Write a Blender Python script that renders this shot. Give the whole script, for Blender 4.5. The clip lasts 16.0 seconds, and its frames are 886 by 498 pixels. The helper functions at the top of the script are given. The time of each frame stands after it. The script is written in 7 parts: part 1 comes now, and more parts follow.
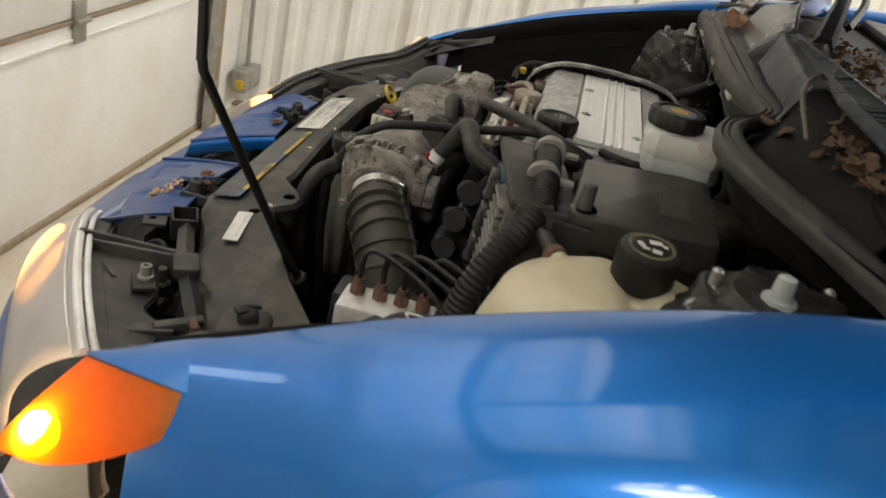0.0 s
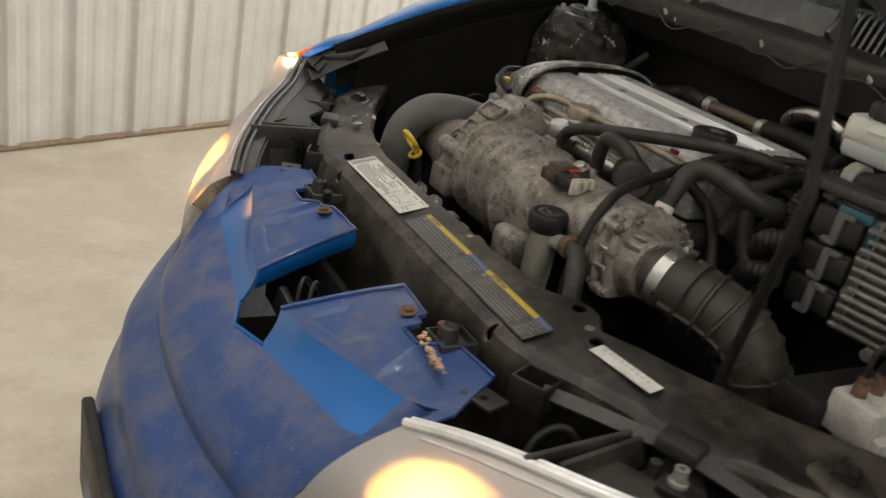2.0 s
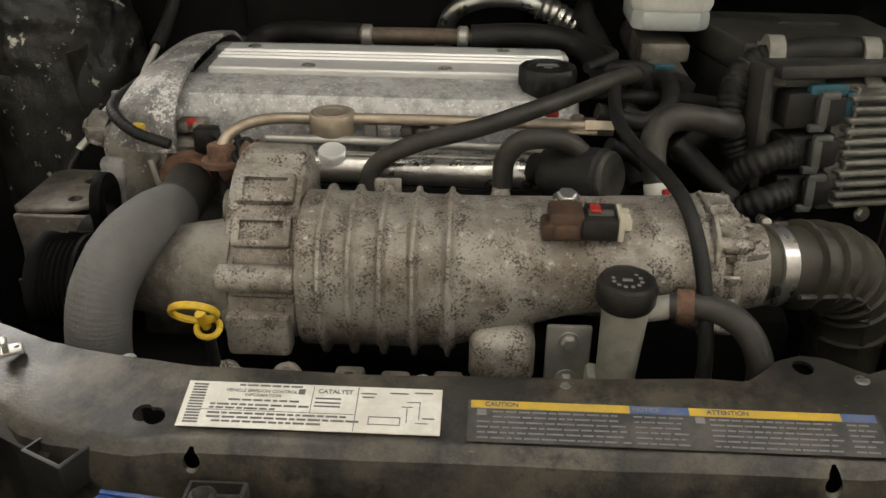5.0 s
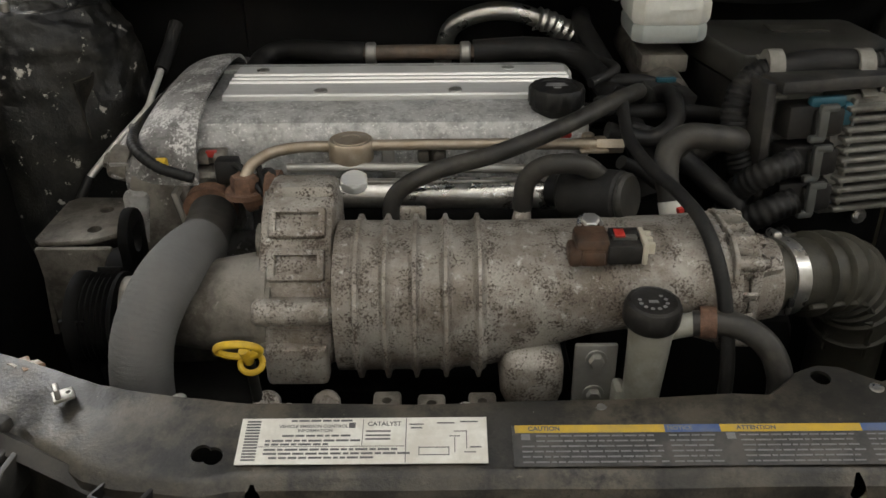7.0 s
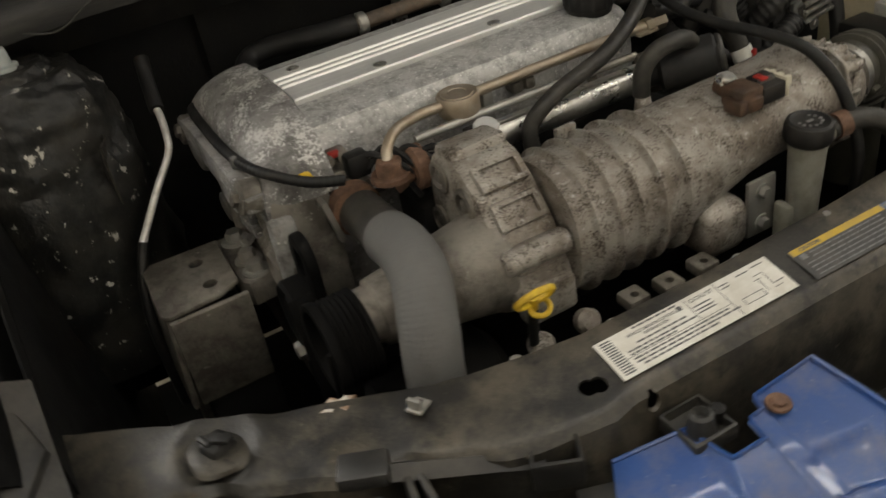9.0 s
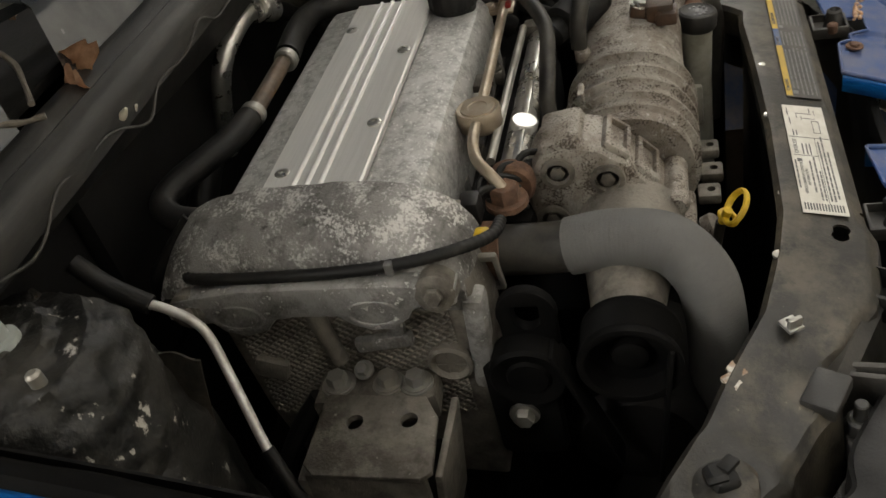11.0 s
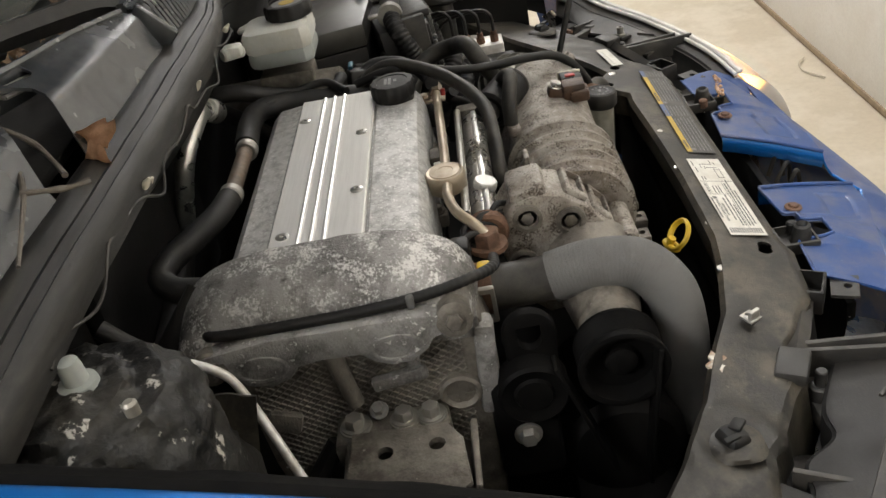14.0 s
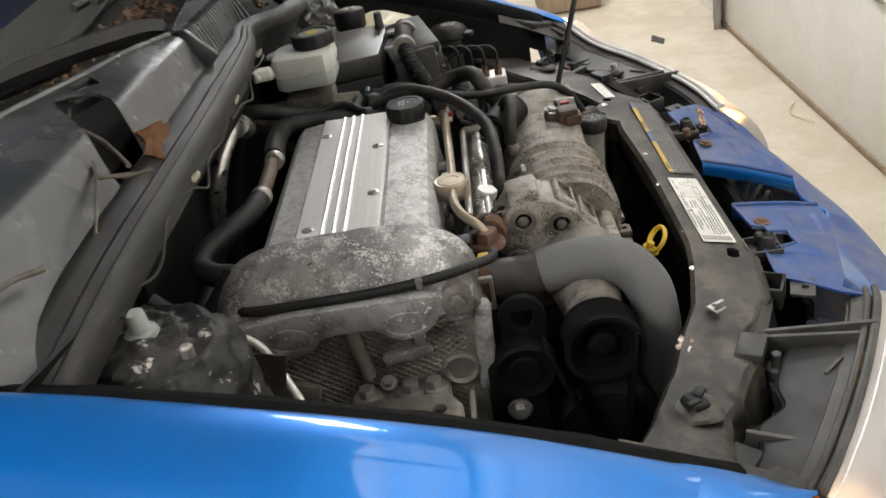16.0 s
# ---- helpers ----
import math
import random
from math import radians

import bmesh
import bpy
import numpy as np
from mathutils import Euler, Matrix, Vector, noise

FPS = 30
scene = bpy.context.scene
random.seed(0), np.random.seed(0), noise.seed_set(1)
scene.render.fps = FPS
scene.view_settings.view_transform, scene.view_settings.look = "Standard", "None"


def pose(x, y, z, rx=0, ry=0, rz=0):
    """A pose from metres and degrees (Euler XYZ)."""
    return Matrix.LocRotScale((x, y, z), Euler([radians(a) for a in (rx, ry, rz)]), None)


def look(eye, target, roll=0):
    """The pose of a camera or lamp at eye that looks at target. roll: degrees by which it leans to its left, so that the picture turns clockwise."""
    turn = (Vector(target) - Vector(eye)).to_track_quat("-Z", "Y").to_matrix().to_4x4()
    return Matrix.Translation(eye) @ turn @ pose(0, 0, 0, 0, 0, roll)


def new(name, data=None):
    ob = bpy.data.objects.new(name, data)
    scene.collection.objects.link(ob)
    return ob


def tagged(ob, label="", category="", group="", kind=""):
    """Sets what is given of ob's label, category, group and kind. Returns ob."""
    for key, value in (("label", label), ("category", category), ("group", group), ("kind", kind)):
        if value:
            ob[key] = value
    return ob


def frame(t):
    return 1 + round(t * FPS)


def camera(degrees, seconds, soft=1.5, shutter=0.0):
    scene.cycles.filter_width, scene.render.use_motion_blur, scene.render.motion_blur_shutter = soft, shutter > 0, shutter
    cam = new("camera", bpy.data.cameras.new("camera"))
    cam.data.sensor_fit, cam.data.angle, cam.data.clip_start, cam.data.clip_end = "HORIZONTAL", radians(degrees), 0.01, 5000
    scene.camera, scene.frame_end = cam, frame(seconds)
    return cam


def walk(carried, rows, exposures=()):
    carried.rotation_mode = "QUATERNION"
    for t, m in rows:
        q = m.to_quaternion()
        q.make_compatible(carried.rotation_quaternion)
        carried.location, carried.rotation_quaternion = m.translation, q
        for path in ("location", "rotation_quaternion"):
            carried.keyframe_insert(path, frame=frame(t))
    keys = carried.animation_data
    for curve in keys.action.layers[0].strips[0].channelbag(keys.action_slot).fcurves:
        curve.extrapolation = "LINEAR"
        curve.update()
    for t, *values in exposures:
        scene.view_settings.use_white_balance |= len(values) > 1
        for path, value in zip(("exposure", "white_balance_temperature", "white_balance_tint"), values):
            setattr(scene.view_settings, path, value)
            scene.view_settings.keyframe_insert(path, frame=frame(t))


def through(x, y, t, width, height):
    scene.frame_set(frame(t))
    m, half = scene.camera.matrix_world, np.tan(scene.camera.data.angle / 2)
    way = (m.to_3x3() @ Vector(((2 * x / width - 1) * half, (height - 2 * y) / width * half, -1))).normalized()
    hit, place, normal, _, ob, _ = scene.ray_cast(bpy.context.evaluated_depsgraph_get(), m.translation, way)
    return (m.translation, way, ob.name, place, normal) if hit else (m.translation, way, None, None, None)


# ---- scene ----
cam = camera(53.4, 16.0, 1.5, 0.3)

PATH = [
    (0, (1.144, 0.367, 1.207), (-0.646, 0.199, 0.33), 13.3),
    (0.5, (1.013, 0.209, 1.191), (-0.796, 0.299, 0.344), 15.7),
    (1, (0.987, -0.014, 1.162), (-0.783, 0.503, 0.387), 14.2),
    (1.5, (0.954, -0.206, 1.152), (-0.736, 0.542, 0.387), 12.2),
    (2, (0.807, -0.417, 1.122), (-0.775, 0.526, 0.343), 11.3),
    (2.5, (0.65, -0.546, 1.092), (-0.642, 0.751, 0.286), 10.8),
    (3, (0.484, -0.627, 1.094), (-0.428, 0.972, 0.311), 6.7),
    (3.5, (0.286, -0.555, 1.085), (-0.311, 1.181, 0.29), 5.2),
    (4, (0.113, -0.449, 1.114), (-0.158, 1.329, 0.239), 3.6),
    (4.5, (0.037, -0.424, 1.115), (-0.097, 1.353, 0.207), 2.0),
    (7, (-0.049, -0.428, 1.166), (-0.052, 1.321, 0.196), -0.5),
    (7.5, (-0.06, -0.446, 1.185), (-0.043, 1.296, 0.203), -0.1),
    (8, (-0.122, -0.476, 1.201), (-0.09, 1.264, 0.217), -2.7),
    (8.5, (-0.267, -0.47, 1.19), (0.037, 1.218, 0.161), -6.0),
    (9, (-0.464, -0.366, 1.201), (0.181, 1.172, 0.098), -11.2),
    (9.2, (-0.521, -0.339, 1.209), (0.184, 1.165, 0.095), -14.7),
    (11.3, (-0.812, 0.191, 1.272), (0.711, 0.589, 0.038), -14.5),
    (11.5, (-0.813, 0.21, 1.271), (0.736, 0.545, 0.051), -13.9),
    (12, (-0.841, 0.242, 1.269), (0.776, 0.498, 0.121), -13.9),
    (12.5, (-0.885, 0.263, 1.275), (0.802, 0.448, 0.217), -13.2),
    (13, (-0.913, 0.267, 1.279), (0.778, 0.425, 0.223), -12.9),
    (13.5, (-0.925, 0.268, 1.279), (0.763, 0.42, 0.217), -12.7),
    (14, (-0.926, 0.272, 1.277), (0.761, 0.409, 0.21), -12.4),
    (14.5, (-0.926, 0.272, 1.278), (0.757, 0.394, 0.204), -12.2),
    (15, (-0.932, 0.27, 1.277), (0.751, 0.378, 0.202), -12.0),
    (15.5, (-0.952, 0.264, 1.287), (0.732, 0.375, 0.212), -11.7),
    (16, (-1.047, 0.276, 1.295), (0.691, 0.401, 0.313), -10.8),
]
walk(cam, [(t, look(e, g, r)) for t, e, g, r in PATH],
     [(0, -0.15, 6850, 10), (0.5, -0.25, 6800, 10), (1, -0.12, 6800, 10), (1.5, -0.1, 6850, 10), (2, -0.35, 6750, 12), (2.5, -0.4, 6700, 12), (3, -0.15, 6850, 10), (3.5, -0.05, 7200, 10),
      (4.5, 0.05, 7100, 10), (7, -0.28, 6550, 10), (8.5, -0.3, 6800, 10), (9.2, -0.3, 7100, 10), (11.3, -0.2, 6900, 10), (12.5, -0.02, 6750, 10), (14.5, 0.33, 6650, 12), (16, 0.35, 6450, 12)])

cam.data.dof.use_dof = False

# ---------- world and lamps ----------
world = bpy.data.worlds.new("garage_air")
scene.world = world
world.use_nodes = True
world.node_tree.nodes["Background"].inputs[0].default_value = (0.9, 0.95, 1.0, 1)
world.node_tree.nodes["Background"].inputs[1].default_value = 0.05


def lamp(name, eye, target, power, sx, sy, colour=(1.0, 0.95, 0.88)):
    d = bpy.data.lights.new(name, "AREA")
    d.shape, d.size, d.size_y, d.energy, d.color = "RECTANGLE", sx, sy, power, colour
    ob = new(name, d)
    ob.matrix_world = look(eye, target)
    return ob


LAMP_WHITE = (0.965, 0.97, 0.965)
# Unseen area lights added to brighten the bay, door, floor and walls.
lamp("fill_light_front", (0.2, -0.43, 2.74), (0.2, -0.42, 0), 14, 3.6, 0.8, LAMP_WHITE)
lamp("fill_light_door", (0.2, -0.05, 2.66), (0.2, -0.87, 2.45), 52, 3.0, 0.14, LAMP_WHITE)
lamp("fill_light_rear", (0.3, 3.0, 2.74), (0.3, 3.0, 0), 60, 2.8, 0.5, LAMP_WHITE)
lamp("fill_light_far", (3.5, -0.1, 2.74), (3.1, -0.3, 0), 68, 0.5, 1.2, LAMP_WHITE)
lamp("fill_light_side", (-1.9, 2.0, 2.74), (-1.6, 1.5, 0), 170, 1.1, 1.8, LAMP_WHITE)


# ---------- materials ----------
def surf(name, c1, c2, rough=(0.45, 0.65), metal=0.0, scale=25.0, fine=350.0, bump=0.12, dirt=None, amount=0.4,
         dscale=18.0, coat=0.0, spec=0.5, stretch=(1, 1, 1), trans=0.0, emit=None, power=0.0, speck=None, srange=(0.62, 0.68), sscale=90.0, speck2=None, srange2=(0.58, 0.66), sscale2=60.0, clump=0.0):
    """A worn surface: two colours mixed by broad noise, fine grain, dirt in blots, bump from the grain."""
    m = bpy.data.materials.new(name)
    m.use_nodes = True
    nt = m.node_tree
    N, L = nt.nodes, nt.links
    b = N["Principled BSDF"]
    co = N.new("ShaderNodeTexCoord")
    mp = N.new("ShaderNodeMapping")
    mp.inputs["Scale"].default_value = stretch
    L.new(co.outputs["Object"], mp.inputs[0])

    def noi(sc, det=4.0, rg=0.6):
        n = N.new("ShaderNodeTexNoise")
        n.inputs["Scale"].default_value, n.inputs["Detail"].default_value, n.inputs["Roughness"].default_value = sc, det, rg
        L.new(mp.outputs[0], n.inputs["Vector"])
        return n.outputs["Fac"]

    def ramp(src, a, z):
        r = N.new("ShaderNodeMapRange")
        r.inputs["From Min"].default_value, r.inputs["From Max"].default_value = a, z
        L.new(src, r.inputs["Value"])
        return r.outputs[0]

    def mix(fac, a, z):
        x = N.new("ShaderNodeMix")
        x.data_type = "RGBA"
        L.new(fac, x.inputs[0])
        for k, v in ((6, a), (7, z)):
            if isinstance(v, tuple):
                x.inputs[k].default_value = (*v, 1)
            else:
                L.new(v, x.inputs[k])
        return x.outputs[2]

    big, small = noi(scale), noi(fine, 3.0)
    col = mix(ramp(big, 0.35, 0.65), c1, c2)
    dark = tuple(v * 0.75 for v in c1)
    g = N.new("ShaderNodeMath")
    g.operation, g.inputs[1].default_value = "MULTIPLY", 0.35
    L.new(ramp(small, 0.4, 0.7), g.inputs[0])
    col = mix(g.outputs[0], col, dark)
    if dirt:
        d = N.new("ShaderNodeMath")
        d.operation, d.inputs[1].default_value = "MULTIPLY", amount
        L.new(ramp(noi(dscale, 8.0, 0.7), 0.45, 0.62), d.inputs[0])
        col = mix(d.outputs[0], col, dirt)
    if speck:
        grain = noi(sscale, 6.0, 0.65)
        if clump:
            k = N.new("ShaderNodeMath")
            k.operation, k.inputs[1].default_value, k.inputs[2].default_value = "MULTIPLY_ADD", clump, -0.5 * clump
            L.new(noi(sscale / 9, 3.0, 0.6), k.inputs[0])
            t = N.new("ShaderNodeMath")
            L.new(grain, t.inputs[0])
            L.new(k.outputs[0], t.inputs[1])
            grain = t.outputs[0]
        col = mix(ramp(grain, *srange), col, speck)
    if speck2:
        col = mix(ramp(noi(sscale2, 9.0, 0.75), *srange2), col, speck2)
    L.new(col, b.inputs["Base Color"])
    L.new(ramp(big, 0.3, 0.7), (r := N.new("ShaderNodeMapRange")).inputs["Value"])
    r.inputs["To Min"].default_value, r.inputs["To Max"].default_value = rough
    L.new(r.outputs[0], b.inputs["Roughness"])
    b.inputs["Metallic"].default_value = metal
    b.inputs["Specular IOR Level"].default_value = spec
    b.inputs["Coat Weight"].default_value = coat
    b.inputs["Coat Roughness"].default_value = 0.06
    b.inputs["Transmission Weight"].default_value = trans
    if emit:
        b.inputs["Emission Color"].default_value = (*emit, 1)
        b.inputs["Emission Strength"].default_value = power
    if bump:
        bp = N.new("ShaderNodeBump")
        bp.inputs["Strength"].default_value, bp.inputs["Distance"].default_value = bump, 0.002
        L.new(small, bp.inputs["Height"])
        L.new(bp.outputs[0], b.inputs["Normal"])
    return m


PAINT = surf("blue_paint", (0.001, 0.135, 0.47), (0.001, 0.148, 0.5), (0.3, 0.36), 0.5, 6, 900, 0.01, (0.02, 0.11, 0.34), 0.12, 9, coat=0.7, spec=0.3)
PAINT_DUSTY = surf("dusty_blue_paint", (0.005, 0.048, 0.2), (0.016, 0.056, 0.185), (0.4, 0.55), 0.1, 7, 600, 0.08,
                   (0.12, 0.12, 0.155), 0.55, 16, coat=0.25, speck=(0.24, 0.25, 0.28), srange=(0.64, 0.8), sscale=170)
# Dark copy of the blue with shade put into its colour.
PAINT_DARK = surf("shade_darkened_blue", (0.006, 0.02, 0.06), (0.01, 0.025, 0.07), (0.4, 0.6), 0.1, 20, 500, 0.05, (0.05, 0.05, 0.05), 0.4)
STEEL_BLACK = surf("dusty_black_painted_steel", (0.011, 0.0103, 0.0086), (0.03, 0.027, 0.0215), (0.36, 0.58), 0.1, 9, 420, 0.22,
                   (0.09, 0.077, 0.056), 0.75, 14, speck=(0.2, 0.175, 0.13), srange=(0.66, 0.8), sscale=170, spec=0.5, speck2=(0.007, 0.0068, 0.006), srange2=(0.5, 0.64), sscale2=30)
TOWER = surf("flaking_black_steel", (0.006, 0.006, 0.0055), (0.012, 0.0115, 0.01), (0.4, 0.65), 0.1, 16, 300, 0.5,
             (0.034, 0.03, 0.023), 0.6, 16, speck=(0.4, 0.38, 0.34), srange=(0.62, 0.655), sscale=62)
BLACK = surf("black_plastic", (0.006, 0.006, 0.006), (0.012, 0.0115, 0.011), (0.4, 0.6), 0, 30, 500, 0.12, (0.035, 0.031, 0.026), 0.4, 22, spec=0.35)
GREY_PLASTIC = surf("dusty_dark_grey_plastic", (0.014, 0.0137, 0.0128), (0.027, 0.026, 0.024), (0.42, 0.62), 0, 26, 500, 0.15, (0.085, 0.076, 0.063), 0.45, 16)
COWL = surf("grey_moulded_plastic", (0.042, 0.046, 0.049), (0.058, 0.062, 0.066), (0.18, 0.32), 0, 12, 900, 0.12, (0.12, 0.12, 0.116), 0.4, 6, spec=0.7)
RUBBER = surf("black_rubber", (0.005, 0.005, 0.005), (0.011, 0.0105, 0.01), (0.45, 0.7), 0, 40, 500, 0.12, (0.032, 0.029, 0.025), 0.4, 30, spec=0.35)
SEAL = surf("dusty_grooved_rubber", (0.01, 0.0098, 0.009), (0.02, 0.019, 0.0172), (0.4, 0.6), 0, 22, 400, 0.2, (0.055, 0.051, 0.044), 0.5, 9, spec=0.45, stretch=(1, 8, 8))
RUBBER_GREY = surf("dusty_rubber", (0.018, 0.0172, 0.0152), (0.032, 0.030, 0.0262), (0.42, 0.65), 0, 40, 500, 0.12, (0.07, 0.063, 0.051), 0.45, 26, spec=0.4)
DUCT = surf("dusty_olive_rubber", (0.026, 0.0245, 0.0185), (0.044, 0.041, 0.031), (0.45, 0.65), 0, 30, 500, 0.15, (0.075, 0.068, 0.05), 0.5, 18, spec=0.4)
LATCH = surf("pale_grey_plastic", (0.085, 0.088, 0.083), (0.06, 0.063, 0.06), (0.4, 0.55), 0, 40, 500, 0.1, (0.12, 0.11, 0.09), 0.3, 40)
HAZE = surf("hazed_acrylic_edge", (0.78, 0.77, 0.74), (0.66, 0.65, 0.62), (0.12, 0.25), 0, 30, 300, 0.05, (0.4, 0.38, 0.35), 0.4, 25, spec=0.8)
CLIP = surf("dusty_pale_plastic", (0.26, 0.25, 0.22), (0.2, 0.19, 0.165), (0.4, 0.6), 0, 40, 500, 0.1, (0.12, 0.11, 0.09), 0.4, 40)
LID = surf("satin_dusty_plastic", (0.022, 0.021, 0.018), (0.034, 0.0325, 0.028), (0.3, 0.45), 0, 14, 500, 0.1, (0.075, 0.07, 0.06), 0.5, 9, spec=0.55, speck=(0.3, 0.29, 0.26), srange=(0.74, 0.78), sscale=60)
# Near-black for parts deep in the bay: their shade is in the colour.
DARK = surf("bay_shade_black", (0.0025, 0.0025, 0.0025), (0.005, 0.0048, 0.0045), (0.65, 0.85), 0, 12, 200, 0.2, (0.014, 0.0125, 0.0105), 0.4, 9, spec=0.2)
CAST = surf("stained_cast_aluminium", (0.40, 0.375, 0.335), (0.27, 0.245, 0.212), (0.45, 0.65), 0.35, 12, 520, 0.6, (0.12, 0.09, 0.064), 0.7, 22,
            speck=(0.075, 0.058, 0.045), srange=(0.53, 0.64), sscale=520, clump=0.7, speck2=(0.6, 0.58, 0.55), srange2=(0.57, 0.72), sscale2=110)
CAST_DARK = surf("grimy_cast_aluminium", (0.26, 0.24, 0.205), (0.15, 0.135, 0.115), (0.45, 0.65), 0.35, 22, 400, 0.4, (0.045, 0.038, 0.03), 0.75, 26,
                 speck=(0.42, 0.4, 0.36), srange=(0.66, 0.74), sscale=110)
OXIDE = surf("oxidised_aluminium", (0.42, 0.41, 0.395), (0.27, 0.265, 0.25), (0.45, 0.65), 0.35, 22, 480, 0.45, (0.06, 0.055, 0.05), 0.8, 30,
             speck=(0.72, 0.71, 0.68), srange=(0.6, 0.66), sscale=120)
COVER = surf("grainy_painted_aluminium", (0.56, 0.56, 0.545), (0.44, 0.44, 0.425), (0.4, 0.55), 0.3, 30, 700, 0.35, (0.17, 0.165, 0.155), 0.65, 90,
             speck=(0.8, 0.79, 0.77), srange=(0.57, 0.67), sscale=330, speck2=(0.2, 0.195, 0.185), srange2=(0.6, 0.7), sscale2=240)
PLATE = surf("brushed_aluminium", (0.82, 0.82, 0.8), (0.76, 0.76, 0.74), (0.3, 0.4), 0.4, 8, 300, 0.04, (0.55, 0.54, 0.52), 0.25, 20, stretch=(1, 30, 30))
CHROME = surf("zinc_plated_steel", (0.62, 0.61, 0.58), (0.5, 0.49, 0.46), (0.22, 0.4), 0.9, 50, 300, 0.06, (0.22, 0.19, 0.15), 0.3, 60)
BRASS = surf("yellowed_zinc_pipe", (0.44, 0.38, 0.3), (0.36, 0.3, 0.23), (0.35, 0.5), 0.6, 40, 400, 0.06, (0.24, 0.17, 0.1), 0.4, 30)
ECM_METAL = surf("dull_grey_casting", (0.24, 0.235, 0.21), (0.17, 0.165, 0.148), (0.45, 0.6), 0.35, 30, 400, 0.25, (0.08, 0.074, 0.062), 0.6, 30)
RUST = surf("rusty_steel", (0.14, 0.075, 0.048), (0.085, 0.048, 0.032), (0.7, 0.9), 0.1, 90, 500, 0.5, (0.22, 0.12, 0.07), 0.6, 80)
DOME = surf("corroded_dark_aluminium", (0.36, 0.35, 0.335), (0.2, 0.195, 0.185), (0.45, 0.65), 0.3, 14, 480, 0.5, (0.05, 0.046, 0.042), 0.8, 17,
            speck=(0.6, 0.59, 0.57), srange=(0.52, 0.66), sscale=360, clump=0.8, speck2=(0.085, 0.08, 0.075), srange2=(0.55, 0.68), sscale2=60)
BRAID = surf("grey_braided_sleeve", (0.115, 0.115, 0.111), (0.135, 0.133, 0.128), (0.6, 0.75), 0, 60, 1400, 0.5, (0.09, 0.086, 0.078), 0.4, 20)
CREAM = surf("yellowed_translucent_plastic", (0.62, 0.56, 0.4), (0.56, 0.49, 0.33), (0.35, 0.5), 0, 9, 300, 0.04, (0.42, 0.33, 0.18), 0.3, 12)
MILKY = surf("milky_white_plastic", (0.66, 0.67, 0.63), (0.6, 0.6, 0.54), (0.35, 0.5), 0, 16, 300, 0.04, (0.45, 0.42, 0.33), 0.35, 20)
FLUID = surf("milky_plastic_below_fluid_line", (0.4, 0.43, 0.41), (0.34, 0.365, 0.34), (0.3, 0.4), 0, 16, 300, 0.03)
NECK = surf("grimy_translucent_plastic", (0.3, 0.295, 0.255), (0.24, 0.235, 0.2), (0.3, 0.45), 0, 26, 300, 0.04, (0.14, 0.13, 0.1), 0.5, 40)
YELLOW = surf("yellow_plastic", (0.6, 0.4, 0.02), (0.5, 0.32, 0.02), (0.4, 0.55), 0, 60, 400, 0.08, (0.25, 0.15, 0.03), 0.35, 70)
LABEL = surf("aged_white_sticker", (0.66, 0.65, 0.6), (0.58, 0.565, 0.51), (0.4, 0.55), 0, 30, 300, 0.03, (0.4, 0.37, 0.31), 0.45, 40)
INK = surf("printed_dark_ink", (0.07, 0.07, 0.07), (0.12, 0.12, 0.12), (0.5, 0.6), 0, 40, 300, 0.0)
INK_LIGHT = surf("printed_light_ink", (0.2, 0.2, 0.2), (0.15, 0.15, 0.15), (0.5, 0.6), 0, 120, 300, 0.0)
INK_FAINT = surf("washed_out_ink", (0.5, 0.49, 0.45), (0.45, 0.44, 0.4), (0.5, 0.6), 0, 120, 300, 0.0)
LABEL_DARK = surf("scuffed_dark_sticker", (0.03, 0.03, 0.03), (0.055, 0.053, 0.05), (0.4, 0.55), 0, 40, 300, 0.03, (0.11, 0.1, 0.085), 0.5, 30)
LABEL_YELLOW = surf("yellow_print", (0.5, 0.33, 0.03), (0.42, 0.28, 0.04), (0.45, 0.6), 0, 60, 300, 0.0, (0.3, 0.24, 0.1), 0.4, 60)
LABEL_OLIVE = surf("faded_yellow_print", (0.22, 0.19, 0.08), (0.13, 0.115, 0.05), (0.45, 0.6), 0, 60, 300, 0.0, (0.04, 0.036, 0.03), 0.5, 120)
LABEL_BLUE = surf("blue_print", (0.05, 0.09, 0.22), (0.08, 0.12, 0.24), (0.45, 0.6), 0, 60, 300, 0.0, (0.12, 0.13, 0.16), 0.4, 60)
TEAL = surf("teal_plastic", (0.012, 0.07, 0.1), (0.02, 0.09, 0.12), (0.4, 0.5), 0, 30, 300, 0.05)
BROWN_PLASTIC = surf("brown_plastic", (0.085, 0.045, 0.025), (0.045, 0.026, 0.017), (0.45, 0.6), 0, 60, 400, 0.3, (0.03, 0.021, 0.015), 0.6, 70)
IVORY = surf("ivory_plastic", (0.55, 0.52, 0.42), (0.48, 0.44, 0.34), (0.4, 0.5), 0, 60, 400, 0.05)
RED = surf("red_plastic", (0.4, 0.03, 0.02), (0.33, 0.02, 0.015), (0.4, 0.5), 0, 60, 400, 0.05)
LEAF = surf("dry_tan_leaf", (0.66, 0.44, 0.29), (0.5, 0.31, 0.19), (0.65, 0.8), 0, 60, 400, 0.3, (0.26, 0.13, 0.065), 0.45, 50)
# Black steel, taken darker still to hold the pulley cavity's shadow.
PULLEY = surf("shade_deepened_black_steel", (0.0035, 0.0035, 0.0035), (0.006, 0.0058, 0.0055), (0.5, 0.7), 0.0, 30, 500, 0.1, (0.008, 0.0075, 0.007), 0.4, 26, spec=0.05)
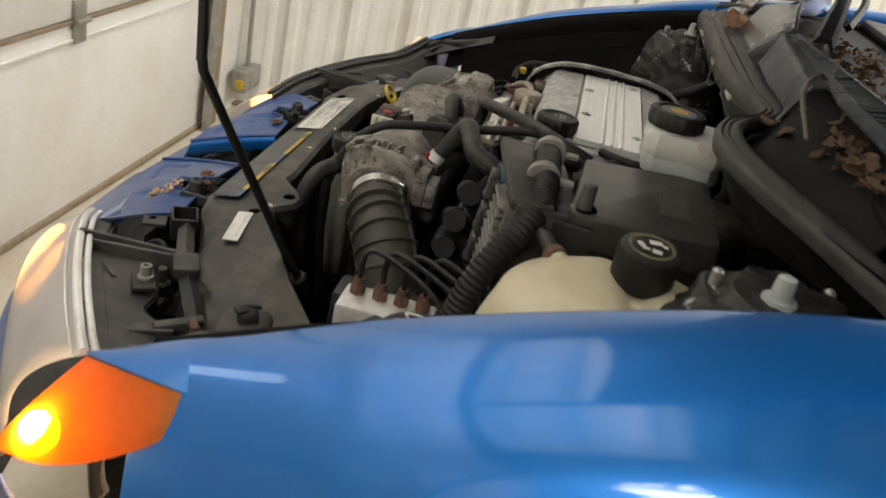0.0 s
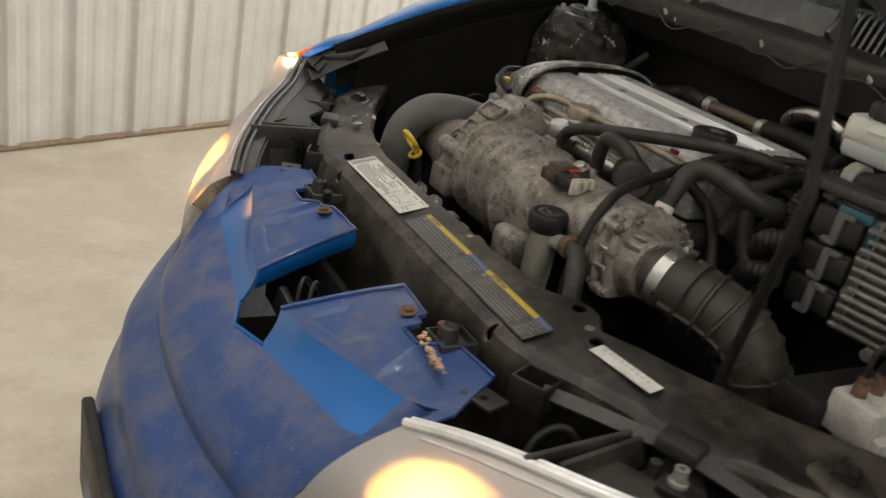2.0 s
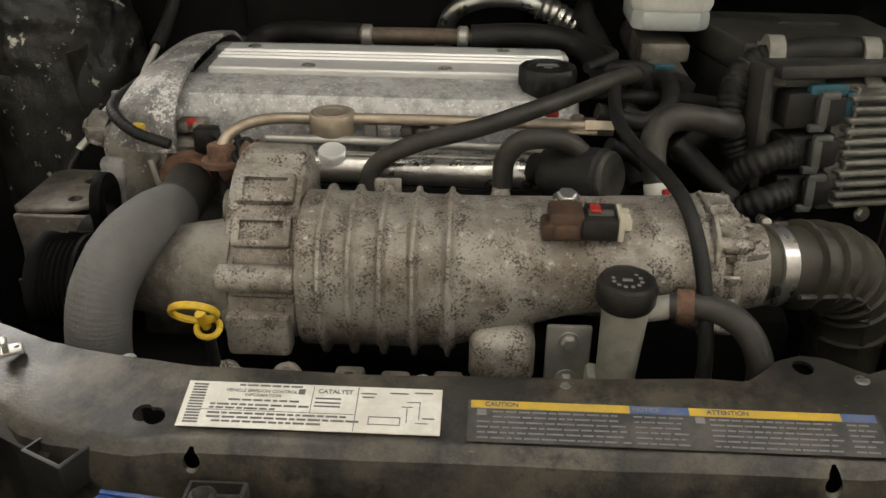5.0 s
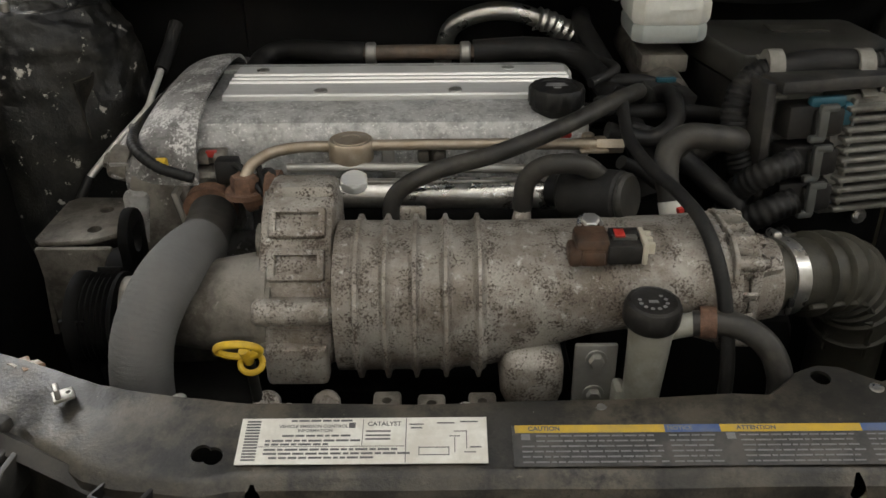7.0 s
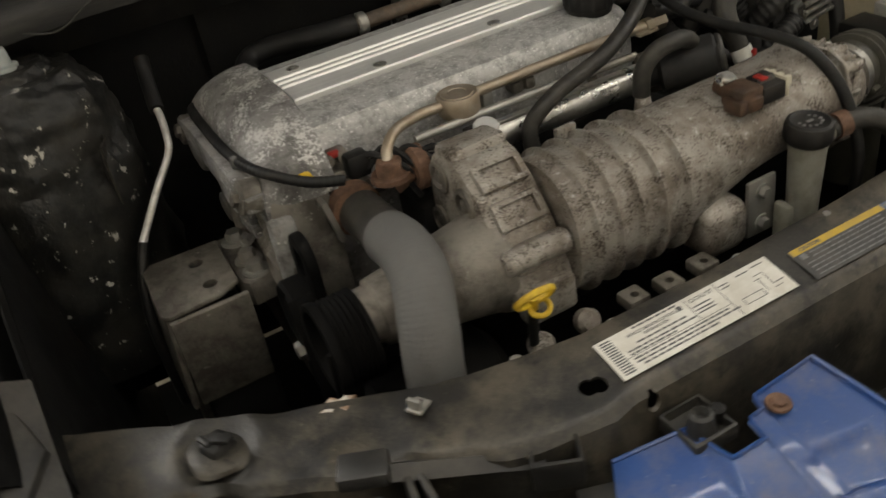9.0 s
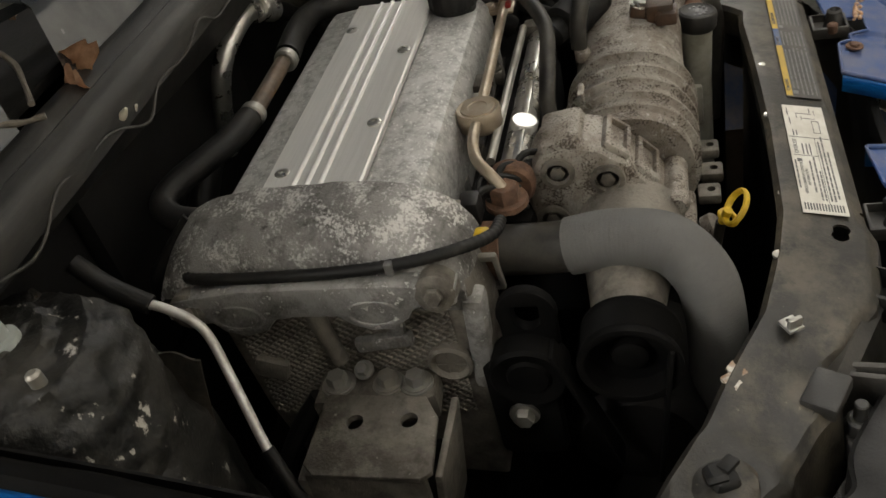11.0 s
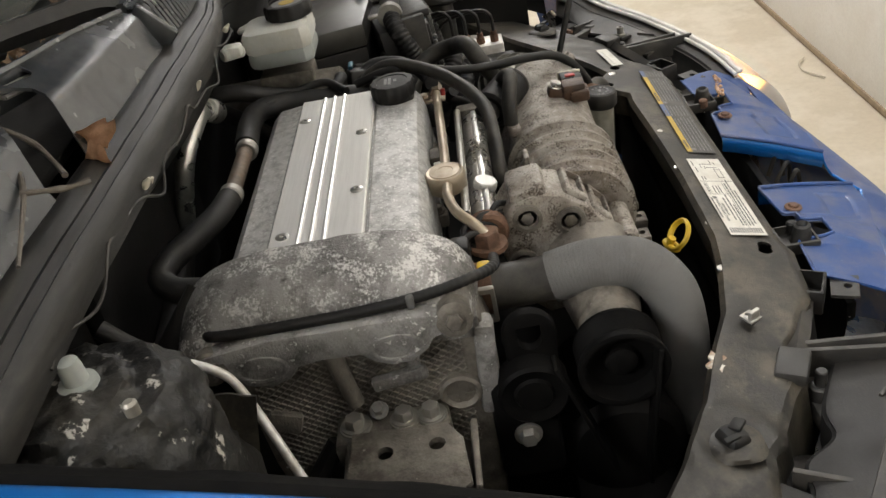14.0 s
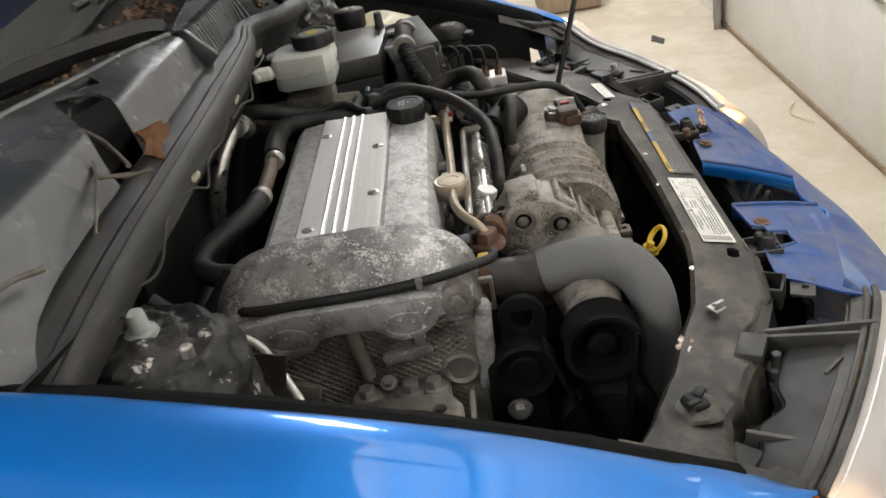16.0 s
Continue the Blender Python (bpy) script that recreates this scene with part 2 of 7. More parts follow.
LITTER = surf("dry_brown_litter", (0.2, 0.12, 0.07), (0.12, 0.075, 0.045), (0.7, 0.85), 0, 60, 400, 0.3, (0.3, 0.2, 0.12), 0.5, 50)
PIPE_BROWN = surf("stained_brown_pipe", (0.15, 0.12, 0.095), (0.09, 0.072, 0.058), (0.5, 0.7), 0.4, 60, 400, 0.2, (0.2, 0.13, 0.08), 0.4, 50)
ALU_WHITE = surf("pale_machined_aluminium", (0.68, 0.665, 0.63), (0.58, 0.565, 0.53), (0.35, 0.5), 0.35, 30, 400, 0.15, (0.3, 0.27, 0.22), 0.5, 40)
TWIG = surf("dry_twig", (0.16, 0.14, 0.115), (0.1, 0.086, 0.07), (0.7, 0.85), 0, 80, 400, 0.4)
CONCRETE = surf("sealed_concrete", (0.5, 0.44, 0.34), (0.43, 0.375, 0.285), (0.35, 0.6), 0, 1.6, 60, 0.1, (0.58, 0.53, 0.44), 0.6, 5,
                speck=(0.32, 0.27, 0.2), srange=(0.68, 0.76), sscale=9)
SHEET = surf("white_ribbed_steel", (0.72, 0.7, 0.65), (0.66, 0.64, 0.58), (0.35, 0.5), 0.0, 2.5, 100, 0.02, (0.5, 0.46, 0.38), 0.25, 5)
DOOR_WHITE = surf("white_painted_door", (0.77, 0.75, 0.71), (0.73, 0.71, 0.66), (0.4, 0.55), 0, 3, 120, 0.04, (0.55, 0.49, 0.4), 0.25, 4)
GALV = surf("galvanised_steel", (0.42, 0.41, 0.38), (0.33, 0.32, 0.29), (0.35, 0.55), 0.7, 18, 200, 0.08, (0.25, 0.22, 0.17), 0.4, 10)
RIB = surf("dull_dark_steel", (0.1, 0.1, 0.095), (0.075, 0.075, 0.07), (0.5, 0.7), 0.2, 12, 200, 0.05)
TIMBER = surf("weathered_timber", (0.3, 0.22, 0.14), (0.22, 0.16, 0.1), (0.6, 0.8), 0, 8, 150, 0.2, stretch=(6, 6, 0.6))
TYRE = surf("tyre_rubber", (0.03, 0.029, 0.027), (0.05, 0.047, 0.042), (0.7, 0.85), 0, 12, 200, 0.2, (0.12, 0.1, 0.08), 0.4, 8)
RIM = surf("dirty_wheel_steel", (0.5, 0.45, 0.36), (0.36, 0.31, 0.24), (0.45, 0.65), 0.3, 10, 150, 0.1, (0.2, 0.15, 0.1), 0.5, 9)
BULB_AMBER = surf("lit_amber_bulb", (1.0, 0.55, 0.15), (1.0, 0.55, 0.15), (0.4, 0.5), 0, 5, 5, 0, emit=(1.0, 0.47, 0.11), power=700.0)
BULB_MARKER = surf("lit_marker_bulb", (1.0, 0.55, 0.15), (1.0, 0.55, 0.15), (0.4, 0.5), 0, 5, 5, 0, emit=(1.0, 0.66, 0.32), power=150.0)
GLOW = surf("satin_reflector", (0.8, 0.7, 0.58), (0.75, 0.64, 0.5), (0.25, 0.35), 0.6, 20, 60, 0.02)


def clear(name, tint, rough, haze, body=(0.82, 0.78, 0.72), through=0.0):
    """Moulded plastic: clear, with a haze of fine scratches that lets part of the light through."""
    m = bpy.data.materials.new(name)
    m.use_nodes = True
    N, L = m.node_tree.nodes, m.node_tree.links
    b = N["Principled BSDF"]
    t = N.new("ShaderNodeBsdfTransparent")
    t.inputs[0].default_value = (*tint, 1)
    n = N.new("ShaderNodeTexNoise")
    n.inputs["Scale"].default_value = 14
    r = N.new("ShaderNodeMapRange")
    r.inputs["To Min"].default_value, r.inputs["To Max"].default_value = haze[0], haze[1]
    x = N.new("ShaderNodeMixShader")
    b.inputs["Base Color"].default_value = (*body, 1)
    b.inputs["Roughness"].default_value = rough
    b.inputs["Coat Weight"].default_value = 0.8
    L.new(n.outputs["Fac"], r.inputs["Value"])
    L.new(r.outputs[0], x.inputs[0])
    L.new(t.outputs[0], x.inputs[1])
    if through:
        tl = N.new("ShaderNodeBsdfTranslucent")
        tl.inputs[0].default_value = (*body, 1)
        h = N.new("ShaderNodeMixShader")
        h.inputs[0].default_value = through
        L.new(b.outputs[0], h.inputs[1])
        L.new(tl.outputs[0], h.inputs[2])
        L.new(h.outputs[0], x.inputs[2])
    else:
        L.new(b.outputs[0], x.inputs[2])
    L.new(x.outputs[0], N["Material Output"].inputs[0])
    return m


LENS = clear("hazed_clear_lens", (0.95, 0.92, 0.86), 0.22, (0.84, 0.95), (0.66, 0.63, 0.6), 0.42)
AMBER = clear("amber_lens", (1.0, 0.45, 0.08), 0.2, (0.6, 0.75), (0.95, 0.28, 0.02), 0.6)
GLASS = clear("windscreen_glass", (0.55, 0.6, 0.58), 0.05, (0.04, 0.08))

FLAKE = surf("flaked_white_paint", (0.55, 0.53, 0.48), (0.3, 0.24, 0.17), (0.6, 0.8), 0, 90, 400, 0.3, (0.2, 0.09, 0.04), 0.8, 110)
PANE = surf("frosted_door_pane", (0.5, 0.55, 0.6), (0.45, 0.5, 0.56), (0.3, 0.4), 0, 4, 60, 0.0, emit=(0.72, 0.88, 1.0), power=6.0)

GLASS.node_tree.nodes["Principled BSDF"].inputs["Coat Weight"].default_value = 0.1

# ---------- mesh helpers ----------
V = Vector
CX = 0.022  # the car's centre line


def from_rings(rings, loop=True, caps=True):
    bm = bmesh.new()
    vs = [[bm.verts.new(p) for p in r] for r in rings]
    n = len(rings[0])
    for a, z in zip(vs, vs[1:]):
        for i in range(n if loop else n - 1):
            j = (i + 1) % n
            bm.faces.new((a[i], a[j], z[j], z[i]))
    if caps and loop:
        bm.faces.new(vs[0][::-1])
        bm.faces.new(vs[-1])
    bmesh.ops.recalc_face_normals(bm, faces=bm.faces)
    return bm


def basis(d):
    d = V(d).normalized()
    a = d.cross(V((0, 0, 1)) if abs(d.z) < 0.9 else V((0, 1, 0))).normalized()
    return a, d.cross(a), d


def lathe(base, axis, profile, seg=28, wave=None):
    """A turned solid: profile rows are (height along axis, radius). wave: (count, depth) flutes on radii over the mean."""
    a, b, d = basis(axis)
    top = max(r for _, r in profile)
    rings = []
    for h, r in profile:
        ring = []
        for i in range(seg):
            t = 2 * math.pi * i / seg
            k = r
            if wave and r > 0.93 * top:
                k = r * (1 - wave[1] * (0.5 + 0.5 * math.cos(t * wave[0])))
            ring.append(V(base) + d * h + (a * math.cos(t) + b * math.sin(t)) * max(k, 1e-5))
        rings.append(ring)
    return from_rings(rings)


def cyl(p0, p1, r0, r1=None, seg=20, bev=0.0):
    p0, p1 = V(p0), V(p1)
    h = (p1 - p0).length
    r1 = r0 if r1 is None else r1
    e = min(bev, h / 3, r0 / 2, r1 / 2) if bev else 0
    prof = [(0, r0 - e), (e, r0), (h - e, r1), (h, r1 - e)] if e else [(0, r0), (h, r1)]
    return lathe(p0, p1 - p0, prof, seg)


def box(c, s, bev=0.002, rot=(0, 0, 0), taper=1.0):
    bm = bmesh.new()
    bmesh.ops.create_cube(bm, size=1)
    for v in bm.verts:
        k = taper if v.co.z > 0 else 1.0
        v.co = V((v.co.x * s[0] * k, v.co.y * s[1] * k, v.co.z * s[2]))
    if bev:
        bmesh.ops.bevel(bm, geom=bm.edges[:], offset=min(bev, min(s) * 0.45), segments=2, affect="EDGES", profile=0.5)
    bm.transform(Matrix.Translation(c) @ Euler([radians(a) for a in rot]).to_matrix().to_4x4())
    return bm


def prism(outline, z0, z1, bev=0.002, m=None):
    """A flat outline (x, y) extruded from z0 to z1, with rounded rims, then moved by m."""
    bm = bmesh.new()
    f = bm.faces.new([bm.verts.new((x, y, z0)) for x, y in outline])
    r = bmesh.ops.extrude_face_region(bm, geom=[f])
    up = [g for g in r["geom"] if isinstance(g, bmesh.types.BMVert)]
    for v in up:
        v.co.z = z1
    bmesh.ops.recalc_face_normals(bm, faces=bm.faces)
    if bev:
        es = [e for e in bm.edges if abs(e.verts[0].co.z - e.verts[1].co.z) < 1e-6]
        bmesh.ops.bevel(bm, geom=es, offset=bev, segments=2, affect="EDGES", profile=0.5)
    if m is not None:
        bm.transform(m)
    return bm


def curve(pts, n=8):
    """Points of a smooth line through pts."""
    p = [V(q) for q in pts]
    p = [2 * p[0] - p[1], *p, 2 * p[-1] - p[-2]]
    out = []
    for i in range(1, len(p) - 2):
        a, b, c, d = p[i - 1:i + 3]
        for k in range(n):
            t = k / n
            out.append(0.5 * (2 * b + (c - a) * t + (2 * a - 5 * b + 4 * c - d) * t * t + (3 * b - a - 3 * c + d) * t ** 3))
    out.append(p[-2])
    return out


def tube(pts, r, seg=12, n=8, rib=None, squash=1.0):
    """A hose or rod through pts; r: radius or radii at the points; rib: (pitch, depth) of rings round it."""
    rs = [r] * len(pts) if isinstance(r, (int, float)) else list(r)
    if rib:
        ln = sum((V(a) - V(b)).length for a, b in zip(pts, pts[1:]))
        n = max(n, int(4 * ln / rib[0] / max(1, len(pts) - 1)))
    line = curve(pts, n)
    rings, up, s = [], None, 0.0
    for i, p in enumerate(line):
        d = (line[min(i + 1, len(line) - 1)] - line[max(i - 1, 0)]).normalized()
        if up is None:
            up = basis(d)[0]
        up = (up - d * up.dot(d)).normalized()
        w = d.cross(up)
        s += (p - line[i - 1]).length if i else 0
        t = i / n
        k = min(int(t), len(rs) - 2)
        rad = rs[k] + (rs[k + 1] - rs[k]) * (t - k)
        if rib:
            rad += rib[1] * (0.5 + 0.5 * math.cos(2 * math.pi * s / rib[0]))
        rings.append([p + (up * math.cos(2 * math.pi * j / seg) + w * squash * math.sin(2 * math.pi * j / seg)) * rad for j in range(seg)])
    return from_rings(rings)


def sheet(fn, nu, nv, thick=0.0):
    """A surface fn(u, v) over the unit square, with thickness."""
    bm = from_rings([[V(fn(i / nu, j / nv)) for i in range(nu + 1)] for j in range(nv + 1)], loop=False)
    if thick:
        bmesh.ops.solidify(bm, geom=bm.faces[:], thickness=thick)
        bmesh.ops.recalc_face_normals(bm, faces=bm.faces)
    return bm


def join(*bms):
    out = bmesh.new()
    for b in bms:
        me = bpy.data.meshes.new("t")
        b.to_mesh(me)
        b.free()
        out.from_mesh(me)
        bpy.data.meshes.remove(me)
    return out


def carve(bm, *cutters):
    """bm less the cutters: real holes."""
    obs = []
    for b in (bm, join(*cutters)):
        bmesh.ops.recalc_face_normals(b, faces=b.faces)
        me = bpy.data.meshes.new("t")
        b.to_mesh(me)
        b.free()
        obs.append(new("t", me))
    mod = obs[0].modifiers.new("cut", "BOOLEAN")
    mod.operation, mod.object, mod.solver = "DIFFERENCE", obs[1], "EXACT"
    mod.use_self = True
    dg = bpy.context.evaluated_depsgraph_get()
    me = bpy.data.meshes.new_from_object(obs[0].evaluated_get(dg))
    out = bmesh.new()
    out.from_mesh(me)
    for o in obs:
        data = o.data
        bpy.data.objects.remove(o)
        bpy.data.meshes.remove(data)
    bpy.data.meshes.remove(me)
    return out


def letters(text, size, m, depth=0.0002):
    c = bpy.data.curves.new("t", "FONT")
    c.body, c.size, c.extrude, c.align_x, c.align_y, c.offset = text, size, depth, "LEFT", "CENTER", size * 0.025
    ob = new("t", c)
    me = bpy.data.meshes.new_from_object(ob.evaluated_get(bpy.context.evaluated_depsgraph_get()))
    bm = bmesh.new()
    bm.from_mesh(me)
    bm.transform(m)
    bpy.data.objects.remove(ob)
    bpy.data.curves.remove(c)
    bpy.data.meshes.remove(me)
    return bm


BASE = {}


def mesh_of(name, bm, material, smooth):
    bmesh.ops.recalc_face_normals(bm, faces=bm.faces)
    me = bpy.data.meshes.new(name)
    bm.to_mesh(me)
    bm.free()
    me.materials.append(material)
    me.polygons.foreach_set("use_smooth", [True] * len(me.polygons))
    me.set_sharp_from_angle(angle=radians(smooth))
    return me


def thing(name, base, label, category, group="", kind=""):
    """An empty at the thing's base that carries its parts."""
    ob = new(name)
    ob.location, ob.empty_display_size = base, 0.02
    BASE[ob] = V(base)
    return tagged(ob, label, category, group, kind)


def part(name, bm, material, parent, label="", smooth=38):
    bm.transform(Matrix.Translation(-BASE[parent]))
    ob = new(name, mesh_of(name, bm, material, smooth))
    ob.parent = parent
    BASE[ob] = BASE[parent]
    return tagged(ob, label)


def solo(name, bm, material, label, category, group="", kind="", smooth=38):
    """A thing of one mesh, with its origin at its base."""
    lo = V((min(v.co[k] for v in bm.verts) for k in range(3)))
    hi = V((max(v.co[k] for v in bm.verts) for k in range(3)))
    base = V(((lo.x + hi.x) / 2, (lo.y + hi.y) / 2, lo.z))
    bm.transform(Matrix.Translation(-base))
    ob = new(name, mesh_of(name, bm, material, smooth))
    ob.location = base
    BASE[ob] = base
    return tagged(ob, label, category, group, kind)


def bolt(p, axis, r, h, washer=True):
    """A hexagon bolt head with its washer."""
    b = lathe(p, axis, [(0, r), (h * 0.85, r), (h, r * 0.85)], 6)
    return join(b, lathe(p, axis, [(0, r * 1.45), (h * 0.25, r * 1.4)], 16)) if washer else b


def lerp(xs, ys, x):
    return float(np.interp(x, xs, ys))
# ---------- the garage ----------
solo("ground", box((1.0, 3.0, -0.06), (14, 14, 0.12), 0), CONCRETE, "pale sealed concrete garage floor with worn patches", "floor", kind="structure")
solo("ceiling", box((1.0, 3.0, 2.86), (14, 14, 0.1), 0), SHEET, "white metal garage ceiling", "ceiling", kind="structure")
for k in range(22):
    solo("ceiling_rib", box((1.0, -0.75 + 0.3 * k, 2.80), (13.5, 0.05, 0.03), 0.006), RIB, "pressed metal rib across the ceiling", "ceiling rib", "ceiling ribs", "structure")

# the ribbed side wall stands askew to the car
W0, W1 = V((-2.04, -1.0, 0)), V((-4.0, 3.4, 0))
wd = (W1 - W0).normalized()
wn = V((wd.y, -wd.x, 0))


def rib_profile(s):
    """Depth of the ribbed sheet: a broad rib each 0.236 m and two low ones between."""
    q = (s + 0.05) % 0.236
    d = max(0.0, 1 - max(0.0, abs(q - 0.118) - 0.016) / 0.012) * 0.02
    for k in (0.04, 0.196):
        d = max(d, max(0.0, 1 - max(0.0, abs(q - k) - 0.012) / 0.01) * 0.004)
    return d


def ribbed(a, length, height):
    line = [0.0]
    while line[-1] < length:
        line.append(min(length, line[-1] + 0.0059))
    front = [a + wd * s + wn * rib_profile(s) for s in line]
    bm = bmesh.new()
    lo = [bm.verts.new(p + V((0, 0, 0.0))) for p in front]
    hi = [bm.verts.new(p + V((0, 0, height))) for p in front]
    for i in range(len(line) - 1):
        bm.faces.new((lo[i], lo[i + 1], hi[i + 1], hi[i]))
    back = [bm.verts.new(p) for p in (a - wn * 0.08, a + wd * length - wn * 0.08)]
    backh = [bm.verts.new(v.co + V((0, 0, height))) for v in back]
    bm.faces.new((*back, backh[1], backh[0]))
    return bm


solo("wall_west", ribbed(W0, (W1 - W0).length, 2.81), SHEET, "white ribbed metal panel garage wall", "wall", kind="structure", smooth=20)
solo("trim", box(W0 + wd * 2.2 + wn * 0.012 + V((0, 0, 0.007)), (4.4, 0.05, 0.012), 0.003, (0, 0, math.degrees(math.atan2(wd.y, wd.x)))), TIMBER,
     "thin dirty base strip under the ribbed wall", "trim", kind="structure")
solo("wall_south", box((0.9, 5.2, 1.4), (11, 0.1, 2.82), 0), SHEET, "plain white metal rear garage wall", "wall", kind="structure")
solo("wall_east", box((5.3, 2.0, 1.4), (0.1, 7.0, 2.82), 0), SHEET, "plain white metal side garage wall", "wall", kind="structure")
solo("wall_corner", box((-2.965, -0.93, 1.4), (2.25, 0.09, 2.82), 0), SHEET, "plain white garage wall beside the door", "wall", kind="structure")
solo("wall_east_return", box((4.2, -0.93, 1.4), (2.3, 0.09, 2.82), 0), SHEET, "plain white garage wall beside the door", "wall", kind="structure")

# sectional door in front of the car
door = thing("garage_door", (0.5, -0.9, 0), "closed white sectional overhead garage door with horizontal joints", "garage door", kind="structure")
for k in range(5):
    z0 = 0.012 + k * 0.53
    sec = box((0.56, -0.9, z0 + 0.262), (4.75, 0.045, 0.522), 0.006)
    p = part("door_section", sec, DOOR_WHITE, door)
    part("joint_strip", box((0.56, -0.874, z0 + 0.526), (4.75, 0.006, 0.012), 0.002), TIMBER, p, "dark joint between the sections")
    part("joint_strip", box((0.56, -0.874, z0 + 0.478), (4.75, 0.006, 0.008), 0.002), DOOR_WHITE, p)
    for hx in (-0.93, 0.25, 1.4, 2.3):
        part("hinge", join(box((hx, -0.871, z0 + 0.525), (0.05, 0.012, 0.11), 0.003), cyl((hx - 0.03, -0.862, z0 + 0.527), (hx + 0.03, -0.862, z0 + 0.527), 0.008)),
             GALV, p, "galvanised hinge")
part("door_window", box((0.22, -0.8755, 1.36), (0.13, 0.006, 0.16), 0.002), PANE, door, "small pale window in the door")
part("window_frame", carve(box((0.22, -0.874, 1.36), (0.17, 0.012, 0.2), 0.004), box((0.22, -0.874, 1.36), (0.13, 0.05, 0.16), 0)), DOOR_WHITE, door)
part("bottom_seal", box((0.56, -0.895, 0.012), (4.75, 0.05, 0.024), 0.008), TIMBER, door, "tan rubber sill strip")
for sx in (-1.80, 2.93):
    post = thing("door_post", (sx, -0.86, 0), "upright dark timber post with a steel door track", "door post", "door posts", "structure")
    part("post", box((sx, -0.9, 1.4), (0.07, 0.09, 2.8), 0.004), TIMBER, post)
    part("track", join(box((sx + 0.06 * (1 if sx < 0 else -1), -0.855, 1.3), (0.05, 0.004, 2.6), 0), box((sx + 0.085 * (1 if sx < 0 else -1), -0.84, 1.3), (0.004, 0.03, 2.6), 0)),
         GALV, post, "galvanised track")
    for z in (0.15, 0.33, 0.52):
        part("bracket", box((sx + 0.05, -0.848, z), (0.09, 0.005, 0.05), 0.001), GALV, post)

for sx in (-1.74, 0.56, 2.87):
    solo("door_track", join(box((sx, 1.0, 2.5), (0.06, 3.7, 0.05), 0.006), box((sx, 2.8, 2.64), (0.03, 0.03, 0.3), 0.004), box((sx, 0.8, 2.64), (0.03, 0.03, 0.3), 0.004)), RIB,
         "horizontal overhead door track hung from the ceiling", "door track", "overhead tracks", "structure")

outlet = thing("wall_switch_box", (-2.03, -0.835, 0.09), "small grey switch box with a yellow cover low on the wall", "switch box")
part("box", box((-2.045, -0.835, 0.13), (0.15, 0.055, 0.085), 0.004), GALV, outlet)
part("cover", box((-1.966, -0.83, 0.12), (0.012, 0.03, 0.035), 0.003), YELLOW, outlet, "yellow cover")
part("conduit", tube([(-2.06, -0.84, 0.17), (-2.07, -0.85, 0.5), (-2.075, -0.855, 1.2)], 0.009, 10), GALV, outlet)

# stack of spare wheels beside the wall
for k, (z, r) in enumerate(((0.0, 0.27), (0.17, 0.25))):
    sw = thing("spare_wheel", (-2.72, 1.25, z), "dirty bare steel wheel lying flat in a stack", "wheel", "stacked spare wheels")
    part("rim", lathe((-2.72, 1.25, z), (0, 0, 1), [(0, r * 0.75), (0.01, r), (0.03, r), (0.05, r * 0.86), (0.12, r * 0.86), (0.15, r), (0.17, r), (0.168, r * 0.94),
                                                 (0.13, r * 0.72), (0.12, r * 0.45), (0.13, r * 0.25), (0.11, r * 0.15)], 40), RIM if k else TYRE, sw)
crate = thing("wooden_crate", (3.62, -0.28, 0), "brown slatted wooden crate standing on the garage floor", "crate")
for z in (0.05, 0.15, 0.25):
    part("slat", box((3.49, -0.28, z), (0.016, 0.3, 0.075), 0.003), TIMBER, crate)
    part("slat", box((3.75, -0.28, z), (0.016, 0.3, 0.075), 0.003), TIMBER, crate)
    part("slat", box((3.62, -0.43, z), (0.25, 0.016, 0.075), 0.003), TIMBER, crate)
    part("slat", box((3.62, -0.13, z), (0.25, 0.016, 0.075), 0.003), TIMBER, crate)
part("bottom_board", box((3.62, -0.28, 0.012), (0.24, 0.28, 0.016), 0.002), TIMBER, crate)
solo("power_cord", tube([(1.88, -0.83, 0.008), (1.84, -0.8, 0.008), (1.78, -0.79, 0.008), (1.72, -0.82, 0.008), (1.7, -0.83, 0.008)], 0.003, 8), CONCRETE,
     "short tan cord lying by the door sill", "cord")
solo("floor_scrap", prism([(2.76, -0.58), (2.82, -0.6), (2.9, -0.56), (2.83, -0.54)], 0.0, 0.006, 0.002), TYRE, "small dark scrap lying on the floor", "scrap")

# ---------- the car's body ----------
car = thing("car", (CX, 0.6, 0), "blue car with its bonnet propped open and front lamps lit", "car")
LY, LZ = (0.05, 0.12, 0.2, 0.3, 0.4, 0.5, 0.6, 0.8, 1.2), (0.775, 0.815, 0.852, 0.893, 0.927, 0.956, 0.98, 1.015, 1.06)


def lip(y):
    return lerp([p.y for p in LIP_CURVE], [p.z for p in LIP_CURVE], y)


def side(sg, dx, y, z):
    """A place at dx from the centre line, on the side sg."""
    return (CX + sg * dx, y, z)


F_D = (0.617, 0.627, 0.66, 0.70, 0.735, 0.762, 0.782, 0.79, 0.792, 0.785)
F_Z = (0.0, 0.006, 0.008, 0.0, -0.018, -0.05, -0.1, -0.17, -0.3, -0.45)
F_CURVE = curve([(d, 0, z) for d, z in zip(F_D, F_Z)], 4)
LIP_CURVE = curve([(0, y, z) for y, z in zip(LY, LZ)], 12)
RX = [-0.56, -0.497, -0.469, -0.441, -0.412, -0.382, -0.347, -0.306, -0.238, -0.188, -0.06, 0.07, 0.155, 0.182, 0.196, 0.21, 0.227, 0.244, 0.258, 0.268, 0.30, 0.344, 0.413, 0.46, 0.503, 0.604]
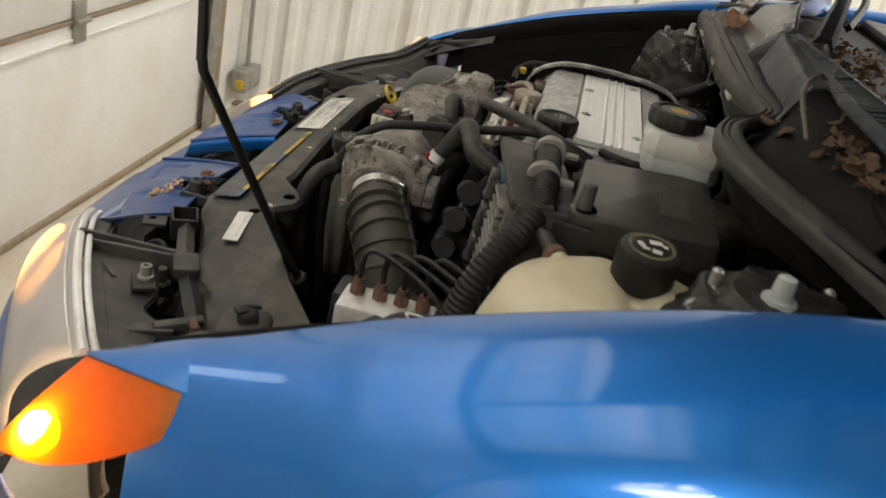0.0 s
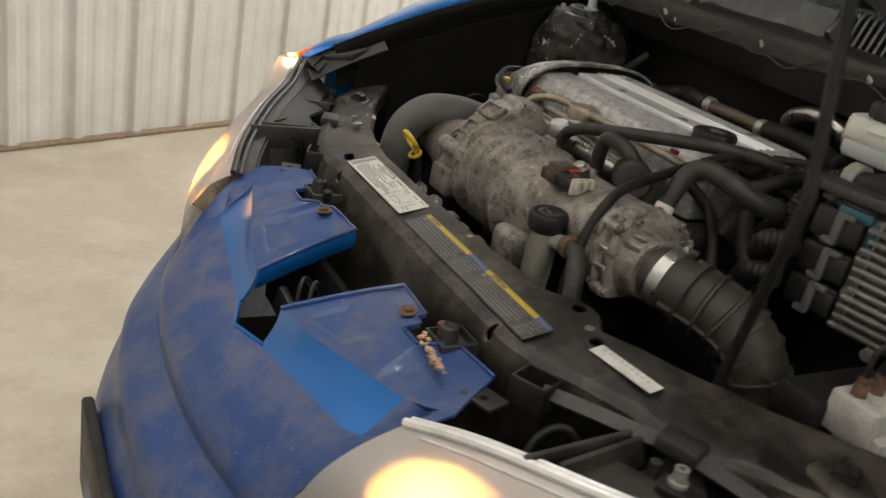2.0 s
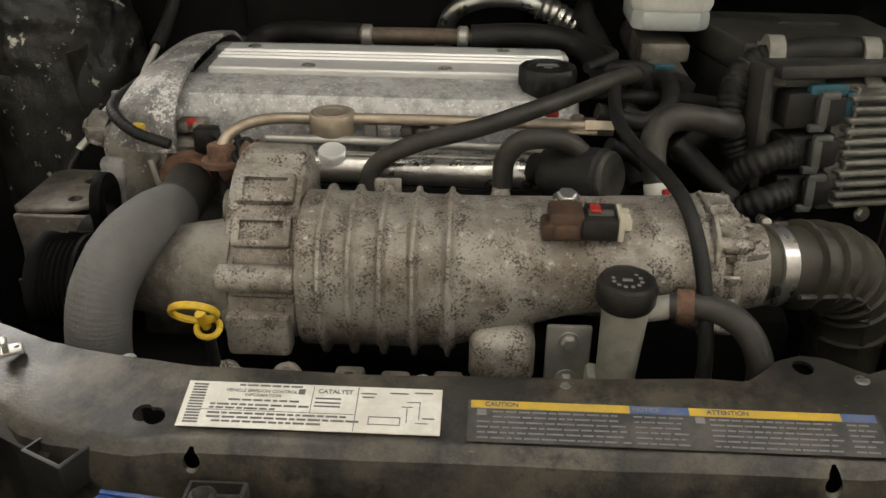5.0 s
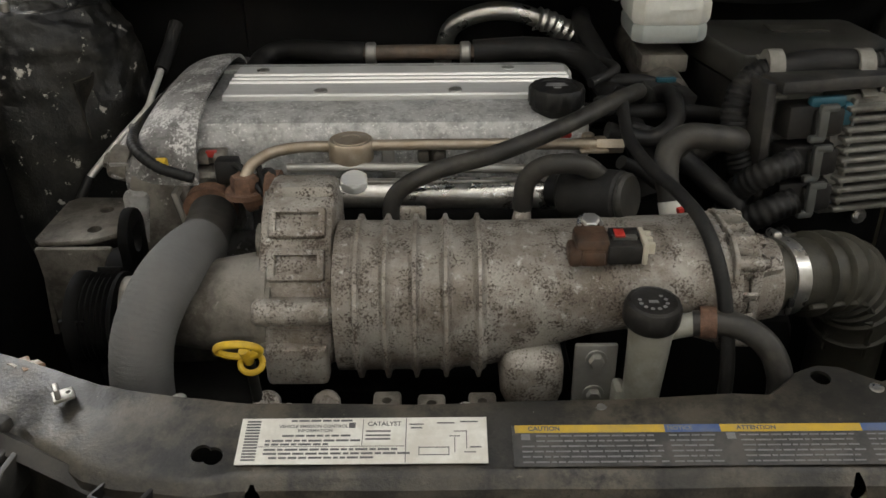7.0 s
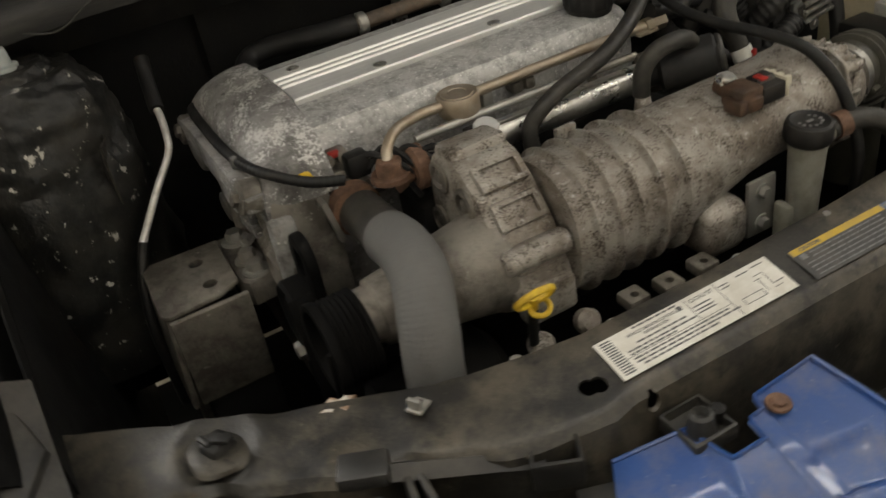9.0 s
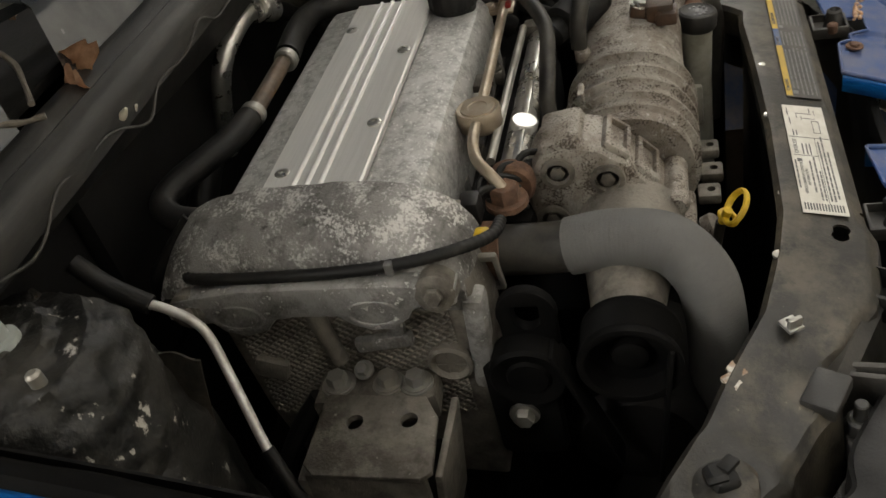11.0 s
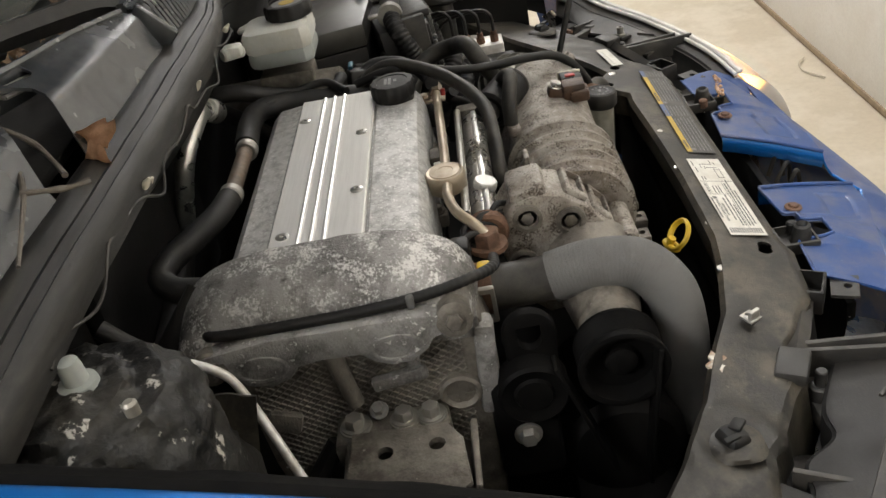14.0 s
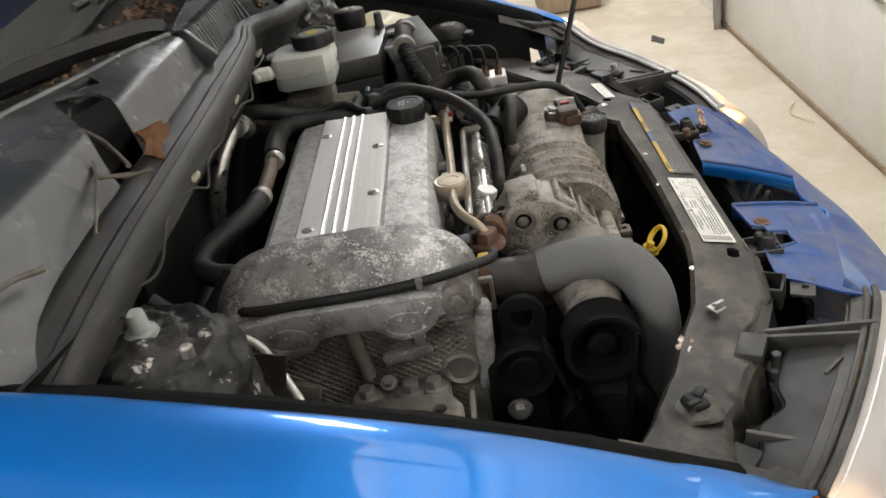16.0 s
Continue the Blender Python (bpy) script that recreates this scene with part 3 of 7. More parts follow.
RY = [0.228, 0.19, 0.171, 0.156, 0.141, 0.129, 0.114, 0.094, 0.077, 0.069, 0.067, 0.071, 0.076, 0.074, 0.086, 0.101, 0.109, 0.107, 0.096, 0.089, 0.104, 0.125, 0.165, 0.197, 0.225, 0.28]
FX = [-0.56, -0.507, -0.478, -0.465, -0.451, -0.438, -0.425, -0.405, -0.388, -0.367, -0.347, -0.331, -0.308, -0.291, -0.268, -0.238, -0.211, -0.19, -0.05, 0.09, 0.244, 0.289, 0.324, 0.361, 0.39, 0.424, 0.449, 0.478, 0.509, 0.551, 0.604]
FY = [0.155, 0.112, 0.106, 0.103, 0.088, 0.085, 0.077, 0.066, 0.052, 0.049, 0.051, 0.035, 0.024, 0.011, 0.004, 0.0, -0.004, 0.001, 0.001, 0.001, 0.002, 0.012, 0.034, 0.05, 0.055, 0.062, 0.088, 0.105, 0.122, 0.15, 0.19]


def support(u, v):
    """Radiator support: rear flange, flat top, rounded fold, sloping front face."""
    x = -0.56 + 1.164 * u
    yr, yf = lerp(RX, RY, x), lerp(FX, FY, x)
    rows = [(yr - 0.004, 0.735), (yr - 0.001, 0.765), (yr - 0.006, 0.77), (yr - 0.012, 0.7695), (yf + 0.6 * (yr - yf), 0.7662), (yf + 0.016, 0.7597), (yf + 0.005, 0.757), (yf - 0.003, 0.75), (yf - 0.006, 0.738),
            (yf - 0.012, 0.70), (yf - 0.02, 0.64), (yf - 0.02, 0.55)]
    t = v * (len(rows) - 1)
    k = min(int(t), len(rows) - 2)
    a, b = rows[k], rows[k + 1]
    y, z = a[0] + (b[0] - a[0]) * (t - k), a[1] + (b[1] - a[1]) * (t - k)
    q = V((x * 22, y * 22, 0.4))
    far = min(1.0, max(0.0, (abs(x - 0.03) - 0.22) / 0.05))
    bead = 0.0004 * math.sin(x * 40 + 1.3) + 0.0022 * far * noise.noise(q) + 0.0007 * far * noise.noise(q * 3.3)
    for sx, sy in ((-0.455, 0.128), (0.468, 0.133)):
        rr = math.hypot(x - sx, y - sy)
        bead += 0.0035 * math.exp(-((rr - 0.032) / 0.009) ** 2) - 0.002 * math.exp(-(rr / 0.02) ** 2)
    return (x, y, z + (bead if 0.735 < z else 0))


rs = sheet(support, 260, 33, 0.0025)
rs = carve(rs, cyl((-0.176, -0.010, 0.740), (-0.176, 0.010, 0.752), 0.0055, seg=14), cyl((0.221, -0.010, 0.740), (0.221, 0.010, 0.752), 0.0055, seg=14),
           cyl((0.226, 0.09, 0.74), (0.226, 0.09, 0.8), 0.0075, seg=14),
           join(cyl((-0.205, 0.02, 0.73), (-0.205, 0.02, 0.8), 0.007, seg=14), cyl((-0.213, 0.022, 0.73), (-0.213, 0.022, 0.8), 0.007, seg=14)),
           cyl((0.283, 0.07, 0.74), (0.283, 0.07, 0.8), 0.007, seg=14))
part("radiator_support", rs, STEEL_BLACK, car, "dusty black pressed steel radiator support", 30)

for sg in (-1, 1):
    def fender(u, v):
        y = 0.125 + 1.15 * u * u * 0.6 + 1.15 * u * 0.4
        q = F_CURVE[min(len(F_CURVE) - 1, int(round(v * (len(F_CURVE) - 1))))]
        d, dz = q.x, q.z
        up = 0.014 * lerp((0.2, 0.5), (0, 1), y) if sg > 0 else 0.013 * lerp((0.45, 0.65), (0, 1), y) * math.sin(math.pi * min(1.0, v * 1.6))
        taper = lerp((0.1, 0.35, 0.7), (0.055, 0.012, 0.0), y)
        w = (d - 0.607) / 0.185
        return side(sg, d - taper * w, y + 0.05 * w * lerp((0.1, 0.3), (1, 0), y), lip(y) + up + dz - 0.02 * w * lerp((0.1, 0.3), (1, 0), y))
    part("fender", sheet(fender, 90, 36, 0.002), PAINT, car, "glossy metallic blue fender", 60)

    def flange(u, v):
        y = 0.128 + 1.03 * u
        q = [(0.618, 0.002), (0.611, 0.004), (0.6, -0.002), (0.593, -0.011), (0.589, -0.035), (0.574, -0.06)]
        k = v * 5
        wob = 0.0025 * max(0, math.sin(y * 60)) * (1 if 0.4 < v < 0.7 else 0)
        return side(sg, lerp(range(6), [a for a, _ in q], k), y, lip(y) + lerp(range(6), [b for _, b in q], k) + wob - 0.001)
    part("fender_flange", sheet(flange, 90, 15, 0.002), PULLEY, car, "black inner flange along the fender")

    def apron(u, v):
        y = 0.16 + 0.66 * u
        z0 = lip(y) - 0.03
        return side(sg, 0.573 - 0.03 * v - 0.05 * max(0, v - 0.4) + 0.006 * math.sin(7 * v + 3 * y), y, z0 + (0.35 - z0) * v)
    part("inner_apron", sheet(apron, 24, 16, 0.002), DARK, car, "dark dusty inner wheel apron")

for sg in (-1, 1):
    part("filler_panel", sheet(lambda u, v: side(sg, 0.572 + 0.044 * u, 0.083 + 0.127 * v, lip(0.083 + 0.127 * v) - 0.005 - 0.02 * (1 - u)), 8, 10, 0.003), GREY_PLASTIC, car, "dark filler panel at the fender's nose")

# strut towers
for sg, cx in ((-1, -0.494), (1, 0.538)):
    def tower(u, v):
        t = 2 * math.pi * u
        r, z = lerp((0, 0.25, 0.32, 0.42, 0.6, 0.8, 1), (0.0, 0.042, 0.048, 0.064, 0.085, 0.098, 0.108), v), lerp((0, 0.25, 0.32, 0.42, 0.6, 0.8, 1), (0.947, 0.945, 0.936, 0.934, 0.90, 0.84, 0.62), v)
        q = V((math.cos(t) * r * 20, math.sin(t) * r * 20, sg * 3.0 + z * 16))
        lump = 0.009 * noise.noise(q) + 0.004 * noise.noise(q * 3.1) + 0.003 * noise.noise(q * 7)
        return (cx + math.cos(t) * (r + lump), 0.565 + math.sin(t) * (r + lump) * 0.95, z + lump * 0.6)
    tw = part("strut_tower", sheet(tower, 90, 60, 0.0), TOWER, car, "grimy rounded strut tower with flaking grey patches")
    part("strut_nut", join(lathe((cx + 0.007, 0.556, 0.944), (0, 0, 1), [(0, 0.0135), (0.004, 0.013), (0.005, 0.0082), (0.016, 0.0078), (0.021, 0.0068), (0.0225, 0.0035)], 18)), FLUID, tw, "milky capped nut")
    part("stud", cyl((cx - 0.03, 0.60, 0.93), (cx - 0.03, 0.60, 0.95), 0.0045, seg=10, bev=0.002), GALV, tw)
    part("stud", cyl((cx - 0.02, 0.515, 0.93), (cx - 0.02, 0.515, 0.947), 0.005, seg=10, bev=0.002), GALV, tw)
    if sg < 0:
        quad = [V((-0.432, 0.506, 0.872)), V((-0.436, 0.468, 0.872)), V((-0.444, 0.492, 0.77)), V((-0.452, 0.53, 0.81))]
        part("gusset", sheet(lambda u, v: quad[0].lerp(quad[1], u).lerp(quad[3].lerp(quad[2], u), v) + V((0.003 * math.sin(5 * u + 3 * v), 0, 0)), 8, 8, 0.002), STEEL_BLACK, car, "thin dusty steel gusset")

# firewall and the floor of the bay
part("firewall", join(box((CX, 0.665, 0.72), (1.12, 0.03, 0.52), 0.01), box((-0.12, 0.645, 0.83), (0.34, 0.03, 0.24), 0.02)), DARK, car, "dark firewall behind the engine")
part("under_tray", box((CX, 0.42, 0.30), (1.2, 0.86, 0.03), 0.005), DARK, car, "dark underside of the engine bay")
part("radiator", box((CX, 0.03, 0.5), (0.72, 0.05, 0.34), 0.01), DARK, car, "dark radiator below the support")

# Added near-black panels in place of the shade beside the radiator.
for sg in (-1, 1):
    part("front_baffle", sheet(lambda u, v: side(sg, 0.36 + 0.21 * u, 0.08 + 0.14 * u, 0.745 - 0.44 * v), 10, 4, 0.003), DARK, car, "added dark panel closing the shaded gap beside the radiator")

# ---------- bumper cover ----------
BY = (-0.034, -0.07, -0.105, -0.138, -0.158, -0.205, -0.234)
BZ = (0.731, 0.726, 0.716, 0.693, 0.650, 0.632, 0.613)


def bump_y(dx):
    return 0.85 * abs(dx) ** 2.2


def shelf_at(dx, s):
    w = max(0.0, (s - 0.45) / 0.55)
    y, z = lerp(np.linspace(0, 1, 7), BY, s), lerp(np.linspace(0, 1, 7), BZ, s)
    return (CX + dx, y + bump_y(dx) * w, z)


bumper = part("bumper_cover", bmesh.new(), PAINT_DUSTY, car, "dusty blue bumper cover")
REAR_D = (0.07, 0.132, 0.136, 0.150, 0.154, 0.186, 0.190, 0.25)
REAR_E = (-0.027, -0.032, -0.045, -0.046, -0.066, -0.066, -0.028, -0.022)
CREASE = ((0.043, 0.09, 0.24, 0.284), (-0.146, -0.143, -0.1, -0.077), (0.695, 0.701, 0.714, 0.726))
FOOT = ((0.0, 0.044, 0.22, 0.24, 0.276), (-0.179, -0.163, -0.143, -0.134, -0.116), (0.655, 0.656, 0.677, 0.682, 0.708))


def on_line(line, dx):
    return V((dx, lerp(line[0], line[1], dx), lerp(line[0], line[2], dx)))


def plateau(u, v):
    """Flat dusty top of a tab, from the notched rear edge to the crease."""
    dr = 0.07 + 0.18 * u
    r = V((dr, lerp(REAR_D, REAR_E, dr), 0.729 + 0.004 * u))
    q = r.lerp(on_line(CREASE, 0.043 + 0.241 * u), v)
    pocket = max(0.0, min(1.0, (u - 0.1) / 0.03, (0.42 - u) / 0.05, (v - 0.5) / 0.05, (0.86 - v) / 0.04))
    q.z += 0.002 * math.sin(math.pi * v) - 0.0035 * pocket + 0.0006 * noise.noise(q * 30)
    return q


def mirrored(sg, q):
    return (CX + sg * q[0], q[1], q[2])


for sg in (-1, 1):
    tab = part("mounting_tab", sheet(lambda u, v: mirrored(sg, plateau(u, v)), 110, 34, 0.0025), PAINT_DUSTY, bumper, "dusty blue mounting tab with a rusty bolt", 35)
    rim = [plateau(0.0, v) for v in np.linspace(0, 1, 9)]
    part("edge_lip", tube([V(mirrored(sg, q)) + V((0, 0, 0.0012)) for q in rim], 0.0026, 8, 3), PAINT_DUSTY, tab)
    part("edge_lip", tube([V(mirrored(sg, plateau(u, 0.0))) + V((0, 0, 0.0008)) for u in np.linspace(0, 1, 61)], 0.0018, 6, 1), PAINT_DUSTY, tab)
    part("side_skirt", sheet(lambda u, v: mirrored(sg, plateau(0.0, u) + V((-0.003 * math.sin(math.pi * v), 0, -0.022 * v))), 20, 6, 0.002), PAINT, tab)
    part("front_facet", sheet(lambda u, v: mirrored(sg, on_line(CREASE, 0.043 + 0.197 * u).lerp(on_line(FOOT, 0.044 + 0.196 * u), v) + V((0, 0.003 * math.sin(math.pi * v), 0.0))), 40, 10, 0.0025), PAINT, bumper, "glossy blue sloping facet", 35)

    def corner(u, v):
        q = on_line(CREASE, 0.24 + 0.044 * u).lerp(on_line(FOOT, 0.24 + 0.036 * u), v)
        groove = math.exp(-((u - 0.42) / 0.16) ** 2)
        return mirrored(sg, q + V((0, 0.009 * groove * math.sin(math.pi * min(1, v * 1.15 + 0.1)), -0.006 * groove)))
    part("corner_facet", sheet(corner, 24, 10, 0.0025), PAINT_DUSTY, bumper, "grooved blue corner beside the headlamp", 50)
    part("tab_bolt", join(bolt((CX + sg * 0.123, -0.047, 0.7305), (0, -0.1, 1), 0.0055, 0.004), lathe((CX + sg * 0.123, -0.047, 0.7302), (0, -0.1, 1), [(0, 0.0095), (0.0016, 0.009)], 18)), RUST, bumper, "rusty bolt")


def mid(u, v):
    b = 0.276 - 0.04 * v
    dx = -b + 2 * b * u
    hi = on_line(FOOT, abs(dx) * 0.276 / b if b else 0)
    x, y, z = shelf_at(dx, 1.0)
    w = v + 0.16 * math.sin(math.pi * v)
    return (x, hi.y + (y - hi.y) * v, hi.z + (z - hi.z) * (2 * v - w))


part("upper_skin", sheet(mid, 120, 16, 0.0025), PAINT_DUSTY, bumper, "", 50)
part("opening_lip", tube([V((CX + dx, *on_line(FOOT, abs(dx))[1:])) + V((0, 0.001, 0.001)) for dx in np.linspace(-0.046, 0.046, 15)], 0.0022, 8, 2), PAINT, bumper)
LD = (0.0, 0.237, 0.36, 0.50, 0.62, 0.70, 0.76)
LYY = (-0.234, -0.198, -0.155, -0.08, -0.005, 0.06, 0.13)
LZZ = (0.613, 0.613, 0.602, 0.62, 0.675, 0.745, 0.76)


def skin(u, v):
    dx = -0.76 + 1.52 * u
    a = abs(dx)
    y0, z0 = (lerp(LD, LYY, a), lerp(LD, LZZ, a)) if a > 0.237 else shelf_at(dx, 1.0)[1:]
    yb, zb = -0.272 + bump_y(dx) * 0.95, 0.22
    crease = 0.010 * math.exp(-((v - 0.16) / 0.05) ** 2) - 0.012 * math.exp(-((v - 0.07) / 0.03) ** 2) * (1 if a < 0.3 else max(0, 1 - (a - 0.3) / 0.1))
    out = 0.055 * math.sin(min(1, v * 1.25) * math.pi * 0.8) * lerp((0.25, 0.5, 0.76), (1, 0.45, 0.3), a) + crease
    n = V((dx * 0.8, -1, 0)).normalized()
    return (CX + dx + n.x * out, y0 + (yb - y0) * min(1, v * 1.2) + n.y * out, z0 + (zb - z0) * v)


part("lower_skin", sheet(skin, 110, 44, 0.003), PAINT_DUSTY, bumper, "", 50)
part("plate_bracket", box((CX - 0.02, -0.302, 0.43), (0.24, 0.014, 0.12), 0.004), BLACK, bumper, "black plastic plate bracket")

# ---------- head lamps ----------
UD = ((0.275, -0.115, 0.714), (0.34, -0.083, 0.734), (0.45, -0.024, 0.752), (0.55, 0.034, 0.766), (0.617, 0.077, 0.793))
LD3 = ((0.239, -0.198, 0.615), (0.36, -0.157, 0.604), (0.50, -0.082, 0.622), (0.62, -0.007, 0.677), (0.69, 0.052, 0.757))
up_c, lo_c = curve(UD, 8), curve(LD3, 8)
for sg in (-1, 1):
    hl = part("headlamp", bmesh.new(), BLACK, car, "hazy clear headlamp with its amber lamp lit")

    def lens(u, v, back=0.0):
        t = u * (len(up_c) - 1)
        k = min(int(t), len(up_c) - 2)
        a, b = up_c[k].lerp(up_c[k + 1], t - k), lo_c[k].lerp(lo_c[k + 1], t - k)
        p = a.lerp(b, v)
        n = V((0.35, -0.75, 0.55)).normalized()
        bulge = 0.045 * math.sin(math.pi * min(1, 0.12 + v * 0.94)) ** 0.8 * (0.55 + 0.45 * math.sin(math.pi * min(0.9, u + 0.15))) - 0.012
        p = p + n * (bulge - back)
        return (CX + sg * p.x, p.y, p.z)
    part("lens", sheet(lens, 40, 24, 0.0), LENS, hl, "hazy clear lens", 60)
    part("reflector", sheet(lambda u, v: lens(u, v, 0.078 + 0.012 * math.sin(3.14 * u)), 30, 16, 0.0), CHROME, hl, "bright inner reflector", 60)
    rim = [V(lens(u, 0.0)) for u in np.linspace(0, 1, 24)]
    part("rim", join(tube([p + V((0, 0.001, 0.003)) for p in rim], 0.0042, 8, 2), tube([p + V((-sg * 0.003, 0.0095, 0.0015)) for p in rim], 0.0034, 8, 2)), HAZE if sg > 0 else GREY_PLASTIC, hl, "glossy milky double rim along the lens" if sg > 0 else "grey double rim along the lens")
    part("lens_flange", sheet(lambda u, v: V(lens(u, 0.0)) + V((-sg * 0.005, 0.022, -0.004)) * v + V((0, 0.008, -0.003 - 0.006 * (v > 0.9))), 40, 5, 0.002), GREY_PLASTIC, hl, "dusty flange behind the lens")
    part("back_wall", sheet(lambda u, v: V(lens(u, 0.0)) + V((-sg * 0.006, 0.026, -0.01)) + V((-sg * 0.004, 0.012, -0.15)) * v, 30, 4, 0.003), GREY_PLASTIC, hl, "dark back of the lamp housing")
    part("inner_seam", tube([V(lens(u, 0.06)) + V((0, 0, 0.001)) for u in np.linspace(0.1, 1, 20)], 0.0012, 6, 2), HAZE, hl, "bright seam inside the lens edge")
    part("bulb", lathe(lens(0.26, 0.5, 0.062), (sg * 0.35, -0.75, 0.55), [(0, 0.004), (0.005, 0.008), (0.012, 0.009), (0.018, 0.007), (0.021, 0.003)], 20), BULB_AMBER, hl, "glowing amber lamp")
    part("bulb_bowl", lathe(lens(0.26, 0.5, 0.072), (sg * 0.35, -0.75, 0.55), [(0, 0.012), (0.006, 0.026), (0.022, 0.036), (0.05, 0.042), (0.052, 0.04), (0.024, 0.034), (0.008, 0.024), (0.003, 0.01)], 32), GLOW, hl, "reflector bowl round the lamp")
    part("main_reflector", lathe(lens(0.55, 0.5, 0.05), (sg * 0.35, -0.9, 0.3), [(0, 0.02), (0.012, 0.045), (0.03, 0.058), (0.032, 0.056), (0.014, 0.042), (0.003, 0.018)], 32), CHROME, hl, "round bright reflector bowl")

    def marker(u, v):
        a = V((0.62, 0.08, 0.797)).lerp(V((0.69, 0.052, 0.757)), v)
        b = V((0.676, 0.203, 0.833)).lerp(V((0.688, 0.196, 0.825)), v)
        m_ = V((0.668, 0.135, 0.832)).lerp(V((0.724, 0.122, 0.765)), v)
        p = a * (1 - u) ** 2 + m_ * 2 * u * (1 - u) + b * u * u
        return (CX + sg * (p.x + 0.014 * math.sin(math.pi * v) * (1 - u)), p.y, p.z + 0.004 * math.sin(math.pi * v) * (1 - u))
    part("fender_nose", sheet(lambda u, v: V(side(sg, 0.615 - 0.008 * u, 0.079 + 0.124 * u, lip(0.079 + 0.124 * u) + 0.001)).lerp(V(marker(u, 0.0)) + V((0, 0, 0.0015)), v) + V((0, 0, 0.004 * math.sin(math.pi * v))), 20, 8, 0.002), PAINT, car, "blue fender nose above the marker", 60)
    part("side_marker", sheet(marker, 20, 12, 0.003), AMBER, hl, "lit amber side marker", 60)
    part("marker_back", sheet(lambda u, v: V(marker(u, 0.0)).lerp(V(marker(u, 0.0)) + V((-sg * 0.045, 0.012, -0.012)), v), 20, 3, 0.002), GREY_PLASTIC, hl, "dark top edge behind the marker")
    part("marker_cup", sheet(lambda u, v: V(marker(u * 0.8, v)) + V((-sg * 0.035, 0.006, -0.006)), 14, 8, 0.002), GREY_PLASTIC, hl)
    part("marker_joint", sheet(lambda u, v: V(lens(1.0, u)).lerp(V(marker(0.0, u)), v), 12, 3, 0.002), RUBBER, hl, "black joint between lens and marker")
    part("marker_bulb", lathe((CX + sg * 0.68, 0.083, 0.772), (sg * 0.9, 0.0, 0.4), [(-0.006, 0.007), (0.0, 0.0135), (0.005, 0.0145), (0.011, 0.007)], 24), BULB_MARKER, hl, "glowing bulb")
    # housing behind the lens
    top = [(0.37, -0.058), (0.42, -0.03), (0.5, 0.018), (0.58, 0.064), (0.63, 0.1), (0.6, 0.122), (0.55, 0.11), (0.52, 0.082), (0.49, 0.074), (0.465, 0.045), (0.43, 0.04), (0.375, 0.018)]
    part("housing", prism([(CX + sg * x, y) for x, y in top], 0.62, 0.722, 0.007), GREY_PLASTIC, hl, "dusty grey lamp housing")
    inner = curve([(0.36, 0.0, 0.738), (0.43, 0.04, 0.74), (0.465, 0.046, 0.742), (0.49, 0.076, 0.745), (0.525, 0.085, 0.75), (0.57, 0.112, 0.757)], 8)
    # Grey tray; black on the -x side puts its shade into the colour.
    part("housing_tray", sheet(lambda u, v: (V(lens(0.36 + 0.6 * u, 0.0)) + V((0, 0.024, -0.006))).lerp(V(side(sg, *inner[int(round(u * 40))])), v), 40, 8, 0.004), GREY_PLASTIC if sg > 0 else BLACK, hl, "dusty flat housing tray")
    # Near-black web stands for the shaded gap behind the tray.
    part("tray_web", sheet(lambda u, v: V(side(sg, *inner[int(round(u * 40))])) + V((0, 0, -0.002 - 0.06 * v)), 40, 3, 0.003), DARK, hl)
    part("housing_rib", box(side(sg, 0.425, -0.012, 0.7465), (0.03, 0.004, 0.004), 0.0015, (0, 0, sg * 50)), GREY_PLASTIC, hl)
    if sg > 0:
        part("adjuster_seat", box(side(sg, 0.432, 0.028, 0.748), (0.032, 0.022, 0.006), 0.002, (0, 0, sg * 30)), BLACK, hl)
        part("adjuster_stud", join(cyl(side(sg, 0.428, 0.028, 0.75), side(sg, 0.428, 0.028, 0.755), 0.008, seg=16, bev=0.001), carve(cyl(side(sg, 0.428, 0.028, 0.754), side(sg, 0.428, 0.028, 0.765), 0.0055, seg=14), cyl(side(sg, 0.428, 0.028, 0.758), side(sg, 0.428, 0.028, 0.77), 0.003, seg=10))), CLIP, hl, "pale adjuster stud")
    part("bulb_pocket", box(side(sg, 0.315, -0.055, 0.66), (0.03, 0.05, 0.05), 0.006, (0, 0, sg * 30)), GREY_PLASTIC, hl)
    for a, b in (((0.376, -0.072), (0.366, 0.04)), ((0.39, -0.05), (0.374, 0.045)), ((0.53, 0.03), (0.5, 0.092))):
        a, b = V((*a, 0.735)), V((*b, 0.742))
        d = b - a
        part("rib", box(side(sg, *((a + b) / 2)), (d.length, 0.005, 0.03), 0.001, (0, 0, math.degrees(math.atan2(d.y, sg * d.x)))), GREY_PLASTIC, hl)
    part("rear_cover", prism([(CX + sg * x, y) for x, y in ((0.6, 0.11), (0.645, 0.105), (0.64, 0.17), (0.622, 0.215), (0.592, 0.21), (0.575, 0.15))], 0.805, 0.818, 0.005,
                             Matrix.Translation((0, 0.15, 0.81)) @ Euler((radians(17), 0, 0)).to_matrix().to_4x4() @ Matrix.Translation((0, -0.15, -0.81))), GREY_PLASTIC, hl, "dark grey filler panel")
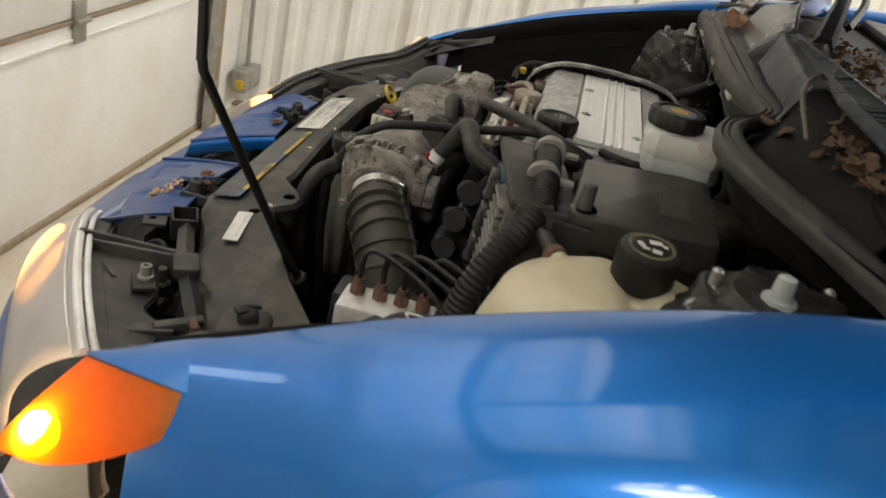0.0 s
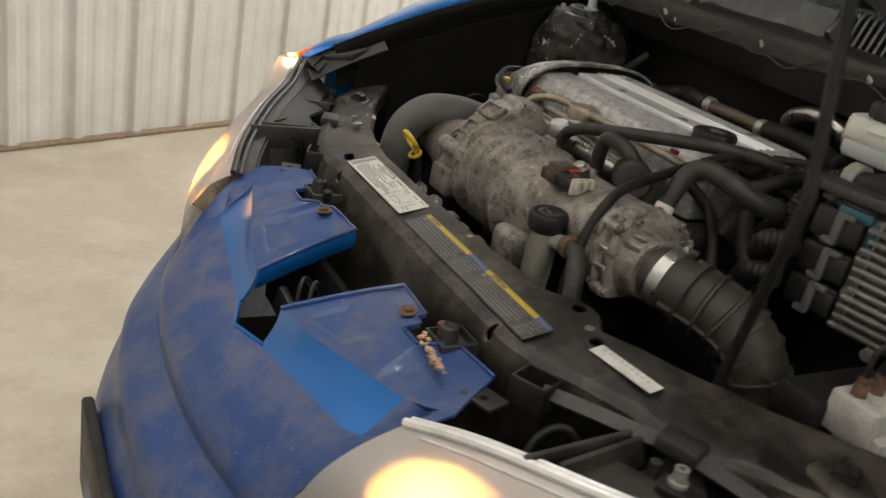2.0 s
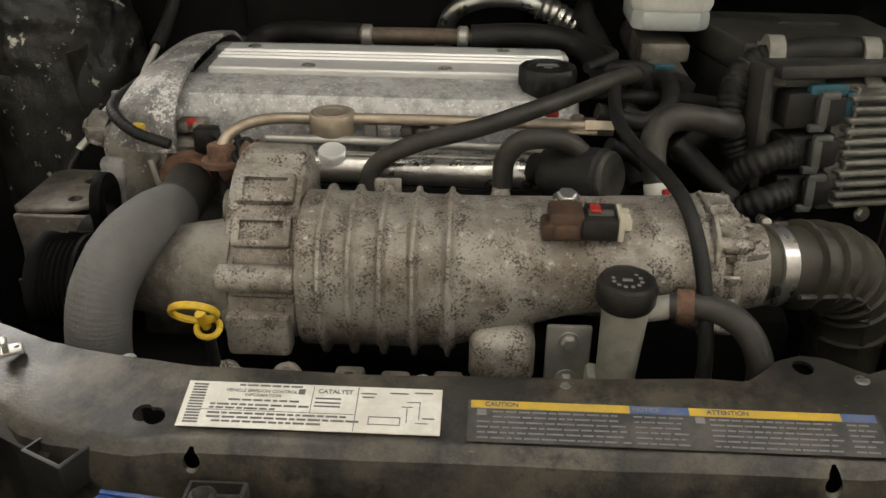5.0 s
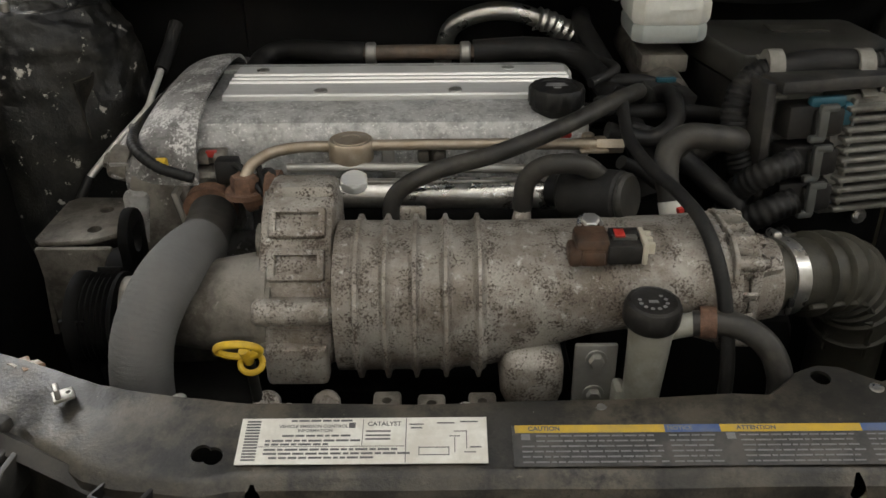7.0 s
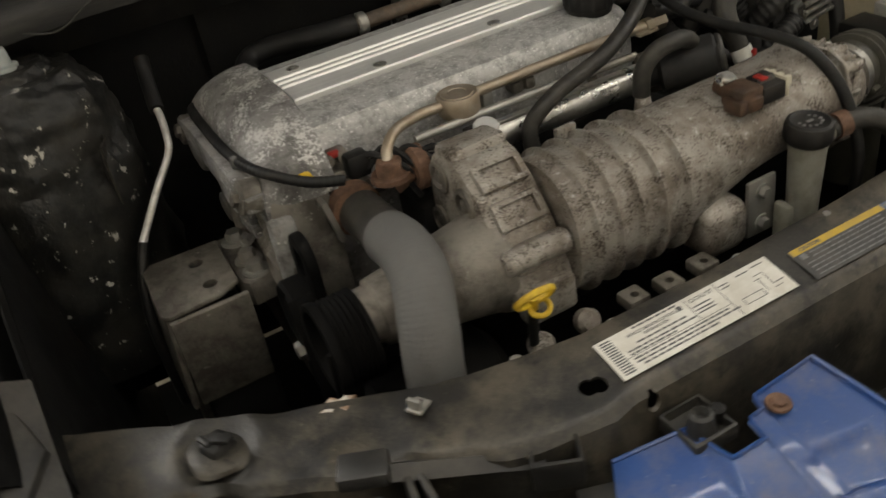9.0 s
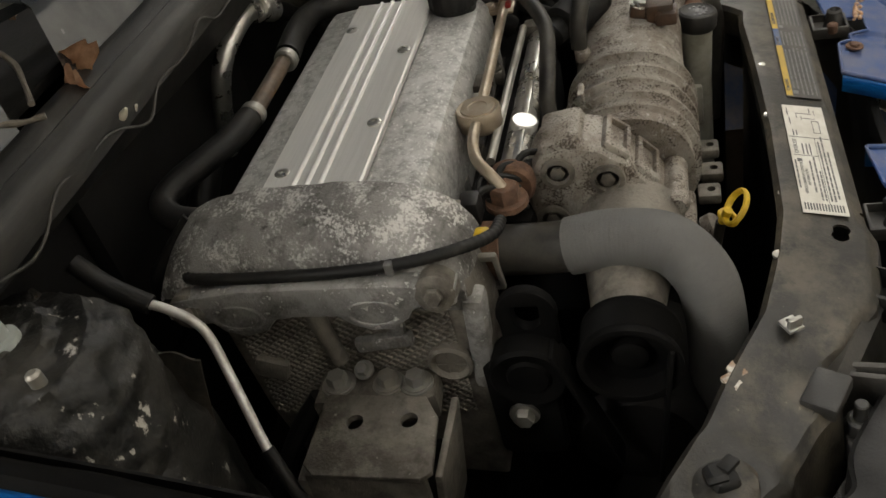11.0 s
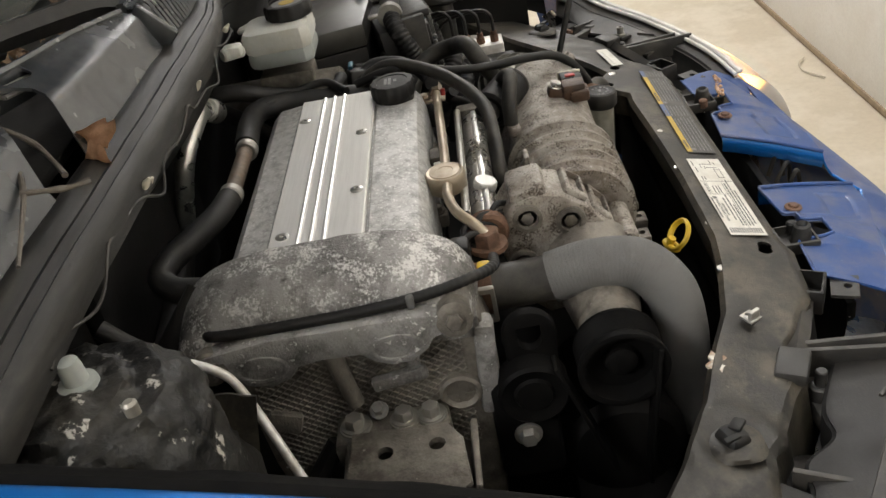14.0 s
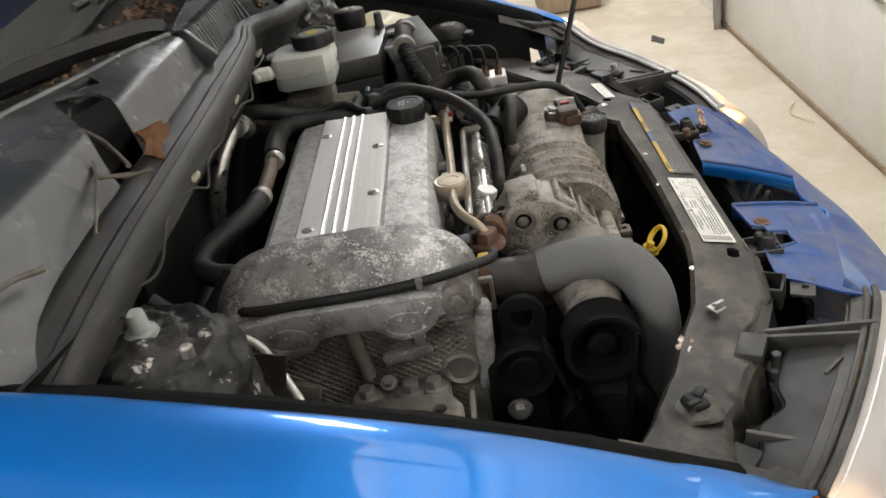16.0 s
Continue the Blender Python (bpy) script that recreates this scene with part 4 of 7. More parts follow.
    part("adjuster", join(cyl((CX + sg * 0.40, 0.032, 0.705), (CX + sg * 0.40, 0.032, 0.735), 0.009, seg=16, bev=0.002), cyl((CX + sg * 0.40, 0.032, 0.73), (CX + sg * 0.40, 0.032, 0.75), 0.005, seg=12, bev=0.001),
                          box((CX + sg * 0.405, 0.03, 0.712), (0.036, 0.022, 0.018), 0.003)), GREY_PLASTIC, hl, "adjuster screw")
    part("bulb_cap", join(cyl((CX + sg * 0.465, 0.055, 0.68), (CX + sg * 0.475, 0.10, 0.70), 0.03, seg=24, bev=0.006), cyl((CX + sg * 0.475, 0.10, 0.70), (CX + sg * 0.478, 0.112, 0.704), 0.02, seg=20, bev=0.004)), BLACK, hl, "round bulb cap")
    # carrier bar
    line = [(0.288, 0.004, 0.74), (0.32, 0.018, 0.745), (0.36, 0.036, 0.75), (0.398, 0.055, 0.753), (0.435, 0.079, 0.746), (0.47, 0.102, 0.738), (0.53, 0.135, 0.738)]
    bar = part("lamp_carrier", tube([side(sg, *p) for p in line], 0.009, 4, 5, squash=0.9), GREY_PLASTIC, car, "dusty black plastic lamp carrier bar")
    # Near-black web again fills in for the dark cavity under the bar.
    part("carrier_wall", sheet(lambda u, v: V(side(sg, *curve(line, 6)[int(round(u * 36))])) + V((0, 0.004, -0.006 - 0.07 * v)), 36, 3, 0.004), DARK, bar, "upright web below the bar")
    part("carrier_block", box(side(sg, 0.398, 0.055, 0.758), (0.036, 0.026, 0.013), 0.003, (0, 0, sg * 26)), GREY_PLASTIC, bar)
    if sg > 0:
        part("strut", join(box(side(sg, 0.476, 0.088, 0.742), (0.05, 0.011, 0.014), 0.002, (0, 0, -sg * 48)), cyl(side(sg, 0.505, 0.064, 0.722), side(sg, 0.505, 0.064, 0.75), 0.013, 0.011, seg=16, bev=0.003)), GREY_PLASTIC, bar, "diagonal strut with a round post")
        part("clip", box(side(sg, 0.484, 0.104, 0.753), (0.016, 0.007, 0.006), 0.001, (0, 0, sg * 35)), RUST, bar, "rusty clip")
        part("wire", tube([side(sg, 0.33, -0.04, 0.70), side(sg, 0.326, -0.02, 0.728), side(sg, 0.334, 0.0, 0.735), side(sg, 0.352, 0.012, 0.71)], 0.0032, 8), RUBBER, bar)
    frame_c = V(side(sg, 0.282, -0.002, 0.739))
    part("clip_frame", carve(box(frame_c, (0.036, 0.03, 0.026), 0.002, (0, 0, sg * 26)), box(frame_c + V((0, 0, 0.006)), (0.03, 0.024, 0.026), 0, (0, 0, sg * 26))), BLACK, bar, "square black clip frame")
    part("foot_tab", carve(box(side(sg, 0.27, -0.042, 0.728), (0.034, 0.026, 0.004), 0.001, (0, 0, sg * 20)), cyl(side(sg, 0.272, -0.044, 0.70), side(sg, 0.272, -0.044, 0.74), 0.004, seg=12)), GREY_PLASTIC, bar, "tab with a bolt hole")
    part("end_clip", join(box(side(sg, 0.518, 0.112, 0.742), (0.03, 0.05, 0.016), 0.003, (0, 0, sg * 40))), BLACK, bar)
    # grille clip in the notch
    nut = part("retainer", join(carve(box((CX + sg * 0.18, -0.028, 0.728), (0.038, 0.04, 0.014), 0.002), box((CX + sg * 0.18, -0.028, 0.734), (0.032, 0.034, 0.016), 0)),
                                lathe((CX + sg * 0.182, -0.034, 0.72), (0, 0, 1), [(0, 0.013), (0.02, 0.009), (0.026, 0.0085), (0.028, 0.006), (0.022, 0.003)], 16)), GREY_PLASTIC, bumper, "black retainer with a stud")
    part("stud", cyl((CX + sg * 0.164, -0.03, 0.727), (CX + sg * 0.164, -0.03, 0.74), 0.006, seg=12, bev=0.002), RUST if sg > 0 else BLACK, bumper)

# bits of dried seed heads caught on the tab
seed = bmesh.new()
random.seed(5)
for k in range(46):
    t = k / 45
    c = V((0.198 + 0.062 * t + random.uniform(-0.003, 0.003), -0.058 - 0.012 * t + random.uniform(-0.004, 0.004), 0.733 + random.uniform(0, 0.006)))
    bmesh.ops.create_icosphere(seed, subdivisions=1, radius=random.uniform(0.0012, 0.0028), matrix=Matrix.Translation(c))
tagged(solo("dried_seeds", seed, LEAF, "small dry brown seed cluster stuck on the bumper tab", "plant debris"), kind="stuff")
inner = thing("grille_insert", (CX + 0.0, -0.09, 0.55), "dark plastic grille ducting seen through the bumper opening", "duct")
part("rear_panel", box((CX, -0.06, 0.62), (0.5, 0.01, 0.14), 0.002), DARK, inner)
for k, x in enumerate((-0.03, 0.0, 0.035, 0.06)):
    part("fin", tube([(CX + x - 0.01, -0.08, 0.67), (CX + x, -0.095, 0.69 + 0.01 * (k % 2)), (CX + x + 0.012, -0.105, 0.685), (CX + x + 0.02, -0.11, 0.65)], 0.003, 6, 4), BLACK, inner)
part("duct_box", box((CX - 0.035, -0.115, 0.655), (0.03, 0.01, 0.035), 0.003, (0, 20, 10)), BLACK, inner)

# ---------- raised bonnet and its prop ----------
HB, HF = V((CX, 0.70, 1.10)), V((CX, -0.02, 1.98))


def bonnet(u, v):
    x = -0.66 + 1.32 * u
    p = HB.lerp(HF, v)
    n = V((0, 0.77, 0.63))
    crown = 0.05 * (1 - (x / 0.66) ** 2) + 0.03 * math.sin(math.pi * v)
    return (CX + x * (1 - 0.08 * v), p.y + n.y * crown, p.z + n.z * crown)


hood = part("bonnet", sheet(bonnet, 30, 24, 0.004), PAINT, car, "raised blue bonnet panel", 60)
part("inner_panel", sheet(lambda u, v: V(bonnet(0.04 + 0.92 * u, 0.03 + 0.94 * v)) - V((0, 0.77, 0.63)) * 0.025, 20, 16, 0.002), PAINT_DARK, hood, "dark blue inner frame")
rod = thing("prop_rod", (0.36, 0.15, 0.74), "thin bent black bonnet prop rod", "prop rod")
part("rod", tube([(0.352, 0.155, 0.735), (0.368, 0.137, 0.774), (0.405, 0.101, 0.868), (0.438, 0.069, 0.953), (0.444, 0.063, 0.975), (0.44, 0.058, 1.02), (0.405, 0.025, 1.4), (0.37, 0.0, 1.86)], 0.0045, 10, 8), BLACK, rod)
part("grommet", cyl((0.352, 0.155, 0.725), (0.358, 0.149, 0.745), 0.011, seg=16, bev=0.002), RUBBER, rod)
# ---------- engine ----------
eng = thing("engine", (-0.1, 0.43, 0.315), "grimy aluminium four-cylinder engine set across the bay", "engine")
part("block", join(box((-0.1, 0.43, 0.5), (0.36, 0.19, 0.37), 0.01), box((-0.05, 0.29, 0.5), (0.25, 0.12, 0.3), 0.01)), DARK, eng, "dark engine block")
part("cylinder_head", join(box((-0.1, 0.43, 0.735), (0.37, 0.18, 0.15), 0.008), *[box((x, 0.338, 0.79), (0.02, 0.012, 0.05), 0.003) for x in (-0.245, -0.17, -0.09, -0.01, 0.06)]), OXIDE, eng, "mottled aluminium cylinder head")

CP = [(0.333, 0.795), (0.335, 0.85), (0.338, 0.864), (0.344, 0.8725), (0.353, 0.8765), (0.39, 0.878), (0.392, 0.874), (0.482, 0.876), (0.484, 0.880), (0.512, 0.877), (0.521, 0.869), (0.525, 0.85), (0.526, 0.795)]
cov = part("cam_cover", from_rings([[V((x, 0.43 + (y - 0.43) * k, z - (1 - k) * 0.06)) for y, z in CP] for x, k in ((-0.282, 1), (0.072, 1), (0.08, 0.99), (0.085, 0.965), (0.087, 0.93))]), COVER, eng, "grainy grey aluminium cam cover", 25)
PP = [(0.3935, 0.8765), (0.3935, 0.8815), (0.395, 0.883)]
for c in (0.4295, 0.4415, 0.4535):
    PP += [(c - 0.0028, 0.8834), (c - 0.0015, 0.8852), (c, 0.8857), (c + 0.0015, 0.8852), (c + 0.0028, 0.8834)]
PP += [(0.4805, 0.884), (0.4815, 0.8825), (0.4815, 0.8765)]
plate = part("cover_plate", from_rings([[V((x, y, z - (0.0006 if e else 0))) for y, z in PP] for x, e in ((-0.264, 1), (-0.263, 0), (0.0775, 0), (0.0785, 1))]), PLATE, cov, "bright brushed aluminium plate with three ridges", 25)
for x, y in ((-0.169, 0.403), (-0.037, 0.404), (-0.237, 0.4695), (0.019, 0.4735)):
    part("plate_screw", carve(lathe((x, y, 0.8825), (0, 0, 1), [(0, 0.0068), (0.0018, 0.0066), (0.0026, 0.005)], 20), cyl((x, y, 0.8835), (x, y, 0.89), 0.0025, seg=6)), CHROME, cov)
for x, y in ((-0.24, 0.335), (-0.12, 0.334), (0.03, 0.334), (-0.18, 0.527), (0.0, 0.527)):
    part("cover_bolt", join(box((x, y, 0.806), (0.02, 0.02, 0.016), 0.004), bolt((x, y, 0.814), (0, 0, 1), 0.006, 0.007)), CAST_DARK, cov)
part("gasket", from_rings([[V((x, y, z)) for y, z in ((0.331, 0.792), (0.331, 0.797), (0.528, 0.797), (0.528, 0.792))] for x in (-0.283, 0.087)]), BLACK, cov)

cap = part("oil_filler_cap", lathe((0.058, 0.369, 0.874), (0, 0, 1), [(0, 0.023), (0.006, 0.0245), (0.008, 0.0268), (0.022, 0.0268), (0.0245, 0.025), (0.0248, 0.019), (0.0238, 0.018), (0.0238, 0.004)], 64, (14, 0.05)), BLACK, cov, "black ribbed oil filler cap")
part("cap_print", join(*[box((0.058 + dx * 0.8, 0.369 + dy * 0.8, 0.898), (w * 0.8, 0.0035, 0.0006), 0) for dx, dy, w in ((0, 0.009, 0.022), (0, 0.003, 0.026), (0.0, -0.005, 0.009))]), INK_LIGHT, cap)

# rounded chain-end of the cover
def dome(u, v):
    """Rounded over the front and rear, rolling down to the chain end."""
    k = 1 - 2 * u
    y = 0.4335 + 0.1335 * k
    top = 0.834 + 0.061 * max(0.0, 1 - abs(k) ** 3.4) ** (1 / 2.3) - 0.004 * k * k
    a = min(v * 1.2, 1.0) * math.pi / 2
    x = -0.272 - 0.066 * math.sin(a) ** 0.85
    z = 0.834 + (top - 0.834) * math.cos(a) ** 0.62
    z -= 0.02 * max(0.0, v * 1.2 - 1.0) / 0.2
    lump = 0.0012 * noise.noise(V((x * 40, y * 40, z * 40)))
    return (x + lump, 0.4335 + (y - 0.4335) * (1 - 0.03 * math.sin(a)), z + lump)


dm = sheet(lambda u, v: dome(0.5 - 0.5 * math.cos(math.pi * u), v), 72, 30, 0.004)
part("chain_end_cover", join(dm, box((-0.285, 0.345, 0.835), (0.03, 0.03, 0.06), 0.012)), DOME, eng, "oxidised rounded chain-end cover with white corrosion", 50)
# Dark tube drawn in for the shaded gap below the dome.
part("dome_gap_line", tube([V(dome(u, 0.82)) + V((-0.002, 0, -0.001)) for u in np.linspace(0.02, 0.98, 24)], 0.0026, 6, 2), DARK, eng, "dark line for the gap under the chain-end cover")
SC = [(0.541, 0.848), (0.541, 0.83), (0.53, 0.82), (0.514, 0.822), (0.506, 0.812), (0.487, 0.806), (0.468, 0.812), (0.458, 0.823), (0.44, 0.826), (0.405, 0.825), (0.394, 0.815), (0.38, 0.809), (0.362, 0.81), (0.348, 0.82), (0.342, 0.83), (0.332, 0.833),
      (0.318, 0.828), (0.308, 0.834), (0.306, 0.85), (0.36, 0.856), (0.48, 0.856)]
YZ = Matrix(((0, 0, 1, 0), (1, 0, 0, 0), (0, 1, 0, 0), (0, 0, 0, 1)))
flg = part("front_flange", prism(SC, -0.354, -0.334, 0.0035, YZ), OXIDE, eng, "scalloped cast flange", 40)
for y, z in ((0.489, 0.828), (0.374, 0.828)):
    ov = lathe((0, 0, 0), (-1, 0, 0), [(0, 0.02), (0.0012, 0.018), (0.001, 0.015), (-0.0008, 0.013), (-0.0006, 0.0004)], 32)
    ov.transform(Matrix.Translation((-0.3535, y, z)) @ Matrix.Diagonal((1, 1.25, 0.72, 1)))
    part("oval_boss", ov, OXIDE, flg)
for y, z in ((0.531, 0.833), (0.322, 0.842)):
    part("flange_bolt", join(lathe((-0.338, y, z), (-1, 0, 0.25), [(0, 0.0165), (0.016, 0.0155), (0.0175, 0.0135)], 22), bolt((-0.354, y, z + 0.003), (-1, 0, 0.3), 0.0075, 0.007)), CAST_DARK, flg)
tc = part("timing_cover", prism([(0.522, 0.826), (0.515, 0.70), (0.50, 0.62), (0.31, 0.60), (0.295, 0.74), (0.295, 0.80), (0.304, 0.838)], -0.336, -0.28, 0.004, YZ), CAST_DARK, eng, "grimy cast timing cover")
hatch = bmesh.new()
for sgn in (-1, 1):
    for k in range(-12, 34):
        a, b = None, None
        for i in range(41):
            y = 0.322 + 0.185 * i / 40
            z = 0.70 + 0.0075 * k + sgn * (y - 0.41) * 0.75
            hi = lerp([q for q, _ in SC[3:17]][::-1], [q for _, q in SC[3:17]][::-1], y) - 0.002
            if 0.69 < z < hi:
                a = a or V((-0.337, y, z))
                b = V((-0.337, y, z))
        if a and (b - a).length > 0.006:
            t = tube([a, (a + b) / 2, b], 0.0011, 4, 1)
            me = bpy.data.meshes.new("t")
            t.to_mesh(me)
            t.free()
            hatch.from_mesh(me)
            bpy.data.meshes.remove(me)
tagged(part("cross_hatch", hatch, CAST_DARK, tc, "raised diamond cross-hatch ribs"), kind="stuff")
part("rib", tube([(-0.339, 0.432, 0.832), (-0.342, 0.428, 0.8), (-0.342, 0.423, 0.765)], (0.009, 0.008, 0.0075), 10, 4), CAST_DARK, tc)
part("rib", join(box((-0.34, 0.364, 0.812), (0.008, 0.012, 0.05), 0.003, (6, 0, 0)), box((-0.341, 0.38, 0.785), (0.01, 0.05, 0.013), 0.003, (-8, 0, 0))), OXIDE, tc)
part("edge_column", box((-0.33, 0.304, 0.775), (0.024, 0.018, 0.1), 0.006, (4, 0, 0)), OXIDE, tc)
part("pocket", box((-0.34, 0.49, 0.755), (0.01, 0.03, 0.022), 0.004, (20, 0, 0)), CAST_DARK, tc)
part("threaded_plug", carve(lathe((-0.336, 0.331, 0.757), (-1, 0, 0), [(0, 0.019), (0.006, 0.019), (0.008, 0.016), (0.004, 0.013), (0.004, 0.004)], 30), box((-0.346, 0.331, 0.757), (0.014, 0.006, 0.026), 0), box((-0.346, 0.331, 0.757), (0.014, 0.026, 0.006), 0)),
     CAST_DARK, tc, "grimy slotted metal plug")

wire = thing("cable", (-0.335, 0.43, 0.83), "black taped cable clipped across the chain-end cover", "cable")
part("cable_sleeve", tube([(-0.326, 0.535, 0.855), (-0.338, 0.52, 0.858), (-0.341, 0.46, 0.859), (-0.341, 0.39, 0.861), (-0.337, 0.34, 0.864), (-0.325, 0.305, 0.864), (-0.3, 0.285, 0.855), (-0.27, 0.283, 0.845)], 0.0048, 10, 6, rib=(0.006, 0.0004)), RUBBER, wire)
part("clip", box((-0.342, 0.355, 0.863), (0.007, 0.007, 0.012), 0.002), BRAID, wire, "grey clip")
part("connector", box((-0.30, 0.292, 0.855), (0.012, 0.012, 0.01), 0.003), YELLOW, wire)

# engine mount
mnt = thing("engine_mount", (-0.39, 0.385, 0.315), "dusty steel engine mount bracket bolted to the timing cover", "engine mount")
top = prism([(-0.372, 0.428), (-0.375, 0.345), (-0.395, 0.332), (-0.445, 0.327), (-0.452, 0.335), (-0.45, 0.42), (-0.44, 0.43)], 0.752, 0.758, 0.002)
top = carve(top, cyl((-0.401, 0.398, 0.74), (-0.401, 0.398, 0.77), 0.0072, seg=16), cyl((-0.399, 0.354, 0.74), (-0.399, 0.354, 0.77), 0.0072, seg=16))
part("bracket_top", top, CAST_DARK, mnt, "dusty bracket plate with two holes")
part("bracket_side", join(box((-0.45, 0.38, 0.70), (0.006, 0.095, 0.11), 0.002, (0, 4, 0)), box((-0.41, 0.33, 0.70), (0.075, 0.006, 0.11), 0.002, (8, 0, 0)), box((-0.41, 0.43, 0.60), (0.08, 0.01, 0.3), 0.003)), CAST_DARK, mnt)
part("mount_arm", prism([(-0.338, 0.445), (-0.338, 0.345), (-0.366, 0.342), (-0.372, 0.35), (-0.374, 0.445)], 0.72, 0.748, 0.004), CAST_DARK, mnt)
# Near-black box fills the shaded depth under the mount.
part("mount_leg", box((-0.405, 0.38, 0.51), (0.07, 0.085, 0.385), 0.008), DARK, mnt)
for y, z, r in ((0.427, 0.748, 0.009), (0.383, 0.748, 0.0085), (0.359, 0.748, 0.0085)):
    part("mount_bolt", join(bolt((-0.354, y, z), (0, 0, 1), r, 0.012), lathe((-0.354, y, z), (0, 0, 1), [(0, r * 1.65), (0.0018, r * 1.6)], 20)), GALV, mnt, "hexagon bolt")
part("mount_bolt", bolt((-0.345, 0.405, 0.755), (-0.4, 0, 0.8), 0.006, 0.008), GALV, mnt)
part("tie_arm", tube([(-0.36, 0.445, 0.74), (-0.375, 0.47, 0.71), (-0.4, 0.5, 0.66)], 0.009, 8), DARK, mnt)
solo("metal_pipe", tube([(-0.369, 0.552, 0.864), (-0.369, 0.535, 0.857), (-0.372, 0.514, 0.845), (-0.378, 0.502, 0.83), (-0.404, 0.481, 0.805), (-0.43, 0.461, 0.777), (-0.437, 0.455, 0.769)], 0.004, 10), ALU_WHITE,
     "thin bare metal pipe running past the strut tower", "pipe")
hs = thing("pipe_hose", (-0.4, 0.5, 0.7), "dark rubber ends on the thin metal pipe", "hose")
part("upper_end", tube([(-0.36, 0.6, 0.9), (-0.365, 0.575, 0.878), (-0.369, 0.545, 0.861)], 0.008, 12), RUBBER, hs)
part("lower_end", tube([(-0.436, 0.456, 0.77), (-0.45, 0.44, 0.74), (-0.46, 0.42, 0.69), (-0.46, 0.41, 0.6)], 0.0055, 10), RUBBER, hs)

# ---------- supercharger ----------
sc = thing("supercharger", (-0.08, 0.19, 0.655), "dirty cast aluminium supercharger with ribbed case", "supercharger")


def ring(x, cy, cz, ry, rz, n=36, sq=2.0):
    out = []
    for i in range(n):
        t = 2 * math.pi * i / n
        c, s = math.cos(t), math.sin(t)
        out.append(V((x, cy + ry * math.copysign(abs(c) ** (2 / sq), c), cz + rz * math.copysign(abs(s) ** (2 / sq), s))))
    return out


case = [(-0.135, 0.190, 0.781, 0.058, 0.060, 2.3), (-0.05, 0.190, 0.781, 0.058, 0.059, 2.3), (-0.01, 0.190, 0.783, 0.057, 0.057, 2.25), (0.03, 0.192, 0.79, 0.055, 0.05, 2.2), (0.065, 0.191, 0.797, 0.053, 0.044, 2.15),
        (0.1, 0.189, 0.802, 0.052, 0.042, 2.1), (0.135, 0.187, 0.804, 0.052, 0.042, 2.1), (0.165, 0.185, 0.803, 0.054, 0.045, 2.4)]
line = []
for i in range(71):
    x = -0.135 + 0.3 * i / 70
    line.append(ring(x, *[lerp([c[0] for c in case], [c[k] for c in case], x) for k in range(1, 5)], 40, lerp([c[0] for c in case], [c[5] for c in case], x)))
body = part("case", join(from_rings(line), box((0.02, 0.155, 0.735), (0.05, 0.06, 0.05), 0.012), box((0.07, 0.225, 0.76), (0.12, 0.05, 0.06), 0.015)), CAST, sc, "rust-stained cast case", 50)
for x in (-0.117, -0.095, -0.072, -0.048, -0.022):
    r = [[V((q.x, q.y, q.z)) + V((0, q.y - 0.19, q.z - 0.781)).normalized() * (k * (1.0 - 0.3 * max(0.0, math.sin(math.atan2(q.z - 0.781, q.y - 0.19))) ** 3)) for q in ring(x + dx, 0.190, 0.781, 0.0580, 0.0600, 40, 2.3)]
         for dx, k in ((-0.006, -0.001), (-0.003, 0.0008), (-0.0013, 0.0064), (0.0013, 0.0064), (0.003, 0.0008), (0.006, -0.001))]
    part("rib", from_rings(r), CAST, body, "", 50)
EH = [(0.275, 0.80), (0.272, 0.834), (0.259, 0.851), (0.235, 0.858), (0.209, 0.852), (0.188, 0.836), (0.166, 0.81), (0.15, 0.784), (0.141, 0.76), (0.144, 0.745), (0.17, 0.726), (0.235, 0.715), (0.262, 0.74)]
fl = part("end_housing", join(prism(EH, -0.197, -0.137, 0.007, YZ),
                              box((-0.166, 0.241, 0.852), (0.056, 0.038, 0.02), 0.007, (-8, 0, 0)), cyl((-0.199, 0.15, 0.79), (-0.136, 0.15, 0.79), 0.011, seg=16, bev=0.003), box((-0.166, 0.143, 0.748), (0.05, 0.02, 0.035), 0.005)), CAST, sc, "stained end housing", 40)
for y, z, a in ((0.196, 0.8445, 40), (0.173, 0.8185, 48), (0.153, 0.787, 62)):
    part("pocket_rim", carve(box((-0.166, y, z), (0.046, 0.026, 0.009), 0.003, (a, 0, 0)), box((-0.166, y - 0.004 * math.sin(radians(a)), z + 0.004 * math.cos(radians(a))), (0.034, 0.016, 0.01), 0, (a, 0, 0))), CAST, fl)
for y, z in ((0.245, 0.834), (0.204, 0.824), (0.166, 0.79), (0.255, 0.785)):
    part("case_bolt", join(lathe((-0.196, y, z), (-1, 0, 0), [(-0.01, 0.0155), (0.004, 0.0145), (0.005, 0.0105), (-0.001, 0.0095), (-0.001, 0.002)], 24), bolt((-0.196, y, z), (-1, 0, 0), 0.0065, 0.004)), CAST_DARK, fl)
for x in (-0.19, -0.143):
    part("edge_lug", cyl((x, 0.128, 0.718), (x, 0.115, 0.726), 0.011, seg=16, bev=0.003), CAST, fl)
part("snout", lathe((-0.19, 0.19, 0.772), (-1, 0, 0), [(0, 0.047), (0.02, 0.043), (0.07, 0.035), (0.11, 0.029), (0.112, 0.025), (0.14, 0.024)], 32), CAST_DARK, sc, "tapered drive snout")
